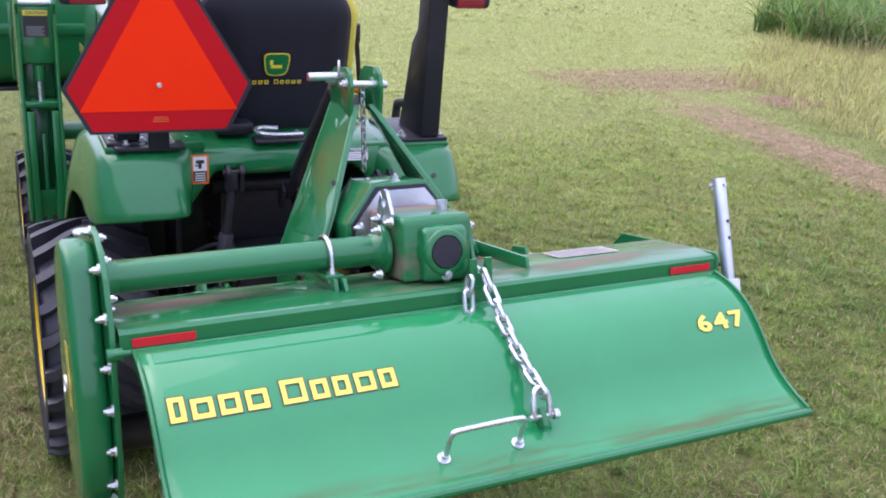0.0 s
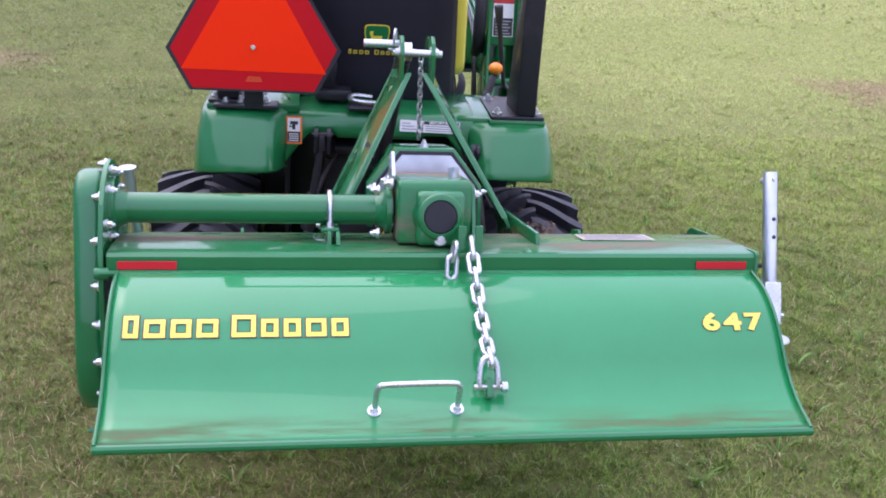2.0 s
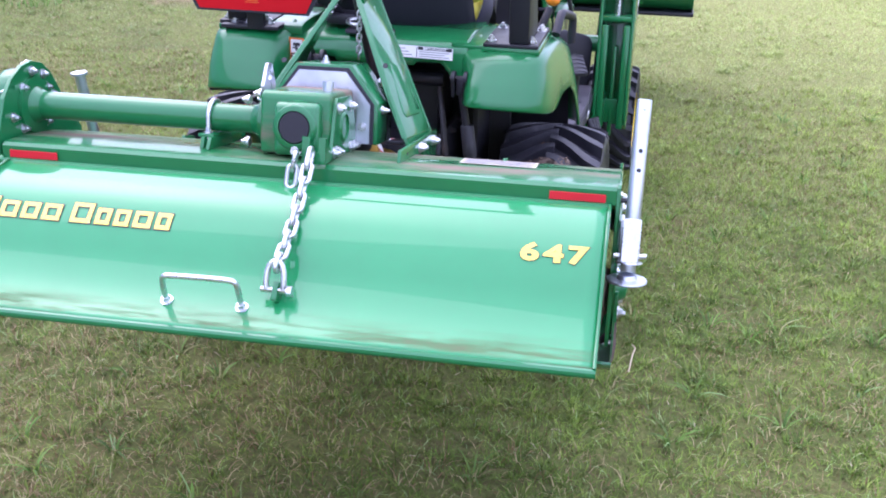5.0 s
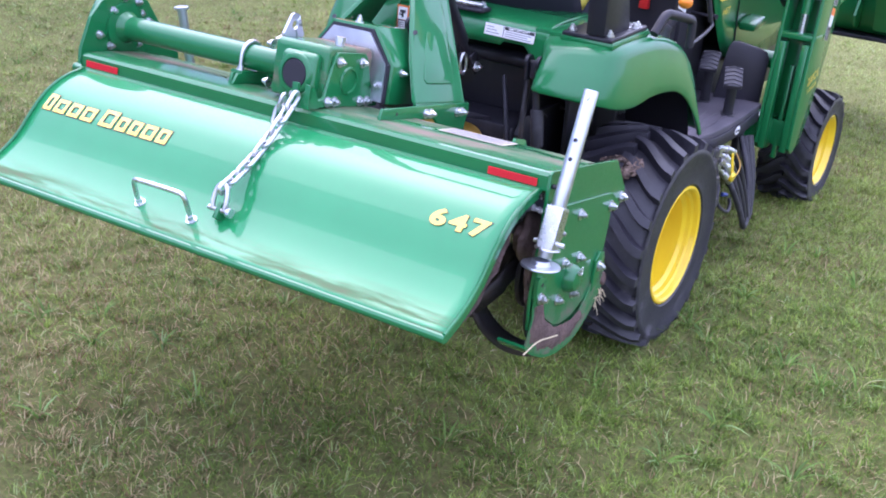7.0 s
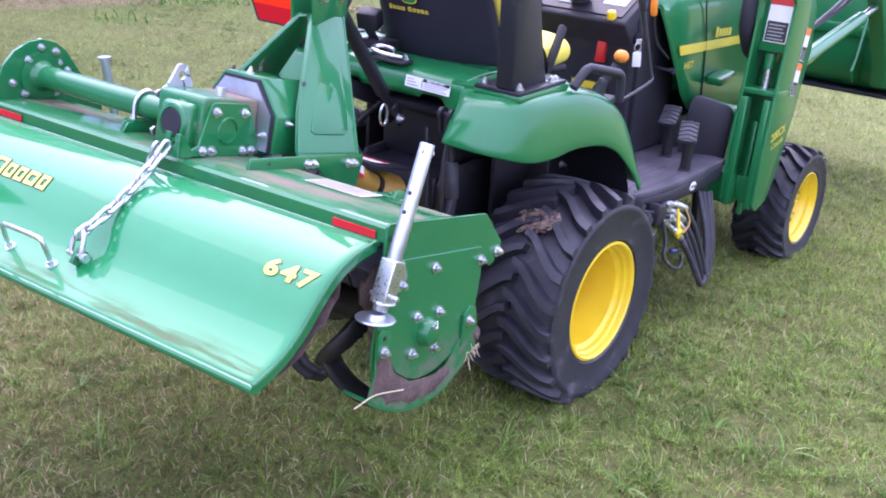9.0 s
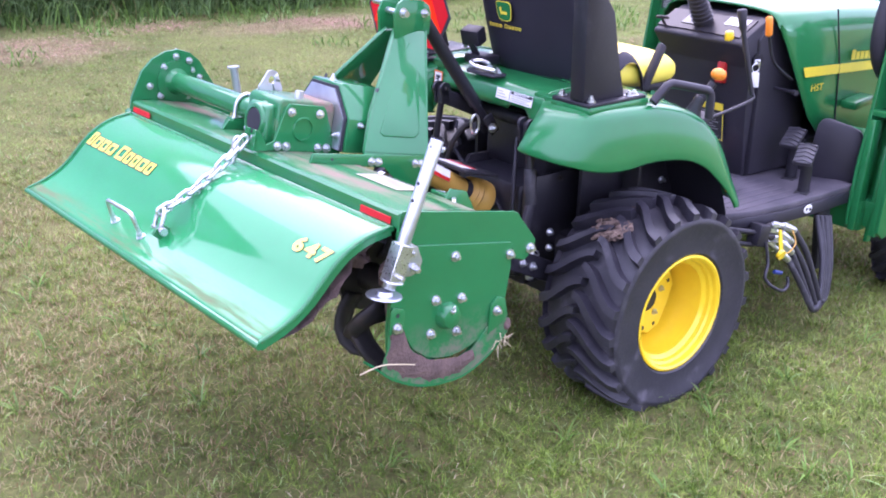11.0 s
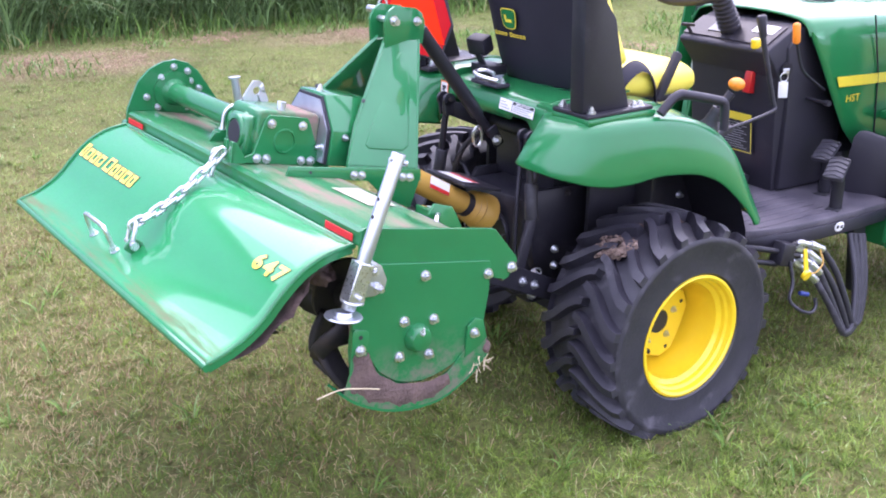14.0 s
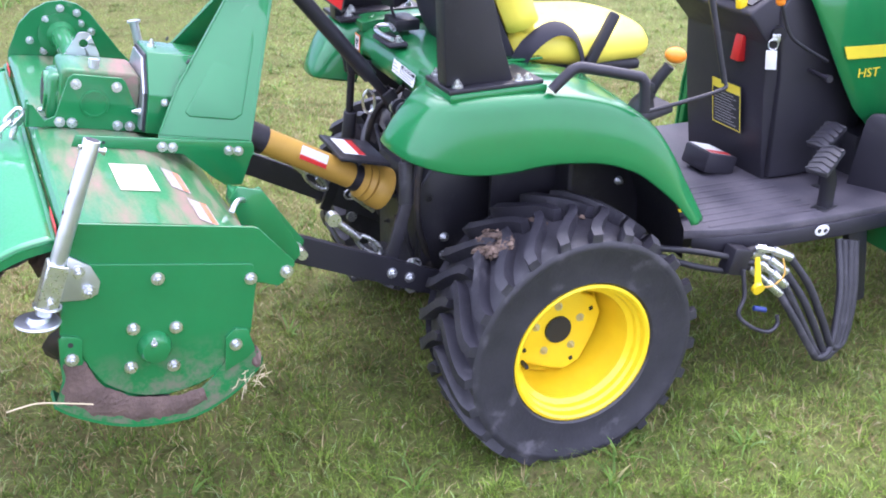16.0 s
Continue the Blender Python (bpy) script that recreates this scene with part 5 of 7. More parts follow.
def fender(s):
    """A rounded mudguard: each column runs from the lower edge up the side, over a soft shoulder and inwards."""
    X = lambda x: CX + s * (x - CX)
    up = 0.0 if s > 0 else 0.024                # the left wheel stands a little higher
    low = [(1.208, 2.545, 0.772), (1.222, 2.478, 0.780), (1.242, 2.434, 0.786), (1.285, 2.425, 0.786), (1.340, 2.430, 0.784), (1.392, 2.443, 0.780), (1.430, 2.474, 0.772), (1.449, 2.526, 0.758), (1.455, 2.595, 0.746), (1.457, 2.675, 0.743),
           (1.457, 2.755, 0.749), (1.460, 2.830, 0.748), (1.464, 2.930, 0.734), (1.467, 3.014, 0.700), (1.470, 3.075, 0.655), (1.472, 3.125, 0.612), (1.474, 3.152, 0.582), (1.475, 3.174, 0.556), (1.475, 3.184, 0.540)]
    top = [(1.200, 2.552, 0.906), (1.222, 2.532, 0.904), (1.250, 2.514, 0.905), (1.296, 2.503, 0.907), (1.342, 2.503, 0.909), (1.384, 2.508, 0.910), (1.414, 2.526, 0.911), (1.430, 2.562, 0.912), (1.436, 2.615, 0.914), (1.438, 2.690, 0.914),
           (1.440, 2.770, 0.910), (1.442, 2.850, 0.900), (1.444, 2.945, 0.878), (1.446, 3.020, 0.844), (1.449, 3.085, 0.790), (1.451, 3.135, 0.722), (1.454, 3.180, 0.645), (1.457, 3.216, 0.582), (1.460, 3.236, 0.546)]
    ins = [(1.200, 2.590, 0.934), (1.225, 2.610, 0.932), (1.255, 2.620, 0.930), (1.285, 2.625, 0.930), (1.310, 2.630, 0.930), (1.325, 2.640, 0.930), (1.330, 2.650, 0.930), (1.330, 2.660, 0.930), (1.320, 2.675, 0.931), (1.300, 2.700, 0.932),
           (1.270, 2.770, 0.936), (1.240, 2.850, 0.930), (1.230, 2.945, 0.905), (1.230, 3.020, 0.866), (1.235, 3.085, 0.808), (1.240, 3.135, 0.738), (1.250, 3.178, 0.660), (1.260, 3.212, 0.596), (1.270, 3.232, 0.566)]
    rows = []
    for b0, t0, i0 in zip(*(smooth_line(q, 3) for q in (low, top, ins))):
        B, T, I = Vector(b0), Vector(t0), Vector(i0)
        out = Vector((T.x - I.x, T.y - I.y, 0)).normalized()
        r = min(0.034, (T - B).length * 0.42)
        P0, P2 = T + (B - T).normalized() * r, T + (I - T).normalized() * r
        col = [B - out * 0.009 + Vector((0, 0, 0.002)), B - out * 0.001 - Vector((0, 0, 0.002)), B + out * 0.001 + Vector((0, 0, 0.003))]
        col += [B.lerp(P0, f) + out * 0.006 * math.sin(math.pi * f) for f in (0.22, 0.5, 0.78)]
        for k in range(6):
            u = k / 5
            col.append(P0 * (1 - u) ** 2 + T * 2 * u * (1 - u) + P2 * u * u)
        col += [P2.lerp(I, 0.5) + Vector((0, 0, 0.002)), I]
        rows.append([(X(q.x), q.y, q.z + up * (q.z - 0.75) / 0.17) for q in col])
    ob = part("fender", grid(rows), green_tractor, tractor, "glossy green rounded rear fender", smooth=180)
    thicken(ob, 0.005)
    part("fender_top", prism([(y, z + up) for y, z in ((2.556, 0.925), (2.60, 0.9325), (2.78, 0.936), (2.86, 0.926), (2.86, 0.90), (2.556, 0.90))], X(1.17), X(1.335), 0.003), green_tractor, ob)
    # inner wheel well, with the bolt heads of its brackets
    well = part("wheel_well", prism([(2.74, 0.895), (2.95, 0.878), (3.02, 0.835), (3.085, 0.775), (3.135, 0.705), (3.175, 0.632), (3.205, 0.570), (3.214, 0.40), (3.02, 0.33), (2.74, 0.36)], X(1.20), X(1.215), 0.002), black_steel, tractor)
    part("fender_liner", grid([[(X(1.255 if y < 2.6 else 1.215), y, z - 0.02), (X(1.440), y, z - 0.03)] for y, z in ((2.50, 0.79), (2.545, 0.872), (2.70, 0.885), (2.86, 0.872), (2.98, 0.842), (3.06, 0.775), (3.115, 0.690), (3.160, 0.605), (3.186, 0.545), (3.192, 0.46))]), black_steel, tractor, smooth=60)
    for yy, zz in ((2.80, 0.80), (2.92, 0.78), (3.04, 0.70), (3.12, 0.58)):
        bolt(well, (X(1.216), yy, zz), (s, 0, 0), 0.0095)


fender(1)
fender(-1)
# rear panel between the fenders
N = 67
rows = []
for i in range(N):
    x = CX - 0.262 + 0.524 * i / (N - 1)
    f = abs(x - CX)
    zb = float(np.interp(f, (0.112, 0.120, 0.186, 0.196, 0.210, 0.226, 0.245, 0.260, 0.275), (0.860, 0.872, 0.872, 0.864, 0.845, 0.824, 0.798, 0.778, 0.768)))
    y = 2.549
    rows.append([(x, y - 0.002, zb), (x, y - 0.003, zb + 0.02), (x, y, 0.898), (x, y + 0.004, 0.912), (x, y + 0.014, 0.924), (x, y + 0.035, 0.933), (x, y + 0.075, 0.938), (x, y + 0.12, 0.940), (x, y + 0.32, 0.940)])
panel = part("rear_panel", grid(rows), green_tractor, tractor, "green sheet panel between the fenders", smooth=60)
thicken(panel, 0.005)

# stickers on the rear panel and the fender
m = frame_of((1.012, 2.5450, 0.882), (1, -0.030, -0.012), (0, 0.20, 1))
lab = part("notice_label", rect_on(m, 0, 0.002, 0.165, 0.034, 0.001), white_label, panel, "white notice label")
bb = rect_on(m, 0.066, 0.024, 0.163, 0.033, 0.0005, 0.0011)
rect_on(m, 0.062, 0.004, 0.064, 0.032, 0.0005, 0.0011, bb)
text_lines(bb, black_ink, lab)
pts, faces = letters("IMPORTANT", 0.011, 1.1, 0.0002)
part("printing", letters_on(pts, faces, m @ Matrix.Translation((0.114, 0.0285, 0.0018))), white_label, lab, "word IMPORTANT")
bb = bmesh.new()
for k in range(3):
    rect_on(m, 0.070, 0.006 + 0.006 * k, 0.155 - 0.012 * (k % 2), 0.0085 + 0.006 * k, 0.0005, 0.0011, bb)
    rect_on(m, 0.006, 0.008 + 0.008 * k, 0.05 - 0.01 * k, 0.0105 + 0.008 * k, 0.0005, 0.0011, bb)
text_lines(bb, grey_ink, lab)
m = frame_of((0.703, 2.5445, 0.841), (1, -0.03, 0), (0, 0.05, 1))
lab = part("warning_label", rect_on(m, 0, 0, 0.044, 0.076, 0.001), orange_label, panel, "orange-bordered warning label")
part("pictogram_field", rect_on(m, 0.005, 0.034, 0.039, 0.071, 0.0006, 0.001), white_label, lab)
bb = rect_on(m, 0.012, 0.053, 0.033, 0.062, 0.0006, 0.0016)
rect_on(m, 0.018, 0.040, 0.026, 0.056, 0.0006, 0.0016, bb)
rect_on(m, 0.010, 0.046, 0.018, 0.050, 0.0006, 0.0016, bb)
rect_on(m, 0.005, 0.005, 0.039, 0.033, 0.0006, 0.001, bb)
part("pictogram", bb, black_ink, lab)
bb = bmesh.new()
for k in range(4):
    rect_on(m, 0.009, 0.008 + 0.006 * k, 0.035, 0.0105 + 0.006 * k, 0.0005, 0.0017, bb)
text_lines(bb, white_label, lab)

# tie-down clip on the panel
clip = part("holding_clip", box((0.936, 2.568, 0.944), (0.135, 0.055, 0.014), (0, 0, 0), 0.008), black_plastic, tractor, "black holder with a chromed hitch clip", smooth=40)
q = smooth_line([(0.996, 2.552, 0.960), (0.931, 2.542, 0.962), (0.886, 2.546, 0.966), (0.873, 2.566, 0.970), (0.891, 2.584, 0.972), (0.936, 2.579, 0.970)], 4)
part("hitch_clip", sweep(q, 0.006, 8), zinc, clip, "chromed spring clip")
bolt(clip, (0.986, 2.573, 0.950), (0, 0, 1), 0.010)

# roll bar: two posts with gusseted feet and base plates, and the crossbar
bar = None
for s in (1, -1):
    X = lambda x: CX + s * (x - CX)
    dz = 0.0 if s > 0 else 0.022
    b = prism([(yy, zz + dz) for yy, zz in ((2.540, 0.938), (2.708, 0.938), (2.678, 1.03), (2.640, 1.18), (2.604, 1.225), (2.597, 1.30), (2.577, 1.95), (2.505, 1.95), (2.525, 1.30))], X(1.330), X(1.386))
    bevelled(b, 0.006, 2, 40)
    post = part("roll_bar_post", b, black_steel, tractor, "black steel roll bar post", smooth=35)
    bp = part("base_plate", box((X(1.336), 2.655, 0.934 + dz), (0.150, 0.235, 0.012), (1.5, 0, 0), 0.004), black_steel, post)
    part("mount_pad", box((X(1.336), 2.660, 0.920 + dz), (0.160, 0.245, 0.022), (1.5, 0, 0), 0.008), green_tractor, post, smooth=40)
    for dx, yy in ((-0.055, 2.560), (0.055, 2.565), (-0.055, 2.735), (0.058, 2.738), (0.058, 2.715)):
        bolt(post, (X(1.336 + dx), yy, 0.940 + dz), (0, 0, 1), 0.0105)
    # tail lamp
    lamp = part("tail_lamp", box((X(1.450), 2.540, 1.365), (0.105, 0.060, 0.150), (0, 0, 0), 0.012), black_plastic, tractor, "tail lamp with amber and red lenses", smooth=40)
    part("lamp_lens", box((X(1.440), 2.508, 1.382), (0.080, 0.014, 0.100), (0, 0, 0), 0.004), amber_lens, lamp, "amber lens", smooth=40)
    part("lamp_lens", box((X(1.440), 2.508, 1.312), (0.080, 0.014, 0.038), (0, 0, 0), 0.004), red_lens, lamp, "red lens", smooth=40)
    part("lamp_bracket", box((X(1.390), 2.545, 1.36), (0.03, 0.03, 0.03), (0, 0, 0), 0.003), black_steel, lamp)
part("roll_bar_crossbar", box((CX, 2.545, 1.93), (0.80, 0.07, 0.06), (0, 0, 0), 0.008), black_steel, tractor)

# slow-vehicle emblem: dark-edged red frame round an orange triangle
E0, up_e = Vector((0.621, 2.492, 1.102)), Vector((0, 0.04, 1)).normalized()
em = frame_of(E0, (1, -0.01, 0), up_e)


def flat(poly, h0, h1):
    b = bmesh.new()
    lo = [b.verts.new(em @ Vector((x, y, h0))) for x, y in poly]
    hi = [b.verts.new(em @ Vector((x, y, h1))) for x, y in poly]
    b.faces.new(lo[::-1])
    b.faces.new(hi)
    for i in range(len(poly)):
        j = (i + 1) % len(poly)
        b.faces.new((lo[i], lo[j], hi[j], hi[i]))
    return b


HEX = [(-0.221, -0.004), (-0.163, -0.110), (0.166, -0.111), (0.226, 0.002), (0.040, 0.305), (-0.040, 0.305)]
emblem = part("slow_vehicle_emblem", flat(HEX, -0.003, 0.0), black_plastic, tractor, "orange and red slow-vehicle triangle with dark edge")
part("red_border", flat([(x * 0.95, y * 0.945 + (0.004 if y > 0 else 0)) for x, y in HEX], 0.0, 0.0012), smv_red, emblem)
part("orange_field", flat([(-0.184, -0.056), (0.188, -0.058), (0.002, 0.268)], 0.0012, 0.0022), smv_orange, emblem)
bb = bmesh.new()
for k in range(3):
    rect_on(em, -0.018 + 0.002 * k, -0.083 + 0.005 * k, 0.022 - 0.002 * k, -0.0815 + 0.005 * k, 0.0006, 0.0014, bb)
text_lines(bb, orange_label, emblem)
bolt(emblem, em @ Vector((0, 0.005, 0.002)), em.to_3x3() @ Vector((0, 0, 1)), 0.005)
part("emblem_mount", box((0.62, 2.515, 1.03), (0.05, 0.02, 0.17), (2, 0, 0), 0.003, bm=box((0.60, 2.575, 0.946), (0.17, 0.13, 0.012), (0, 0, 0), 0.003)), black_steel, tractor)
for x in (0.545, 0.585, 0.65):
    bolt(tractor, (x, 2.545, 0.953), (0, 0, 1), 0.010)

# seat
def seat():
    rows_b, rows_f = [], []
    for i in range(13):
        z = 0.925 + 0.405 * i / 12
        f = i / 12
        w = 0.226 - 0.026 * f - 0.055 * max(0, (f - 0.82) / 0.18) ** 2
        y = 2.735 - 0.125 * f + 0.02 * f * f
        rb, rf = [], []
        for k in range(13):
            u = -1 + 2 * k / 12
            bul = 0.035 * (1 - u ** 4) * (1 - (2 * f - 1) ** 6 * 0.6)
            rb.append((CX + w * u, y - bul + 0.080 * (1 - 0.72 * f) * abs(u) ** 3, z))
            rf.append((CX + w * 1.02 * u, y + 0.085 + 0.020 * (1 - u * u) + 0.030 * u ** 2, z + 0.012 * f))
        rows_b.append(rb)
        rows_f.append(rf)
    back = part("seat_back", grid(rows_b), black_vinyl, tractor, "black seat back with a round-cornered shell", smooth=180)
    thicken(back, 0.012, 1)
    front = part("backrest_cushion", grid(rows_f), yellow_vinyl, back, "yellow padded backrest", smooth=180)
    thicken(front, -0.03, 1)
    rim = [rows_b[i][12] for i in range(3, 13)] + [rows_b[12][k] for k in range(11, 0, -1)] + [rows_b[i][0] for i in range(12, 2, -1)]
    part("backrest_edge", sweep([(CX + (x - CX) * 0.99, y + 0.052, z - 0.006) for x, y, z in rim], 0.046, 12), yellow_vinyl, back, "yellow rounded edge", smooth=180)
    back.location = (0.0, 0.006, -0.006)
    # cushion: a low pillow that narrows to the front
    rows = []
    for i in range(15):
        f = i / 14
        e = max(0.02, 1 - abs(2 * f - 1) ** 9) ** 0.45
        w, h = (0.245 - 0.045 * f * f) * (0.80 + 0.20 * e), 0.056 * e
        yy, zc = 2.780 + 0.495 * f, 0.952 - 0.030 * f + 0.004 * math.sin(9 * f)
        ring = []
        for k in range(28):
            q = 2 * math.pi * k / 28
            cx, sz = math.cos(q), math.sin(q)
            u = math.copysign(abs(cx) ** 0.55, cx)
            ring.append((CX + w * u, yy - 0.03 * u * u * f, zc + h * math.copysign(abs(sz) ** 0.75, sz) + (0.016 * u * u * (1 - f) if sz > 0 else 0)))
        rows.append(ring + ring[:1])
    b = grid(rows)
    bmesh.ops.remove_doubles(b, verts=b.verts, dist=0.0005)
    bmesh.ops.holes_fill(b, edges=[e for e in b.edges if e.is_boundary])
    c = part("seat_cushion", b, yellow_vinyl, tractor, "yellow padded seat cushion", smooth=180)
    m = c.modifiers.new("round", "SUBSURF")
    m.levels = m.render_levels = 1
    part("cushion_shell", box((CX, 2.98, 0.893), (0.40, 0.44, 0.030), (-4, 0, 0), 0.012), black_plastic, c, smooth=60)
    part("seat_base", box((CX, 2.90, 0.80), (0.26, 0.30, 0.17), (0, 0, 0), 0.02), black_plastic, tractor)
    # armrest straps
    for s in (1, -1):
        X = lambda x: CX + s * (x - CX)
        part("seat_belt", sweep(smooth_line([(X(1.19), 2.80, 0.90), (X(1.215), 2.83, 0.97), (X(1.205), 2.90, 1.005), (X(1.190), 2.965, 0.985), (X(1.200), 2.99, 0.93), (X(1.20), 3.0, 0.86)], 4), 0.022, 8, flat=0.18), black_vinyl, c, "black seat belt", smooth=60)
        part("belt_buckle", box((X(1.195), 3.045, 0.960), (0.022, 0.030, 0.16), (-28, 0, 0), 0.008), black_plastic, c, "black belt buckle stalk", smooth=40)
    rb = part("belt_reel", box((0.800, 2.625, 1.035), (0.070, 0.050, 0.055), (20, 0, 15), 0.008), black_plastic, tractor, "black belt reel beside the seat", smooth=40)
    part("belt_strap", slab([(0.775, 2.62, 1.01), (0.825, 2.61, 1.01), (0.870, 2.62, 0.945), (0.820, 2.63, 0.945)], (0, 1, 0.2), 0.004), black_vinyl, rb)
    part("reel_foot", box((0.83, 2.64, 0.965), (0.10, 0.07, 0.03), (0, 0, 0), 0.006), black_steel, rb)
    # emblem on the back: plain green shield with a yellow edge, and a bar below it
    sm = frame_of((0.945, 2.6165, 1.136), (1, 0, 0), (0, -0.235, 1))

    def shield(g, h0, h1):
        b = bmesh.new()
        half = [(0.0, 0.031), (0.020, 0.031), (0.030, 0.029), (0.0345, 0.023), (0.0345, 0.010), (0.032, -0.008), (0.029, -0.020), (0.024, -0.0275), (0.014, -0.031), (0.0, -0.032)]
        ring = half + [(-x, y) for x, y in half[-2:0:-1]]
        ring = [(x * g, y * g) for x, y in ring]
        lo, hi = [b.verts.new(sm @ Vector((x, y, h0))) for x, y in ring], [b.verts.new(sm @ Vector((x, y, h1))) for x, y in ring]
        b.faces.new(hi)
        for i in range(len(ring)):
            b.faces.new((lo[i - 1], lo[i], hi[i], hi[i - 1]))
        return b

    e = part("seat_emblem", shield(1.0, 0.0, 0.0016), yellow_decal, back, "green shield emblem with yellow edge")
    part("emblem_field", shield(0.91, 0.0016, 0.0024), green_tractor, e)
    part("emblem_figure", rect_on(sm, -0.016, -0.010, 0.014, -0.001, 0.0006, 0.0024, rect_on(sm, -0.019, -0.001, -0.010, 0.012, 0.0006, 0.0024)), yellow_decal, e)
    x = -0.076
    bb = bmesh.new()
    for i, w in enumerate((0.010, 0.013, 0.013, 0.013, -0.006, 0.014, 0.012, 0.012, 0.013, 0.012)):
        if w > 0:
            hh = -0.0445 if i not in (0, 5) else -0.042
            for q in ((x, -0.0545, x + w - 0.002, -0.0522), (x, hh - 0.0023, x + w - 0.002, hh), (x, -0.0545, x + 0.0024, hh), (x + w - 0.0044, -0.0545, x + w - 0.002, hh)):
                rect_on(sm, *q, 0.001, 0.001, bb)
        x += abs(w) + 0.0032
    part("lettering", bb, yellow_decal, back, "yellow lettering bars")


seat()

# transmission and hitch, black, under the panel
part("chassis_plate", box((CX, 2.935, 0.60), (0.655, 0.018, 0.51), (0, 0, 0), 0.004), black_steel, tractor, "black cross plate under the seat")
body = part("transaxle", box((CX + 0.02, 2.73, 0.47), (0.30, 0.34, 0.32), (0, 0, 0), 0.03), black_steel, tractor, "black transaxle housing", smooth=40)
for xx in (CX - 0.135, CX + 0.175):
    part("housing_flange", prism([(2.575, 0.34), (2.575, 0.60), (2.61, 0.65), (2.86, 0.65), (2.89, 0.60), (2.89, 0.34)], xx - 0.008, xx + 0.008, 0.003), black_steel, body)
    for yy, zz in ((2.60, 0.38), (2.60, 0.57), (2.72, 0.63), (2.84, 0.63), (2.86, 0.42)):
        bolt(body, (xx + (0.008 if xx > CX else -0.008), yy, zz), (1 if xx > CX else -1, 0, 0), 0.0085, dark_steel)
for k, q in enumerate(([(1.13, 2.60, 0.40), (1.16, 2.56, 0.52), (1.15, 2.57, 0.66), (1.12, 2.64, 0.78)], [(1.10, 2.58, 0.36), (1.12, 2.54, 0.48), (1.11, 2.55, 0.62), (1.06, 2.60, 0.76)], [(0.80, 2.58, 0.40), (0.77, 2.55, 0.55), (0.79, 2.57, 0.70), (0.84, 2.64, 0.79)], [(0.70, 2.62, 0.62), (0.78, 2.58, 0.66), (0.86, 2.57, 0.60), (0.90, 2.57, 0.50)])):
    part("oil_pipe", sweep(smooth_line(q, 5), 0.007 if k % 2 else 0.009, 8), black_plastic if k % 2 else dark_steel, body, smooth=60)
part("cover_plate", lathe([(0.0, 0.012), (0.062, 0.012), (0.066, 0.008), (0.066, 0.0)], (CX + 0.05, 2.556, 0.50), (0, -1, 0), 28), black_steel, body, smooth=40)
for k in range(6):
    q = 2 * math.pi * k / 6
    bolt(body, (CX + 0.05 + 0.054 * math.cos(q), 2.546, 0.50 + 0.054 * math.sin(q)), (0, -1, 0), 0.006, dark_steel)
part("rockshaft", rod((0.78, 2.66, 0.80), (1.13, 2.66, 0.80), 0.022, seg=20, bm=box((CX, 2.80, 0.72), (0.30, 0.22, 0.20), (0, 0, 0), 0.02)), black_steel, tractor)
part("axle_housing", rod((0.50, AY, AZ), (1.44, AY, AZ), 0.075, seg=24, bm=box((CX, AY, 0.33), (0.50, 0.22, 0.24), (0, 0, 0), 0.03)), black_steel, tractor)
part("under_frame", box((CX, 3.45, 0.36), (0.34, 1.7, 0.16), (0, 0, 0), 0.02), black_steel, tractor)
part("drawbar", box((CX + 0.03, 2.53, 0.345), (0.20, 0.26, 0.016), (0, 0, 0), 0.005, bm=box((CX + 0.03, 2.62, 0.315), (0.09, 0.3, 0.03), (0, 0, 0), 0.006)), black_steel, tractor)
pb = part("pto_cover", box((CX + 0.02, 2.45, 0.668), (0.20, 0.14, 0.010), (-14, 0, 0), 0.003), black_steel, tractor)
m = frame_of((CX - 0.05, 2.395, 0.688), (1, 0, 0), (0, 0.97, -0.24))
lab = part("warning_label", rect_on(m, 0, 0.01, 0.13, 0.07, 0.001), white_label, pb, "white and red warning label")
part("label_band", rect_on(m, 0, 0.05, 0.13, 0.07, 0.0006, 0.001), red_plastic, lab)
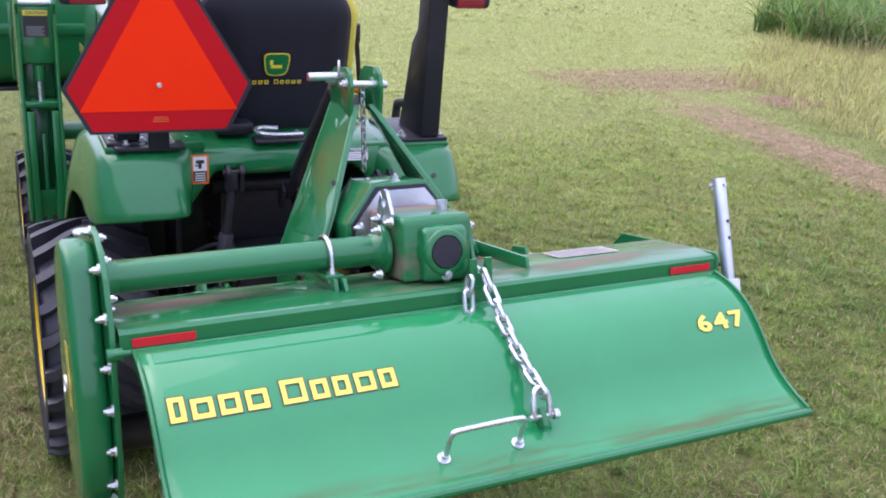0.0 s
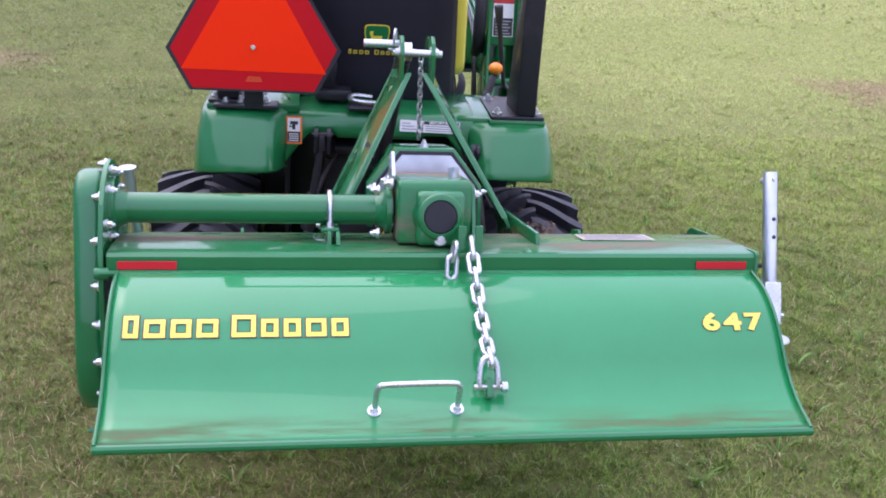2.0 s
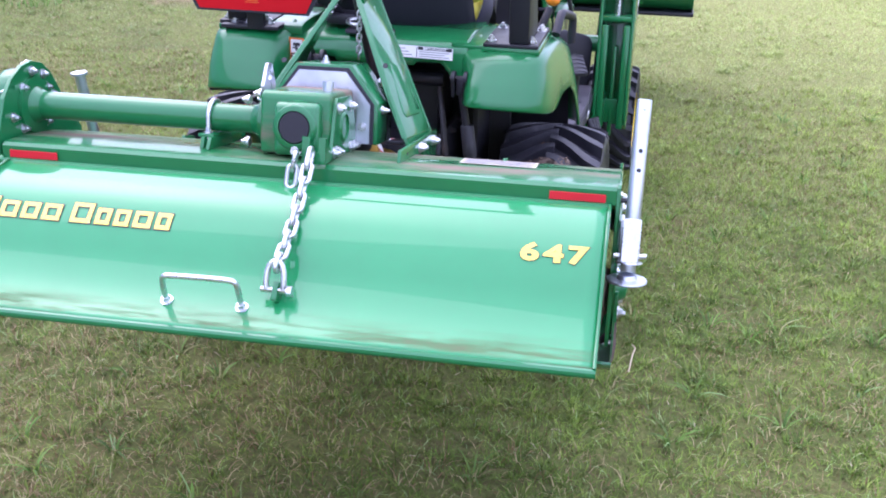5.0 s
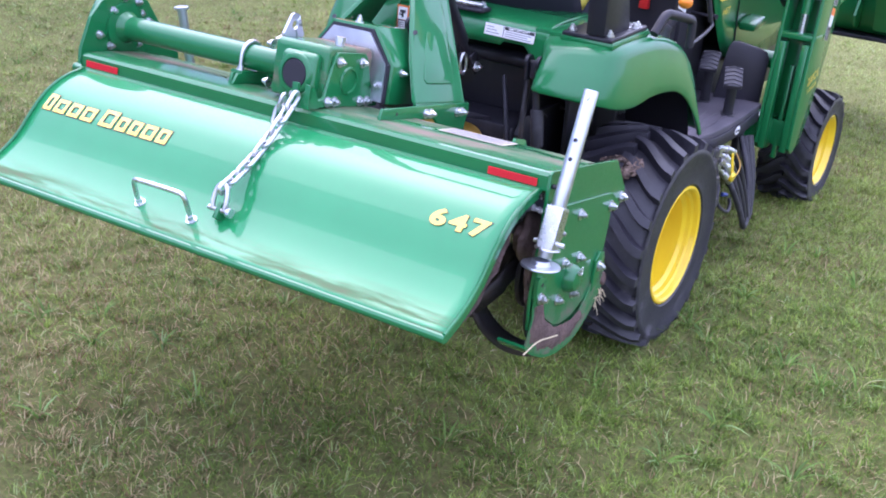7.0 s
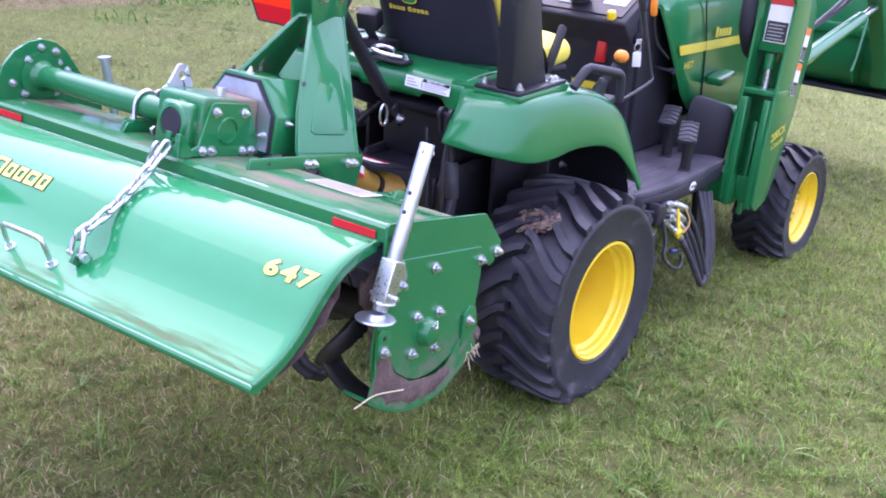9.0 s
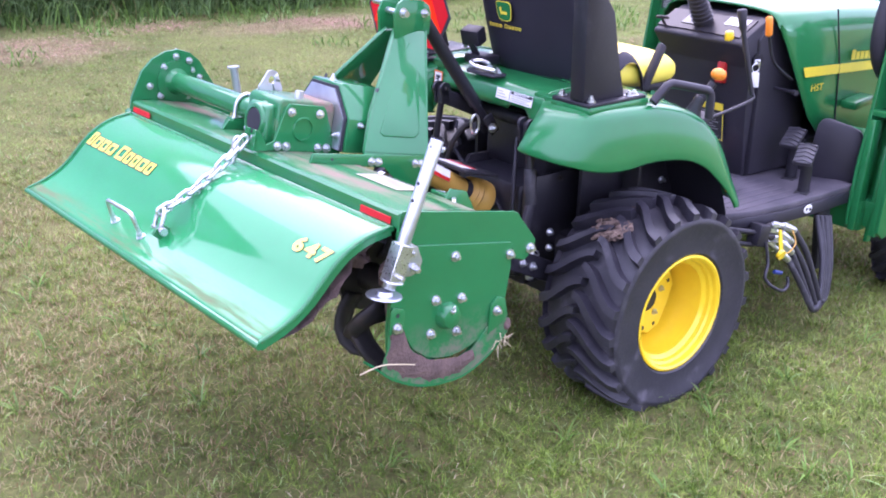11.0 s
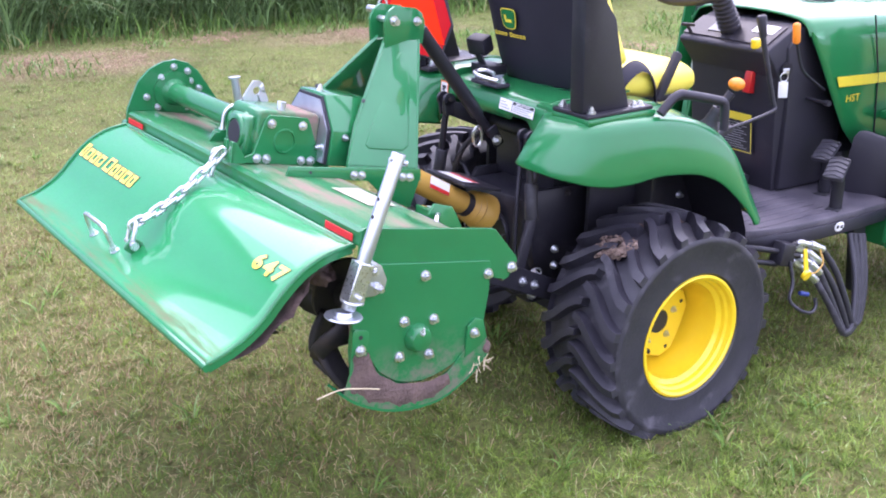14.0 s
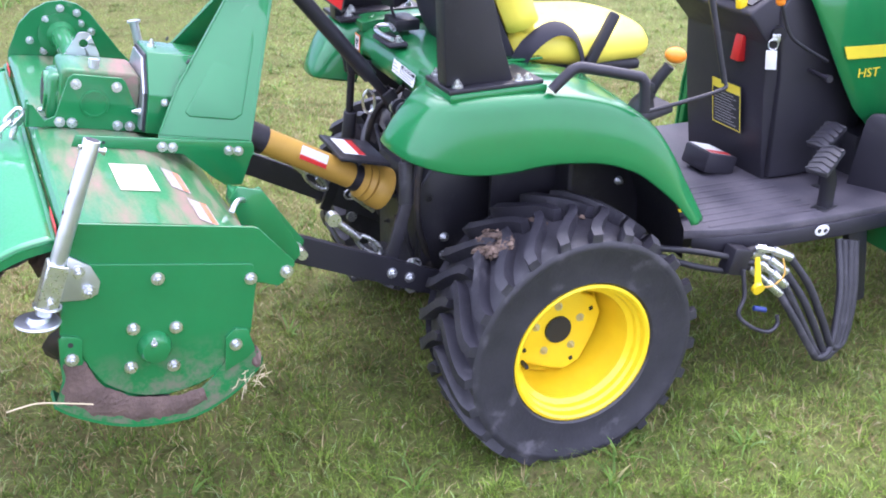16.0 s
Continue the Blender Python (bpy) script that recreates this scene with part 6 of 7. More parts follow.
for s in (1, -1):
    X = lambda x: CX + 0.02 + s * (x - CX)
    # lower link with its bolts
    link = part("lower_link", slab([(X(1.285), 2.150, 0.628), (X(1.285), 2.150, 0.552), (X(1.215), 2.640, 0.318), (X(1.215), 2.640, 0.390)], (s, 0.14, 0), 0.018, 0.003), black_steel, tractor, "black flat lower hitch link", smooth=20)
    for f in (0.10, 0.60, 0.70):
        p = Vector((X(1.304), 2.15, 0.590)).lerp(Vector((X(1.234), 2.64, 0.354)), f)
        bolt(link, p, (s, 0.14, 0), 0.011)
    # lift arm, lift rod with its sleeve and flattened end; the left one is set shorter
    up, sh = (0.0, 0.0) if s > 0 else (0.035, 0.060)
    X = lambda x: CX + 0.02 + s * (x - CX) + sh
    part("lift_arm", slab([(X(1.150), 2.66, 0.83), (X(1.150), 2.64, 0.77), (X(1.180), 2.49, 0.800 + up), (X(1.180), 2.49, 0.845 + up)], (s, 0, 0), 0.02, 0.004), black_steel, tractor, "black cast lift arm")
    lr = part("lift_rod", rod((X(1.190), 2.505, 0.825 + up), (X(1.223), 2.497, 0.620), 0.0105, seg=12), black_steel, tractor, "black lift rod with sleeve", smooth=40)
    part("rod_sleeve", rod((X(1.209), 2.503, 0.715), (X(1.225), 2.496, 0.612), 0.019, seg=16, bevel=0.003), rubber, lr, smooth=40)
    part("rod_end", slab([(X(1.220), 2.512, 0.620), (X(1.220), 2.484, 0.625), (X(1.226), 2.455, 0.545), (X(1.236), 2.412, 0.420), (X(1.236), 2.440, 0.405), (X(1.226), 2.488, 0.535)], (s, 0, 0), 0.014, 0.003), black_steel, lr, smooth=30)
    for d in (-0.017, 0.017):
        part("fork_cheek", rod((X(1.188) + d - 0.005, 2.50, 0.843 + up), (X(1.188) + d + 0.005, 2.50, 0.843 + up), 0.021, seg=18, bm=box((X(1.188) + d, 2.50, 0.820 + up), (0.010, 0.030, 0.05), (8, 0, 0), 0.003)), black_steel, lr)
    part("fork_pin", rod((X(1.188) - 0.028, 2.50, 0.845 + up), (X(1.188) + 0.028, 2.50, 0.845 + up), 0.006, seg=10), dark_steel, lr)
    # sway link: galvanised eye, body and long oval fork
    tb = part("sway_link", rod((X(1.232), 2.315, 0.594), (X(1.226), 2.372, 0.540), 0.010, seg=12), zinc, tractor, "galvanised sway link with a long oval fork", smooth=40)
    part("link_eye", rod((X(1.220), 2.306, 0.603), (X(1.246), 2.306, 0.603), 0.017, seg=16), zinc, tb, smooth=40)
    loop = []
    for k in range(22):
        q = 2 * math.pi * k / 22
        a, c = 0.042 * math.cos(q), 0.015 * math.sin(q)
        loop.append((X(1.222), 2.398 + a * 0.745 + c * 0.667, 0.515 - a * 0.667 + c * 0.745))
    part("link_fork", sweep(loop, 0.0058, 8, True), zinc, tb, smooth=60)
    part("link_pin", rod((X(1.222), 2.400, 0.522), (X(1.222), 2.418, 0.497), 0.004, seg=8), zinc, tb)
    pc = part("pin_clip", rod((X(1.235), 2.505, 0.456), (X(1.228), 2.573, 0.396), 0.0085, seg=12), zinc, tractor, "galvanised pin with a spring clip", smooth=40)
    part("clip_ring", sweep([(X(1.242), 2.508 + 0.020 * math.cos(q), 0.452 + 0.016 * math.sin(q)) for q in [2 * math.pi * k / 18 for k in range(18)]], 0.0026, 6, True), zinc, pc)
    for yy, zz in ((2.606, 0.497), (2.607, 0.446)):
        bolt(tractor, (X(1.205), yy, zz), (s, -0.1, 0), 0.010)
    bolt(tractor, (X(1.232), 2.505, 0.384), (s, 0, 0), 0.012)
# top link
T0, T1 = Vector((0.992, 2.262, 1.150)), Vector((0.962, 2.560, 0.790))
b = rod(T0.lerp(T1, 0.06), T0.lerp(T1, 0.80), 0.020, seg=18)
rod(T0, T0.lerp(T1, 0.14), 0.012, seg=12, bm=b)
rod(T0.lerp(T1, 0.78), T1, 0.013, seg=12, bm=b)
tl = part("top_link", b, black_steel, tractor, "black top link with worn end", smooth=40)
part("top_link_eye", rod(T0 + Vector((-0.018, 0, 0)), T0 + Vector((0.018, 0, 0)), 0.022, seg=16), zinc, tl)
part("top_link_fork", box(T1 + Vector((0.018, 0, 0)), (0.010, 0.036, 0.070), (30, 0, 0), 0.006, bm=box(T1 - Vector((0.018, 0, 0)), (0.010, 0.036, 0.070), (30, 0, 0), 0.006)), black_steel, tl, "black fork")
bolt(tl, T1 + Vector((0.026, 0.0, -0.01)), (1, 0, 0), 0.012)
part("latch", sweep([(0.985, 2.49 + 0.016 * math.cos(q), 0.80 + 0.03 * math.sin(q)) for q in [2 * math.pi * k / 18 for k in range(18)]], 0.004, 6, True), zinc, tractor)

# floor, steps, pedals
fl = slab([(0.62, 3.20, 0.467), (1.400, 3.20, 0.467), (1.436, 3.32, 0.467), (1.455, 3.46, 0.467), (1.460, 3.70, 0.467), (1.452, 3.93, 0.467), (0.60, 3.93, 0.467)], (0, 0, 1), 0.026, 0.006)
floor_part = part("floor_deck", fl, floor_mat, tractor, "scuffed black floor deck with ribs", smooth=40)
part("floor_edge", slab([(1.400, 3.24, 0.425), (1.442, 3.32, 0.425), (1.462, 3.46, 0.425), (1.467, 3.70, 0.425), (1.458, 3.90, 0.425), (1.42, 3.90, 0.425)], (0, 0, 1), 0.048, 0.008), black_plastic, floor_part, smooth=40)
for i in range(8):
    part("floor_rib", box((1.15 + 0.037 * i, 3.47, 0.4935), (0.012, 0.36, 0.003), (0, 0, 0), 0.001), floor_mat, floor_part)
b = slab([(1.310, 3.873, 0.485), (1.470, 3.955, 0.485), (1.474, 3.962, 0.655), (1.462, 3.958, 0.680), (1.440, 3.945, 0.692), (1.365, 3.902, 0.715), (1.345, 3.888, 0.712), (1.335, 3.880, 0.690)], (-0.25, 1, 0), 0.022, 0.006)
b.transform(Matrix.Translation((-0.034, -0.008, 0.0)))
part("foot_rest", b, black_plastic, floor_part, "black upright foot rest", smooth=40)
b = lathe([(0, 0.002), (0.0125, 0.002), (0.014, 0)], (0, 0, 0), (0, 0, 1), 24)
bm_at = frame_of((1.4675, 3.622, 0.456), (0, 1, -0.12), (0.12, 0.12, 1))
b.transform(bm_at @ Matrix.Diagonal((1.75, 1.25, 1, 1)))
bd = part("oval_badge", b, white_label, floor_part, "small white oval badge with two dots")
for dx in (-0.011, 0.010):
    b = lathe([(0, 0.0012), (0.0060, 0.0012), (0.0064, 0)], (dx, 0, 0.002), (0, 0, 1), 12)
    b.transform(bm_at)
    part("badge_dot", b, black_ink, bd)
for x, y, z, r in ((1.411, 3.645, 0.635, 22), (1.278, 3.763, 0.650, 14)):
    pm = pose(x, y, z, 30, 0, r)
    pd = part("pedal", box((0, 0, 0), (0.066, 0.102, 0.018), (0, 0, 0), 0.006), rubber, tractor, "black ribbed pedal", smooth=30)
    pd.data.transform(pm)
    for k in range(5):
        rb = part("pedal_rib", sweep([(-0.032, -0.048 + 0.021 * k, 0.0095), (0, -0.036 + 0.021 * k, 0.0095), (0.032, -0.048 + 0.021 * k, 0.0095)], 0.0032, 6), rubber, pd)
        rb.data.transform(pm)
    part("pedal_arm", sweep([(x, y + 0.006, z - 0.008), (x - 0.006, y + 0.030, z - 0.060), (x - 0.008, y + 0.034, 0.485)], 0.021, 8, flat=0.6), black_steel, pd, smooth=50)
    part("pedal_slot", box((x - 0.008, y + 0.030, 0.4935), (0.046, 0.070, 0.003), (0, 0, r), 0.001), black_ink, floor_part)
hl = part("height_lever", rod((1.313, 3.26, 0.50), (1.308, 3.255, 0.53), 0.032, seg=20, bm=rod((1.308, 3.255, 0.53), (1.308, 3.25, 0.56), 0.015, seg=14)), black_plastic, floor_part, "small black and yellow floor knob")
part("knob_ring", rod((1.312, 3.258, 0.515), (1.311, 3.257, 0.523), 0.034, seg=20), yellow, hl)

# console beside the fender: grab handle and lever with an orange knob
q = smooth_line([(1.427, 2.785, 0.920), (1.432, 2.825, 0.958), (1.434, 2.845, 0.968), (1.438, 2.870, 0.966), (1.447, 2.995, 0.938), (1.449, 3.012, 0.930), (1.450, 3.020, 0.912), (1.448, 3.026, 0.850)], 3)
part("grab_handle", sweep(q, 0.0135, 8), black_plastic, tractor, "black plastic grab handle", smooth=60)
lv = part("range_lever", sweep(smooth_line([(1.319, 3.10, 0.80), (1.343, 3.12, 0.88), (1.362, 3.145, 0.930)], 4), 0.014, 8, flat=0.8), black_plastic, tractor, "black lever with an orange knob", smooth=60)
b = bmesh.new()
bmesh.ops.create_uvsphere(b, u_segments=20, v_segments=12, radius=1)
b.transform(pose(1.369, 3.155, 0.956, -12, 0, 10) @ Matrix.Diagonal((0.023, 0.030, 0.020, 1)))
part("lever_knob", b, orange_plastic, lv, "orange knob", smooth=180)
part("lever_boot", lathe([(0.0, 0.075), (0.013, 0.075), (0.017, 0.060), (0.015, 0.054), (0.022, 0.040), (0.020, 0.034), (0.030, 0.016), (0.034, 0.0), (0.0, 0.0)], (1.322, 3.100, 0.815), (0.25, 0.2, 1), 20), rubber, lv, "ribbed black rubber boot", smooth=50)
part("lever_panel", box((1.318, 3.10, 0.800), (0.085, 0.15, 0.026), (14, 0, 0), 0.008), black_plastic, tractor)
bl = part("brake_lever", rod((1.455, 3.281, 0.895), (1.418, 3.238, 1.105), 0.0075, 0.0085, 12, bm=sweep(smooth_line([(1.476, 3.050, 0.852), (1.474, 3.16, 0.866), (1.464, 3.272, 0.882), (1.456, 3.282, 0.898)], 4), 0.0055, 8)), black_steel, tractor, "black upright lever on a bent rod", smooth=60)
part("lever_grip", rod((1.420, 3.240, 1.095), (1.411, 3.231, 1.160), 0.011, 0.016, 16, bevel=0.006), black_plastic, bl, smooth=60)

bl.location = (-0.036, -0.009, -0.006)

# dashboard pedestal
b = prism([(3.600, 0.49), (3.580, 0.62), (3.560, 0.76), (3.550, 0.90), (3.505, 0.950), (3.474, 0.984), (3.477, 0.996), (3.62, 1.072), (3.90, 1.085), (3.95, 0.49)], 0.765, 1.160)
for v in b.verts:
    f = max(0.0, min(1.0, (0.95 - v.co.z) / 0.4))
    v.co.x = 0.955 + (v.co.x - 0.955) * (1 - 0.06 * f)
bevelled(b, 0.009, 2, 20)
dash = part("dashboard", b, black_plastic, tractor, "black dashboard pedestal with controls", smooth=40)
m = frame_of((CX, 3.482, 0.9995), (1, 0, 0), (0, 0.883, 0.469))
part("instrument_panel", rect_on(m, -0.19, 0.015, 0.18, 0.125, 0.004), black_steel, dash)
part("gauge", rect_on(m, -0.10, 0.045, -0.02, 0.11, 0.003, 0.004), grey_ink, dash)
part("notice_plate", rect_on(m, 0.07, 0.075, 0.16, 0.120, 0.002, 0.004), white_label, dash)
part("dash_lever", rod((0.800, 3.50, 1.005), (0.790, 3.485, 1.035), 0.006, seg=8, bm=box((0.795, 3.482, 1.038), (0.05, 0.012, 0.012), (0, 0, 30), 0.004)), black_plastic, dash)
part("yellow_knob", rod((1.098, 3.490, 0.998), (1.099, 3.483, 1.028), 0.018, 0.015, 18, bevel=0.004), yellow, dash, "yellow push knob")
part("red_switch", box((1.042, 3.548, 0.868), (0.034, 0.03, 0.075), (-8, 0, 0), 0.004), red_plastic, dash, "red rocker switch")
part("dash_side", prism([(3.610, 0.50), (3.600, 0.80), (3.570, 1.00), (3.62, 1.062), (3.86, 1.075), (3.88, 0.50)], 1.13, 1.170, 0.008), black_plastic, dash, smooth=40)
ig = part("ignition", rod((1.17, 3.600, 0.938), (1.212, 3.578, 0.936), 0.020, seg=20, bm=rod((1.17, 3.600, 0.938), (1.200, 3.584, 0.937), 0.026, seg=20)), black_steel, dash, smooth=40)
ky = part("key_ring", sweep([(1.222 + 0.006 * math.cos(q), 3.556 + 0.012 * math.cos(q), 0.914 + 0.015 * math.sin(q)) for q in [2 * math.pi * k / 18 for k in range(18)]], 0.002, 6, True), zinc, dash, "key ring with a white tag")
part("key", box((1.219, 3.566, 0.932), (0.003, 0.022, 0.020), (0, 0, -28), 0.001), zinc, ky)
part("key_tag", box((1.226, 3.552, 0.872), (0.003, 0.030, 0.054), (4, 4, -48), 0.0012), white_label, ky, "white plastic key tag")
ky.location = ig.location = (-0.038, -0.011, -0.006)
part("side_knob", rod((1.15, 3.70, 0.820), (1.266, 3.684, 0.819), 0.006, seg=10, bm=rod((1.255, 3.687, 0.819), (1.272, 3.683, 0.819), 0.010, seg=14)), black_plastic, dash, smooth=40)
tr = part("throttle", sweep(smooth_line([(1.232, 3.70, 0.86), (1.240, 3.60, 0.91), (1.252, 3.535, 0.955), (1.256, 3.490, 1.04)], 4), 0.005, 8), black_steel, dash, "throttle lever with orange grip")
part("throttle_grip", box((1.257, 3.483, 1.066), (0.022, 0.024, 0.070), (10, 0, 0), 0.009), orange_plastic, tr, smooth=60)
dash.location = (0.012, 0.050, 0)
m = frame_of((0.923, 3.573, 0.610), (1, 0.0, 0), (0, -0.145, 1))
lab = part("safety_label", rect_on(m, 0, 0, 0.145, 0.15, 0.002), black_ink, dash, "black safety label with yellow heading")
bb = rect_on(m, 0.004, 0.118, 0.141, 0.146, 0.0006, 0.002)
rect_on(m, 0.004, 0.004, 0.007, 0.146, 0.0006, 0.002, bb)
rect_on(m, 0.138, 0.004, 0.141, 0.146, 0.0006, 0.002, bb)
rect_on(m, 0.004, 0.004, 0.141, 0.007, 0.0006, 0.002, bb)
text_lines(bb, yellow_decal, lab)
bb = bmesh.new()
for k in range(11):
    rect_on(m, 0.016, 0.016 + k * 0.009, 0.12 - 0.012 * ((k * 7) % 3), 0.0185 + k * 0.009, 0.0005, 0.0021, bb)
text_lines(bb, grey_ink, lab)
wb = part("lower_switch_box", box((1.03, 3.555, 0.525), (0.12, 0.11, 0.06), (-14, 0, 0), 0.006), black_plastic, tractor, "black box with a white and red label", smooth=40)
m = frame_of((0.975, 3.497, 0.5475), (1, 0, 0), (0, 0.970, -0.242))
part("warning_label", rect_on(m, 0.0, 0.016, 0.11, 0.09, 0.001, 0.024), white_label, wb)
part("label_band", rect_on(m, 0.08, 0.016, 0.11, 0.09, 0.0006, 0.025), red_plastic, wb)

# steering column and wheel
WC, WN = Vector((0.950, 3.475, 1.235)), Vector((0, -0.44, 0.90)).normalized()
b = rod((0.950, 3.590, 1.04), WC - WN * 0.055, 0.036, 0.030, 20)
col = part("steering_column", b, black_plastic, tractor, "black ribbed steering column", smooth=40)
for k in range(8):
    p = Vector((0.950, 3.590, 1.04)).lerp(WC - WN * 0.055, 0.08 + 0.1 * k)
    part("column_rib", lathe([(0.030, -0.006), (0.041 - 0.0008 * k, 0), (0.030, 0.006)], p, WN, 20), black_plastic, col, smooth=40)
u1 = Vector((1, 0, 0))
u2 = WN.cross(u1).normalized()
ring = [WC + (u1 * math.cos(q) + u2 * math.sin(q)) * 0.198 for q in [2 * math.pi * k / 48 for k in range(48)]]
sw = part("steering_wheel", sweep(ring, 0.0165, 12, True), black_plastic, tractor, "black three-spoke steering wheel", smooth=60)
for q in (math.radians(25), math.radians(155), math.radians(270)):
    e = WC + (u1 * math.cos(q) + u2 * math.sin(q)) * 0.195
    part("spoke", sweep([WC - WN * 0.035, WC.lerp(e, 0.5) - WN * 0.028, e], 0.024, 8, flat=0.35), black_plastic, sw, smooth=60)
part("wheel_hub", rod(WC - WN * 0.055, WC - WN * 0.018, 0.05, 0.042, 24, bevel=0.006), black_plastic, sw, smooth=40)

# hood
HX = 0.306
def hood():
    secs = []
    for y, wd, zt, zb in ((3.675, 0.268, 1.103, 1.04), (3.725, 0.290, 1.113, 0.94), (3.80, 0.306, 1.118, 0.80), (3.92, 0.309, 1.118, 0.62), (4.15, 0.309, 1.112, 0.58), (4.45, 0.300, 1.092, 0.56), (4.75, 0.285, 1.055, 0.56), (4.90, 0.265, 1.00, 0.56), (4.96, 0.24, 0.90, 0.58)):
        prof = [(1.0, zb), (1.0, zb + (zt - zb) * 0.45), (0.985, zt - 0.075), (0.93, zt - 0.032), (0.80, zt - 0.010), (0.45, zt), (0.0, zt + 0.003)]
        row = [(CX + wd * f, y, z) for f, z in prof] + [(CX - wd * f, y, z) for f, z in prof[-2::-1]]
        secs.append(row)
    h = part("hood", grid(secs), green_tractor, tractor, "glossy green hood with a yellow stripe", smooth=180)
    thicken(h, 0.006, 1)
    for s in (1, -1):
        X = lambda d: CX + s * (HX + d)
        part("stripe", slab([(X(0.004), 3.782, 0.902), (X(0.005), 4.60, 0.882), (X(0.005), 4.60, 0.848), (X(0.004), 3.800, 0.866)], (s, 0, 0), 0.003), yellow_decal, h, "yellow stripe")
        part("hood_seam", sweep([(X(0.004), 3.945, 1.10), (X(0.005), 4.01, 0.90), (X(0.006), 4.05, 0.62)], 0.003, 6), black_ink, h)
    m = frame_of((CX + HX + 0.006, 3.885, 0.820), (0.02, 1, 0), (0, 0, 1))
    pts, faces = letters("HST", 0.036, 1.2, 0.0004)
    part("lettering", letters_on(pts, faces, m), yellow_decal, h, "letters HST")
    m = frame_of((CX + HX + 0.008, 4.36, 0.925), (0.0, 1, -0.03), (0, 0, 1))
    pts, faces = letters("2305", 0.042, 1.15, 0.0005)
    part("lettering", letters_on(pts, faces, m), yellow_decal, h, "number 2305")
    m = frame_of((CX + HX + 0.008, 4.08, 0.905), (0, 1, -0.03), (0, 0, 1))
    bb = bmesh.new()
    for k in range(5):
        rect_on(m, k * 0.030, 0, k * 0.030 + 0.024, 0.030 if k else 0.038, 0.001, 0, bb)
    part("lettering_bars", bb, yellow_decal, h)
    part("fuel_cap", lathe([(0.075, 0), (0.073, 0.006), (0.045, 0.009), (0.042, 0.018), (0, 0.020)], (CX, 4.02, 1.118), (0, 0, 1), 28), black_plastic, h, "black round filler cap")
    part("hood_grille", box((CX, 4.965, 0.78), (0.44, 0.02, 0.36), (0, 0, 0), 0.01), black_plastic, h)
    part("side_panel_lower", box((CX, 4.42, 0.50), (0.56, 1.0, 0.24), (0, 0, 0), 0.02), black_steel, tractor)


hood()
part("front_axle", rod((0.40, 4.46, 0.215), (1.50, 4.46, 0.215), 0.05, seg=18, bm=box((CX, 4.46, 0.33), (0.30, 0.24, 0.2), (0, 0, 0), 0.03)), black_steel, tractor)

# hydraulic couplers and hoses under the floor edge
block = part("coupler_block", box((1.475, 3.335, 0.420), (0.050, 0.060, 0.075), (-15, 0, 0), 0.008), black_steel, tractor, "coupler block with steel fittings", smooth=40)
for dy, dz in ((0.0, 0.012), (0.01, -0.03)):
    part("steel_pipe", sweep(smooth_line([(1.42, 3.12, 0.46 + dz * 0.5), (1.45, 3.22, 0.440 + dz), (1.475, 3.31, 0.42 + dz)], 4), 0.009, 8), black_steel, block, smooth=60)
RUNS = [[(1.480, 3.390, 0.445), (1.495, 3.440, 0.438), (1.510, 3.490, 0.415), (1.530, 3.550, 0.330), (1.548, 3.605, 0.215), (1.556, 3.645, 0.135), (1.550, 3.690, 0.150), (1.530, 3.715, 0.270), (1.490, 3.725, 0.42)],
        [(1.475, 3.385, 0.430), (1.495, 3.430, 0.415), (1.512, 3.480, 0.375), (1.535, 3.535, 0.290), (1.552, 3.585, 0.190), (1.556, 3.625, 0.120), (1.552, 3.672, 0.140), (1.530, 3.700, 0.260), (1.485, 3.715, 0.42)],
        [(1.490, 3.400, 0.405), (1.508, 3.435, 0.380), (1.522, 3.475, 0.340), (1.542, 3.525, 0.245), (1.558, 3.575, 0.150), (1.560, 3.610, 0.108), (1.552, 3.655, 0.130), (1.525, 3.690, 0.260), (1.475, 3.700, 0.42)],
        [(1.480, 3.380, 0.392), (1.502, 3.425, 0.355), (1.520, 3.465, 0.315), (1.545, 3.510, 0.235), (1.565, 3.560, 0.150), (1.566, 3.590, 0.118), (1.556, 3.640, 0.140), (1.520, 3.675, 0.280), (1.465, 3.690, 0.42)]]
for run in RUNS:
    p0, p1, p2 = (Vector(v) for v in run[:3])
    cpl = part("hose_coupler", rod(p0, p1, 0.0085, seg=12, bm=rod(p0.lerp(p1, 0.1), p0.lerp(p1, 0.55), 0.0125, seg=6)), zinc, tractor, "zinc hydraulic coupler", smooth=40)
    part("crimp_sleeve", rod(p1, p2, 0.0125, seg=16, bevel=0.002), zinc, cpl, smooth=40)
    part("fitting", rod(Vector((1.475, 3.345, p0.z * 0.5 + 0.21)), p0, 0.0095, seg=10), dark_steel, cpl, smooth=40)
    q = smooth_line([tuple(p2.lerp(p1, 0.05))] + run[3:], 6)
    part("hydraulic_hose", sweep(q, 0.0108, 10), rubber, tractor, "black hydraulic hose loop", smooth=60)
b = slab([(1.545, 3.338, 0.455), (1.545, 3.352, 0.455), (1.556, 3.360, 0.385), (1.556, 3.340, 0.385)], (1, 0, 0.1), 0.004)
rod((1.554, 3.350, 0.374), (1.566, 3.350, 0.370), 0.017, seg=18, bm=b)
cp = part("dust_cap", b, yellow, tractor, "yellow dust cap on its strap", smooth=40)
part("cap_cord", sweep(smooth_line([(1.560, 3.365, 0.372), (1.56, 3.40, 0.372), (1.555, 3.435, 0.395), (1.53, 3.445, 0.43)], 4), 0.0025, 6), pto_plastic, cp, smooth=60)
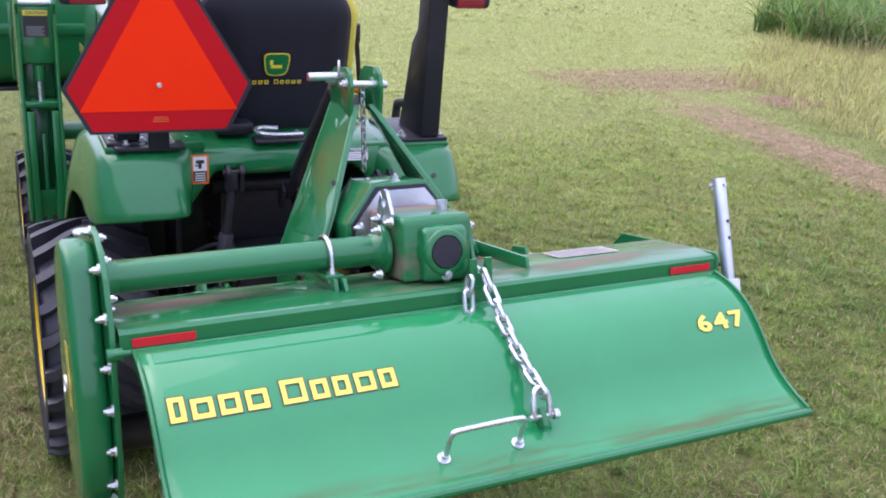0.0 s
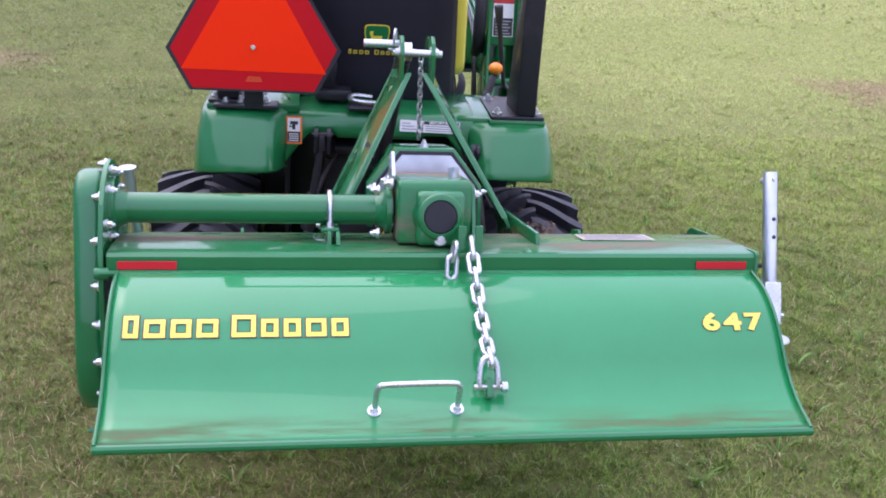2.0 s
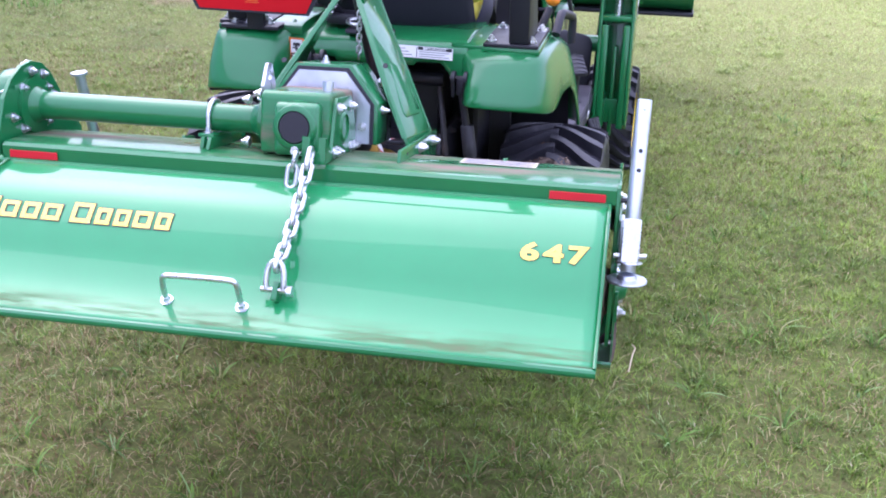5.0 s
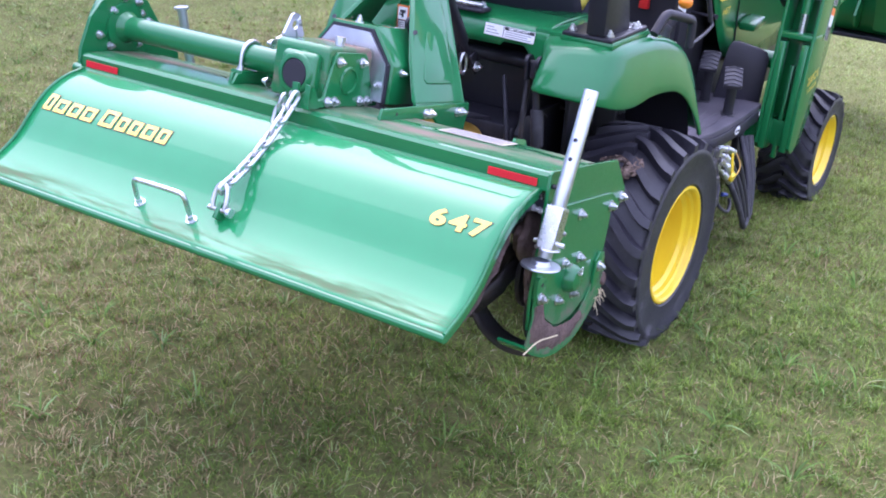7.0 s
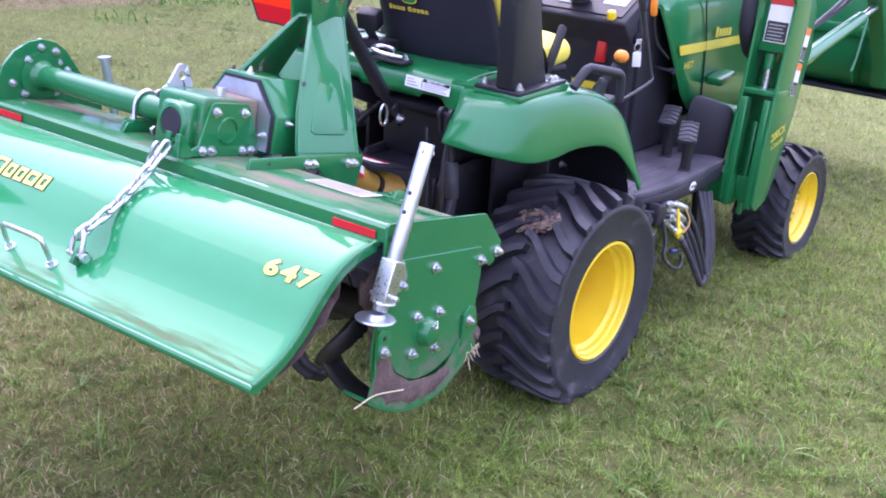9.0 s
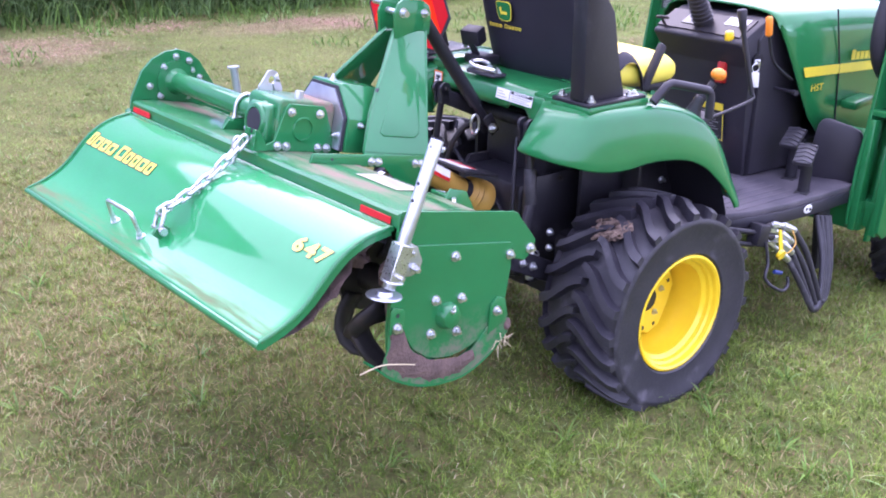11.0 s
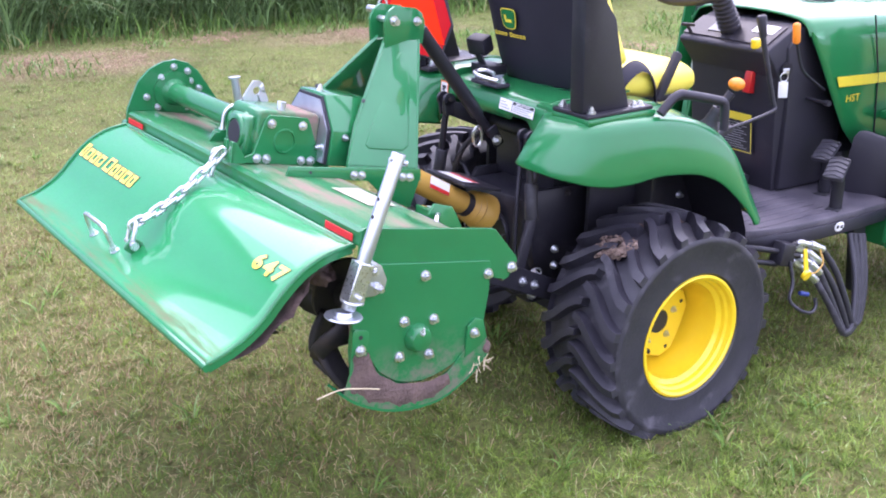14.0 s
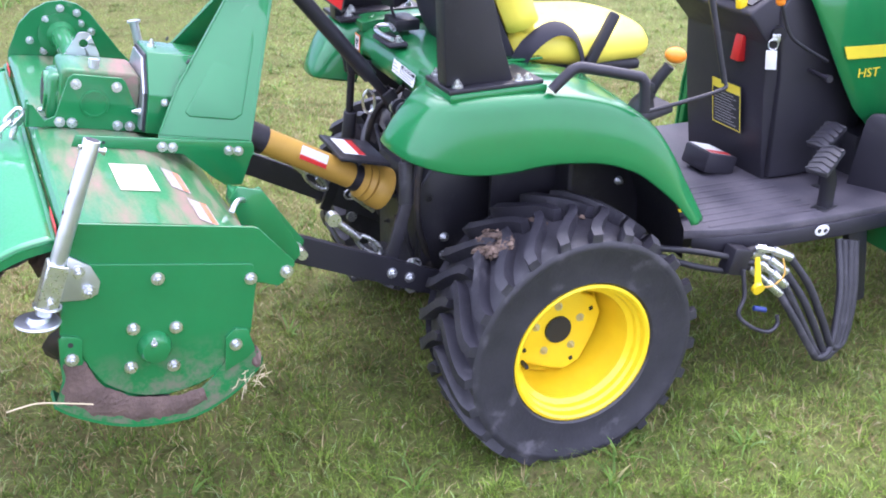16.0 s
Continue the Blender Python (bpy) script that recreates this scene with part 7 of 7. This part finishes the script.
lc = part("loose_cap", sweep(smooth_line([(1.50, 3.345, 0.40), (1.52, 3.345, 0.33), (1.53, 3.325, 0.285), (1.54, 3.365, 0.245), (1.545, 3.42, 0.222), (1.54, 3.452, 0.235), (1.535, 3.450, 0.262)], 4), 0.006, 7), rubber, tractor, "rubber cap on a cord", smooth=60)
part("blue_cap", rod((1.53, 3.372, 0.296), (1.535, 3.410, 0.285), 0.0075, seg=14, bevel=0.003), blue_plastic, lc, "blue plastic cap", smooth=40)
part("step_strut", box((1.425, 3.80, 0.33), (0.03, 0.07, 0.30), (10, 0, 0), 0.01), black_steel, tractor)

# drive shaft to the tiller
shaft = thing("drive_shaft", (MX, 2.3, 0.6), "ochre plastic-guarded drive shaft between tractor and tiller", "drive shaft")
S0, S1 = Vector((0.992, 2.060, 0.828)), Vector((0.975, 2.560, 0.545))
part("guard_tube", rod(S0.lerp(S1, 0.30), S0.lerp(S1, 0.80), 0.034, seg=24), pto_plastic, shaft, "ochre plastic guard", smooth=40)
part("guard_collar", rod(S0, S0.lerp(S1, 0.32), 0.037, seg=24), black_plastic, shaft, "black collar", smooth=40)
part("guard_band", rod(S0.lerp(S1, 0.78), S0.lerp(S1, 0.82), 0.037, seg=24), black_plastic, shaft, smooth=40)
b = lathe([(0.034, 0), (0.050, 0.012), (0.044, 0.020), (0.054, 0.032), (0.048, 0.042), (0.058, 0.055), (0.060, 0.085), (0.052, 0.088)], S0.lerp(S1, 0.82), (S1 - S0).normalized(), 28)
part("bell_guard", b, pto_plastic, shaft, "ochre ribbed bell guard", smooth=40)
d = (S1 - S0).normalized()
side_v = Vector((0.80, -0.15, 0.50))
side_v = (side_v - d * side_v.dot(d)).normalized()
m = frame_of(S0.lerp(S1, 0.55) + side_v * 0.0345, d, side_v.cross(d))
lab = part("warning_label", rect_on(m, -0.04, -0.018, 0.04, 0.018, 0.001), white_label, shaft, "white and red label")
part("label_band", rect_on(m, -0.04, -0.018, 0.04, -0.006, 0.0006, 0.001), red_plastic, lab)

# ---- the front loader ----
loader = thing("front_loader", (CX, 4.6, 0.2), "green front loader with raised bucket, mounted on the tractor", "loader", turned=True)


FX = 0.985                     # the front's middle line


def loader_side(s):
    X = lambda x: FX + s * (x - FX)
    # mast: outer and inner plates, a slotted box between them below, a capped top with the lift cylinder's end
    dy = -0.060
    outline = [(y + dy, z) for y, z in [(3.945, 0.350), (3.955, 0.56), (3.985, 0.74), (4.035, 1.08), (4.00, 1.12), (4.03, 1.17), (4.12, 1.18), (4.24, 1.06), (4.275, 0.90), (4.225, 0.71), (4.135, 0.44), (4.07, 0.345), (3.985, 0.322)]]
    mast = part("mast", prism(outline, X(1.586), X(1.598), 0.002), green_tractor, loader, "green loader mast with a slotted box", smooth=30)
    part("mast_plate_inner", prism(outline, X(1.462), X(1.474), 0.002), green_tractor, mast, smooth=30)
    for x in (1.488, 1.572):
        part("mast_flange", box((X(x), 3.985 + dy, 0.535), (0.026, 0.05, 0.41), (-4, 0, 0), 0.004), green_tractor, mast)
    part("mast_back", box((X(1.530), 4.08 + dy, 0.540), (0.112, 0.012, 0.42), (-4, 0, 0), 0.002), green_tractor, mast)
    part("slot_bar", box((X(1.530), 4.015 + dy, 0.47), (0.016, 0.03, 0.36), (-4, 0, 0), 0.004), green_tractor, mast)
    part("mast_cap", box((X(1.530), 4.055 + dy, 0.760), (0.142, 0.13, 0.022), (-3, 0, 0), 0.004), green_tractor, mast)
    part("mast_back_upper", box((X(1.530), 4.135 + dy, 0.86), (0.112, 0.010, 0.22), (-8, 0, 0), 0.002), green_tractor, mast)
    part("mast_top_face", box((X(1.530), 4.075 + dy, 1.00), (0.112, 0.010, 0.20), (-8, 0, 0), 0.002), green_tractor, mast)
    for z in (1.11,):
        part("mast_pin", rod((X(1.465), 4.11 + dy, z), (X(1.597), 4.11 + dy, z), 0.016, seg=16), zinc, mast, smooth=40)
    lc = part("lift_cylinder_end", rod((X(1.530), 4.045 + dy, 0.77), (X(1.530), 4.055 + dy, 0.89), 0.014, seg=16), zinc, mast, "chromed pin with a green sleeve", smooth=40)
    part("pin_sleeve", rod((X(1.530), 4.050 + dy, 0.84), (X(1.530), 4.056 + dy, 0.895), 0.020, seg=18), green_tractor, lc, smooth=40)
    part("mast_foot", box((X(1.385), 4.05 + dy, 0.385), (0.24, 0.16, 0.12), (0, 0, 0), 0.01), green_tractor, mast)
    part("cross_tube", rod((X(1.255), 4.10 + dy, 0.64), (X(1.480), 4.10 + dy, 0.64), 0.034, seg=18), green_tractor, mast, smooth=40)
    part("lower_guard", slab([(X(1.40), 3.95, 0.36), (X(1.57), 3.93, 0.335), (X(1.575), 3.93, 0.44), (X(1.38), 3.95, 0.44)], (0, 1, 0), 0.012, 0.002), green_tractor, mast)
    # arm with a knee
    b = prism([(4.10, 1.135), (4.12, 1.170), (4.18, 1.187), (4.30, 1.200), (4.60, 1.212), (4.92, 1.206), (5.10, 1.200), (5.19, 1.165), (5.46, 0.84), (5.56, 0.66), (5.55, 0.56), (5.48, 0.56), (5.40, 0.70), (5.12, 1.02), (5.02, 1.055), (4.84, 1.088), (4.43, 1.089), (4.23, 1.067), (4.14, 1.045), (4.10, 1.07)], X(1.495), X(1.565))
    bevelled(b, 0.006, 2, 40)
    arm = part("lift_arm", b, green_tractor, loader, "green loader arm", smooth=30)
    part("knee_pin", rod((X(1.475), 5.13, 1.15), (X(1.585), 5.13, 1.15), 0.030, seg=18), zinc, arm)
    part("bucket_cylinder", rod((X(1.530), 5.18, 1.16), (X(1.530), 5.44, 0.96), 0.030, seg=18, bm=rod((X(1.530), 5.44, 0.96), (X(1.530), 5.62, 0.80), 0.016, seg=14)), green_tractor, loader, "green hydraulic cylinder", smooth=40)
    part("lift_cylinder", rod((X(1.530), 4.13, 0.80), (X(1.530), 4.98, 0.935), 0.030, seg=18), green_tractor, loader, "green lift cylinder", smooth=40)
    part("cylinder_rod", rod((X(1.530), 4.98, 0.935), (X(1.530), 5.22, 0.98), 0.0155, seg=14), zinc, loader, "chromed rod")
    for k in range(2 if s > 0 else 0):
        q = smooth_line([(X(1.445 + 0.015 * k), 4.08, 0.40), (X(1.45), 4.20, 0.78 + 0.03 * k), (X(1.47), 4.45, 0.90), (X(1.475), 4.9, 0.99 + 0.03 * k), (X(1.475), 5.18, 1.10)], 6)
        part("hose", sweep(q, 0.009, 8), rubber, loader, smooth=60)
    return mast, arm


mast_r, arm_r = loader_side(1)
mast_l, arm_l = loader_side(-1)


def side_label(parent, x, y0, z0, w, h, tilt, band, s=1, lines=5, dark=True):
    m = frame_of((x, y0, z0), (0, s * math.cos(tilt), math.sin(tilt) * s), (0, -math.sin(tilt), math.cos(tilt)))
    lab = part("warning_label", rect_on(m, 0, 0, w, h, 0.001), white_label, parent, "warning label with printed lines")
    part("label_band", rect_on(m, 0, h * 0.78, w, h, 0.0006, 0.001), band, lab)
    if dark:
        part("label_field", rect_on(m, 0.002, 0.002, w - 0.002, h * 0.42, 0.0006, 0.001), black_ink, lab)
    bb = bmesh.new()
    for k in range(lines):
        rect_on(m, w * 0.1, h * (0.06 + 0.07 * k), w * 0.85, h * (0.09 + 0.07 * k), 0.0005, 0.0018, bb)
    text_lines(bb, grey_ink, lab)
    return m, lab


side_label(mast_r, 1.599, 4.092, 0.872, 0.050, 0.120, -0.22, orange_label, lines=4)
side_label(mast_r, 1.599, 4.062, 0.745, 0.050, 0.120, -0.22, orange_label, lines=4)
m = frame_of((1.599, 4.018, 0.588), (0, 0.985, 0.17), (0, -0.17, 0.985))
pts, faces = letters("200CX", 0.046, 1.0, 0.0006)
part("lettering", letters_on(pts, faces, m @ Matrix.Translation((0.0, 0.020, 0.001))), yellow_decal, mast_r, "yellow 200CX")
pts, faces = letters("LOADER", 0.026, 1.1, 0.0003)
part("lettering", letters_on(pts, faces, m @ Matrix.Translation((0.0, -0.02, 0.001))), yellow_decal, mast_r, "yellow word LOADER")


def back_label(parent, x, z, w, h, band, field, dy=0.0):
    """A label on the rear face of a mast's top."""
    m = frame_of((x, 4.0665 + dy + 0.14 * (z - 1.0), z), (1, 0, 0), (0, 0.139, 0.990))
    lab = part("warning_label", rect_on(m, 0, 0, w, h, 0.001), field, parent, "warning label with printed lines")
    part("label_band", rect_on(m, 0, h * 0.80, w, h, 0.0006, 0.001), band, lab)
    part("label_field", rect_on(m, 0.003, 0.003, w - 0.003, h * 0.45, 0.0006, 0.001), black_ink, lab)
    bb = bmesh.new()
    for k in range(5):
        rect_on(m, w * 0.12, h * (0.06 + 0.075 * k), w * (0.86 - 0.1 * (k % 2)), h * (0.09 + 0.075 * k), 0.0005, 0.0018, bb)
    text_lines(bb, grey_ink, lab)
    return m, lab


back_label(mast_r, 1.488, 0.935, 0.084, 0.165, red_plastic, white_label, -0.060)
m, lab = back_label(mast_l, 2 * FX - 1.571, 0.995, 0.083, 0.094, yellow_decal, black_ink, -0.060)
pts, faces = letters("CAUTION", 0.015, 1.0, 0.0004)
part("printing", letters_on(pts, faces, m @ Matrix.Translation((0.044, 0.0845, 0.0022))), black_ink, lab, "word CAUTION")
# chalked number on the inner face of the left arm
STROKES = {"4": [[(0.1, 1), (0, 0.45), (0.75, 0.5)], [(0.6, 0.95), (0.5, 0)]], "8": [[(0.7, 0.85), (0.35, 1), (0.1, 0.8), (0.35, 0.55), (0.65, 0.25), (0.35, 0), (0.05, 0.2), (0.35, 0.52), (0.65, 0.8)]], "0": [[(0.4, 1), (0.1, 0.75), (0.05, 0.3), (0.35, 0), (0.65, 0.25), (0.7, 0.7), (0.4, 1)]]}
m = frame_of((2 * FX - 1.4935, 4.825, 1.178), (0, -1, 0.0), (0, 0, -1))
for i, ch in enumerate("48400"):
    for line in STROKES[ch]:
        q = smooth_line([m @ Vector((0.010 + 0.064 * i + px * 0.058, (py - 0.05) * 0.060, 0.0)) for px, py in line], 3)
        part("chalk_stroke", sweep(q, 0.0024, 5, flat=0.5), chalk, arm_l, "hand-chalked number 48400")


def bucket():
    x0, x1 = 0.30, 1.83
    prof = smooth_line([(5.62, 1.10), (5.60, 0.95), (5.585, 0.78), (5.60, 0.62), (5.66, 0.535), (5.78, 0.505), (6.05, 0.50), (6.22, 0.50)], 4)
    b = bmesh.new()
    sheet(prof, 0.010, x0, x1, b)
    bk = part("bucket", b, green_tractor, loader, "wide green loader bucket", smooth=40)
    for x in (x0, x1 - 0.01):
        part("bucket_side", prism(prof + [(6.10, 0.62), (5.80, 1.05)], x, x + 0.010, 0.001), green_tractor, bk, smooth=30)
    part("cutting_edge", box(((x0 + x1) / 2, 5.70, 0.492), (x1 - x0 + 0.01, 0.16, 0.020), (0, 0, 0), 0.004), black_steel, bk, "dark steel wear strip")
    part("bucket_rim", box(((x0 + x1) / 2, 5.615, 1.10), (x1 - x0, 0.045, 0.035), (0, 0, 0), 0.008), green_tractor, bk)
    part("bucket_brace", box(((x0 + x1) / 2, 5.575, 0.80), (x1 - x0 - 0.02, 0.04, 0.055), (0, 0, 0), 0.006), green_tractor, bk)
    for xx in (1.40, 1.50, CX * 2 - 1.40, CX * 2 - 1.50):
        part("bucket_ear", prism([(5.50, 0.68), (5.46, 0.62), (5.50, 0.56), (5.62, 0.54), (5.60, 0.95), (5.56, 0.88)], xx - 0.006, xx + 0.006, 0.001), green_tractor, bk)


bucket()

# black guard band and a bracket between hood and mast
part("hose_sleeve", sweep(smooth_line([(1.43, 3.99, 1.17), (1.43, 3.965, 1.06), (1.43, 3.975, 0.97), (1.435, 4.02, 0.90), (1.44, 4.08, 0.86)], 5), 0.030, 10, flat=0.8), black_plastic, loader, "black hose sleeve", smooth=60)
part("side_bracket", box((1.30, 4.12, 0.75), (0.07, 0.13, 0.035), (8, 0, 0), 0.012), green_tractor, loader, "green bracket beside the hood", smooth=40)

# parts that carry sub-parts hang directly on their thing
bpy.context.view_layer.update()
for ob in [o for o in bpy.data.objects if o.parent and o.parent.parent and o.parent.parent.parent]:
    mid = ob.parent
    root = mid.parent.parent
    if root is None:
        continue
    above, old = mid.parent.matrix_world.copy(), mid.matrix_parent_inverse.copy()
    mid.parent = root
    mid.matrix_parent_inverse = root.matrix_world.inverted() @ above @ old

# ---- grass ----
def blades(name, P, height, width, lean, material, label, category, seed, droop=0.35, segs=2, heading=None):
    """Many narrow leaves in one mesh: P is an array of roots (x, y, z); height, width, lean and heading are arrays."""
    rng = np.random.default_rng(seed)
    n = len(P)
    az = rng.uniform(0, 2 * np.pi, n) if heading is None else heading
    face = az + rng.normal(0, 0.6, n)
    d = np.stack([np.cos(az), np.sin(az), np.zeros(n)], 1)
    w = np.stack([-np.sin(face), np.cos(face), np.zeros(n)], 1) * (width / 2)[:, None]
    k = 2 * segs + 1
    V = np.zeros((n, k, 3))
    for j in range(segs + 1):
        f = j / segs
        c = P + d * (lean * height * f ** 1.8)[:, None]
        c[:, 2] += height * (f - droop * f ** 2.5 * lean)
        taper = 1.0 - 0.55 * f
        if j < segs:
            V[:, 2 * j] = c - w * taper
            V[:, 2 * j + 1] = c + w * taper
        else:
            V[:, 2 * j] = c
    F, sizes = [], []
    base = (np.arange(n) * k)[:, None]
    quads = [np.array([2 * j, 2 * j + 1, 2 * j + 3, 2 * j + 2]) for j in range(segs - 1)]
    loops = np.concatenate([base + q for q in quads] + [base + np.array([2 * segs - 2, 2 * segs - 1, 2 * segs])], 1).astype(np.int32).ravel()
    per = np.array([4] * (segs - 1) + [3], dtype=np.int32)
    tot = np.tile(per, n)
    start = np.concatenate([[0], np.cumsum(tot)[:-1]]).astype(np.int32)
    me = bpy.data.meshes.new(name)
    me.vertices.add(n * k)
    me.vertices.foreach_set("co", V.astype(np.float32).ravel())
    me.loops.add(len(loops))
    me.loops.foreach_set("vertex_index", loops)
    me.polygons.add(len(tot))
    me.polygons.foreach_set("loop_start", start)
    me.polygons.foreach_set("loop_total", tot)
    me.update(calc_edges=True)
    me.materials.append(material)
    return tagged(new(name, me), label, category, kind="stuff")


def scatter(n, x0, x1, y0, y1, seed, keep=None):
    rng = np.random.default_rng(seed)
    p = np.stack([rng.uniform(x0, x1, n), rng.uniform(y0, y1, n), np.zeros(n)], 1)
    if keep is not None:
        p = p[keep(p[:, 0], p[:, 1])]
    return p


def lawn_patch(name, n, box_, seed, h0, h1, w0, w1, keep=None, segs=2, tufted=0.5, material=None):
    """Mown grass: part of it stands in tufts whose leaves fall outwards, the rest fills in between."""
    p = scatter(n, *box_, seed, keep)
    rng = np.random.default_rng(seed + 1)
    m = len(p)
    heading = rng.uniform(0, 2 * np.pi, m)
    k = int(m * tufted)
    roots = p[rng.integers(0, m, max(1, k // 26))]
    pick = rng.integers(0, len(roots), k)
    r = np.abs(rng.normal(0, 0.020, k))
    p[:k, 0] = roots[pick, 0] + np.cos(heading[:k]) * r
    p[:k, 1] = roots[pick, 1] + np.sin(heading[:k]) * r
    heading[:k] += rng.normal(0, 0.5, k)
    grow = rng.uniform(0.75, 1.5, len(roots))
    h = rng.uniform(h0, h1, m)
    h[:k] *= grow[pick]
    return blades(name, p, h, rng.uniform(w0, w1, m), rng.uniform(0.35, 1.7, m), material or blade, "short mown grass, green mixed with straw", "grass", seed + 2, 0.33, segs, heading)


def coarse_tufts(n, box_, seed):
    """Broad-leaved coarse grass standing here and there in the lawn."""
    rng = np.random.default_rng(seed)
    mid = scatter(n, *box_, seed + 1)
    p = np.repeat(mid, 9, axis=0)
    heading = rng.uniform(0, 2 * np.pi, len(p))
    p[:, 0] += np.cos(heading) * 0.012
    p[:, 1] += np.sin(heading) * 0.012
    return blades("coarse_grass", p, rng.uniform(0.035, 0.085, len(p)), rng.uniform(0.005, 0.009, len(p)), rng.uniform(0.5, 1.6, len(p)), weed_leaf, "coarse broad-leaved grass tufts in the lawn", "grass", seed + 2, 0.35, 4, heading)


def fade(x, y):
    """How thick the fine grass stands: full round the tractor, thinner further off."""
    d = np.maximum(np.abs(x - 1.5) / 3.1, np.abs(y - 2.6) / 2.9)
    return np.clip(1.9 - 1.25 * d ** 1.5, 0.0, 1.0)


def strip(x, y):
    return (np.abs(x - 5.4 - (y - 4.3) * 0.13) < 0.32 + 0.06 * np.sin(y * 9)) & (y > 3.0) & (y < 6.6)


thin = np.random.default_rng(5)
lawn_patch("lawn_grass", 660000, (-2.6, 5.4, -0.6, 6.2), 11, 0.016, 0.038, 0.0022, 0.0042, lambda x, y: thin.uniform(0, 1, len(x)) < fade(x, y), 2, 0.45)
lawn_patch("lawn_grass", 420000, (-6.4, 9.0, -1.0, 12.0), 21, 0.018, 0.042, 0.0042, 0.0085, lambda x, y: (thin.uniform(0, 1, len(x)) > fade(x, y)) & ~strip(x, y), 1, 0.2, far_blade)
lawn_patch("lawn_grass", 60000, (-6.4, 14.0, 8.0, 17.0), 31, 0.025, 0.055, 0.012, 0.022, lambda x, y: (y > 12) | (x > 9), 1, 0.2, far_blade)
coarse_tufts(230, (-2.5, 4.5, 0.2, 5.5), 301)


def tall(name, n, box_, seed, h0, h1, w0, w1, material, label, category, keep=None, lean=(0.25, 1.15), segs=5):
    p = scatter(n, *box_, seed, keep)
    rng = np.random.default_rng(seed + 1)
    m = len(p)
    return blades(name, p, rng.uniform(h0, h1, m), rng.uniform(w0, w1, m), rng.uniform(*lean, m), material, label, category, seed + 2, 0.55, segs)


tall("tall_crop", 36000, (-8.9, -6.4, -4.0, 10.5), 41, 0.25, 1.22, 0.011, 0.025, crop_leaf, "tall dense green crop with long arching leaves", "crop", lambda x, y: x < -6.60 - 0.17 * np.sin(y * 1.7) + 0.13 * np.sin(y * 5.0), (0.45, 1.25), 6)
tall("crop_edge", 2600, (-7.0, -6.2, -4.0, 10.5), 44, 0.08, 0.34, 0.008, 0.018, weed_leaf, "low weeds along the crop's edge", "weeds")
clump = lambda x, y: ((x - 11.6) / 1.6) ** 2 + ((y - 9.8) / 1.6) ** 2 < 1 + 0.2 * np.sin(x * 7) * np.sin(y * 6)
tall("weed_clump", 9000, (9.8, 13.4, 8.0, 11.6), 51, 0.35, 0.9, 0.012, 0.022, weed_leaf, "clump of tall green weeds", "weeds", clump)
tall("long_grass", 26000, (5.6, 13.0, 3.0, 11.0), 61, 0.08, 0.26, 0.005, 0.010, long_grass, "long yellow-green unmown grass", "grass", lambda x, y: x > np.maximum(5.95 + (y - 4.6) * 0.35, 7.4 + (y - 8.0) * 1.16) + 0.12 * np.sin(y * 4) , (0.3, 1.2), 3)
tall("dry_stalks", 1500, (10.0, 13.2, 7.4, 9.8), 71, 0.25, 0.8, 0.004, 0.008, dull_straw, "dry straw-coloured stalks beside the weeds", "dry stalks", None, (0.3, 1.2), 3)


low_weeds = lambda x, y: (x < -4.6 + np.clip((y - 5.0) * 0.7, 0, 2.2)) & (np.sin(x * 3.1 + 2 * np.sin(y * 1.3)) * np.sin(y * 2.3 + x) > 0.25)
tall("low_weeds", 14000, (-6.5, -2.4, -2.0, 10.0), 91, 0.04, 0.17, 0.008, 0.016, weed_leaf, "low green weeds on the bare edge of the lawn", "weeds", low_weeds, (0.4, 1.2), 3)


def hay_line(n, seed):
    """Hay left along a curved windrow, thick in some places and thin in others."""
    rng = np.random.default_rng(seed)
    way = np.array([(-5.7, 2.0), (-5.6, 3.5), (-6.0, 5.0), (-5.75, 6.1), (-4.7, 7.0), (-3.2, 8.1), (-1.8, 9.0)])
    s = rng.uniform(0, len(way) - 1.001, n)
    i = s.astype(int)
    p = way[i] + (way[i + 1] - way[i]) * (s - i)[:, None] + rng.normal(0, 0.16, (n, 2))
    thick = 0.20 + 0.75 * np.sin(s * 4.4 - 0.4) + 0.35 * np.sin(s * 13 + p[:, 0] * 5)
    p = p[rng.uniform(0, 1, n) < thick]
    return np.concatenate([p, np.zeros((len(p), 1))], 1)


def hay_on_strip():
    p = np.concatenate([scatter(5200, 4.8, 6.3, 3.0, 6.8, 95, strip), scatter(2600, 5.1, 7.5, 7.1, 8.3, 96), scatter(600, 6.5, 7.1, 6.35, 6.85, 97), scatter(500, -5.9, -4.9, 2.9, 4.1, 98), hay_line(9000, 99)])
    rng = np.random.default_rng(94)
    p[:, 2] = rng.uniform(0.004, 0.03, len(p))
    return blades("raked_hay", p, rng.uniform(0.010, 0.03, len(p)), rng.uniform(0.004, 0.010, len(p)), rng.uniform(1.5, 5.0, len(p)), hay, "brown raked hay lying on bare strips of the lawn", "hay", 93)


hay_on_strip()


def clippings_on_lawn():
    p = scatter(1300, -1.5, 4.5, 0.2, 8.0, 81)
    rng = np.random.default_rng(82)
    p[:, 2] = rng.uniform(0.012, 0.035, len(p))
    return blades("lawn_clippings", p, np.full(len(p), 0.012), rng.uniform(0.002, 0.004, len(p)), rng.uniform(1.5, 3.5, len(p)), dull_straw, "loose dry grass clippings on the lawn", "clippings", 83)


clippings_on_lawn()
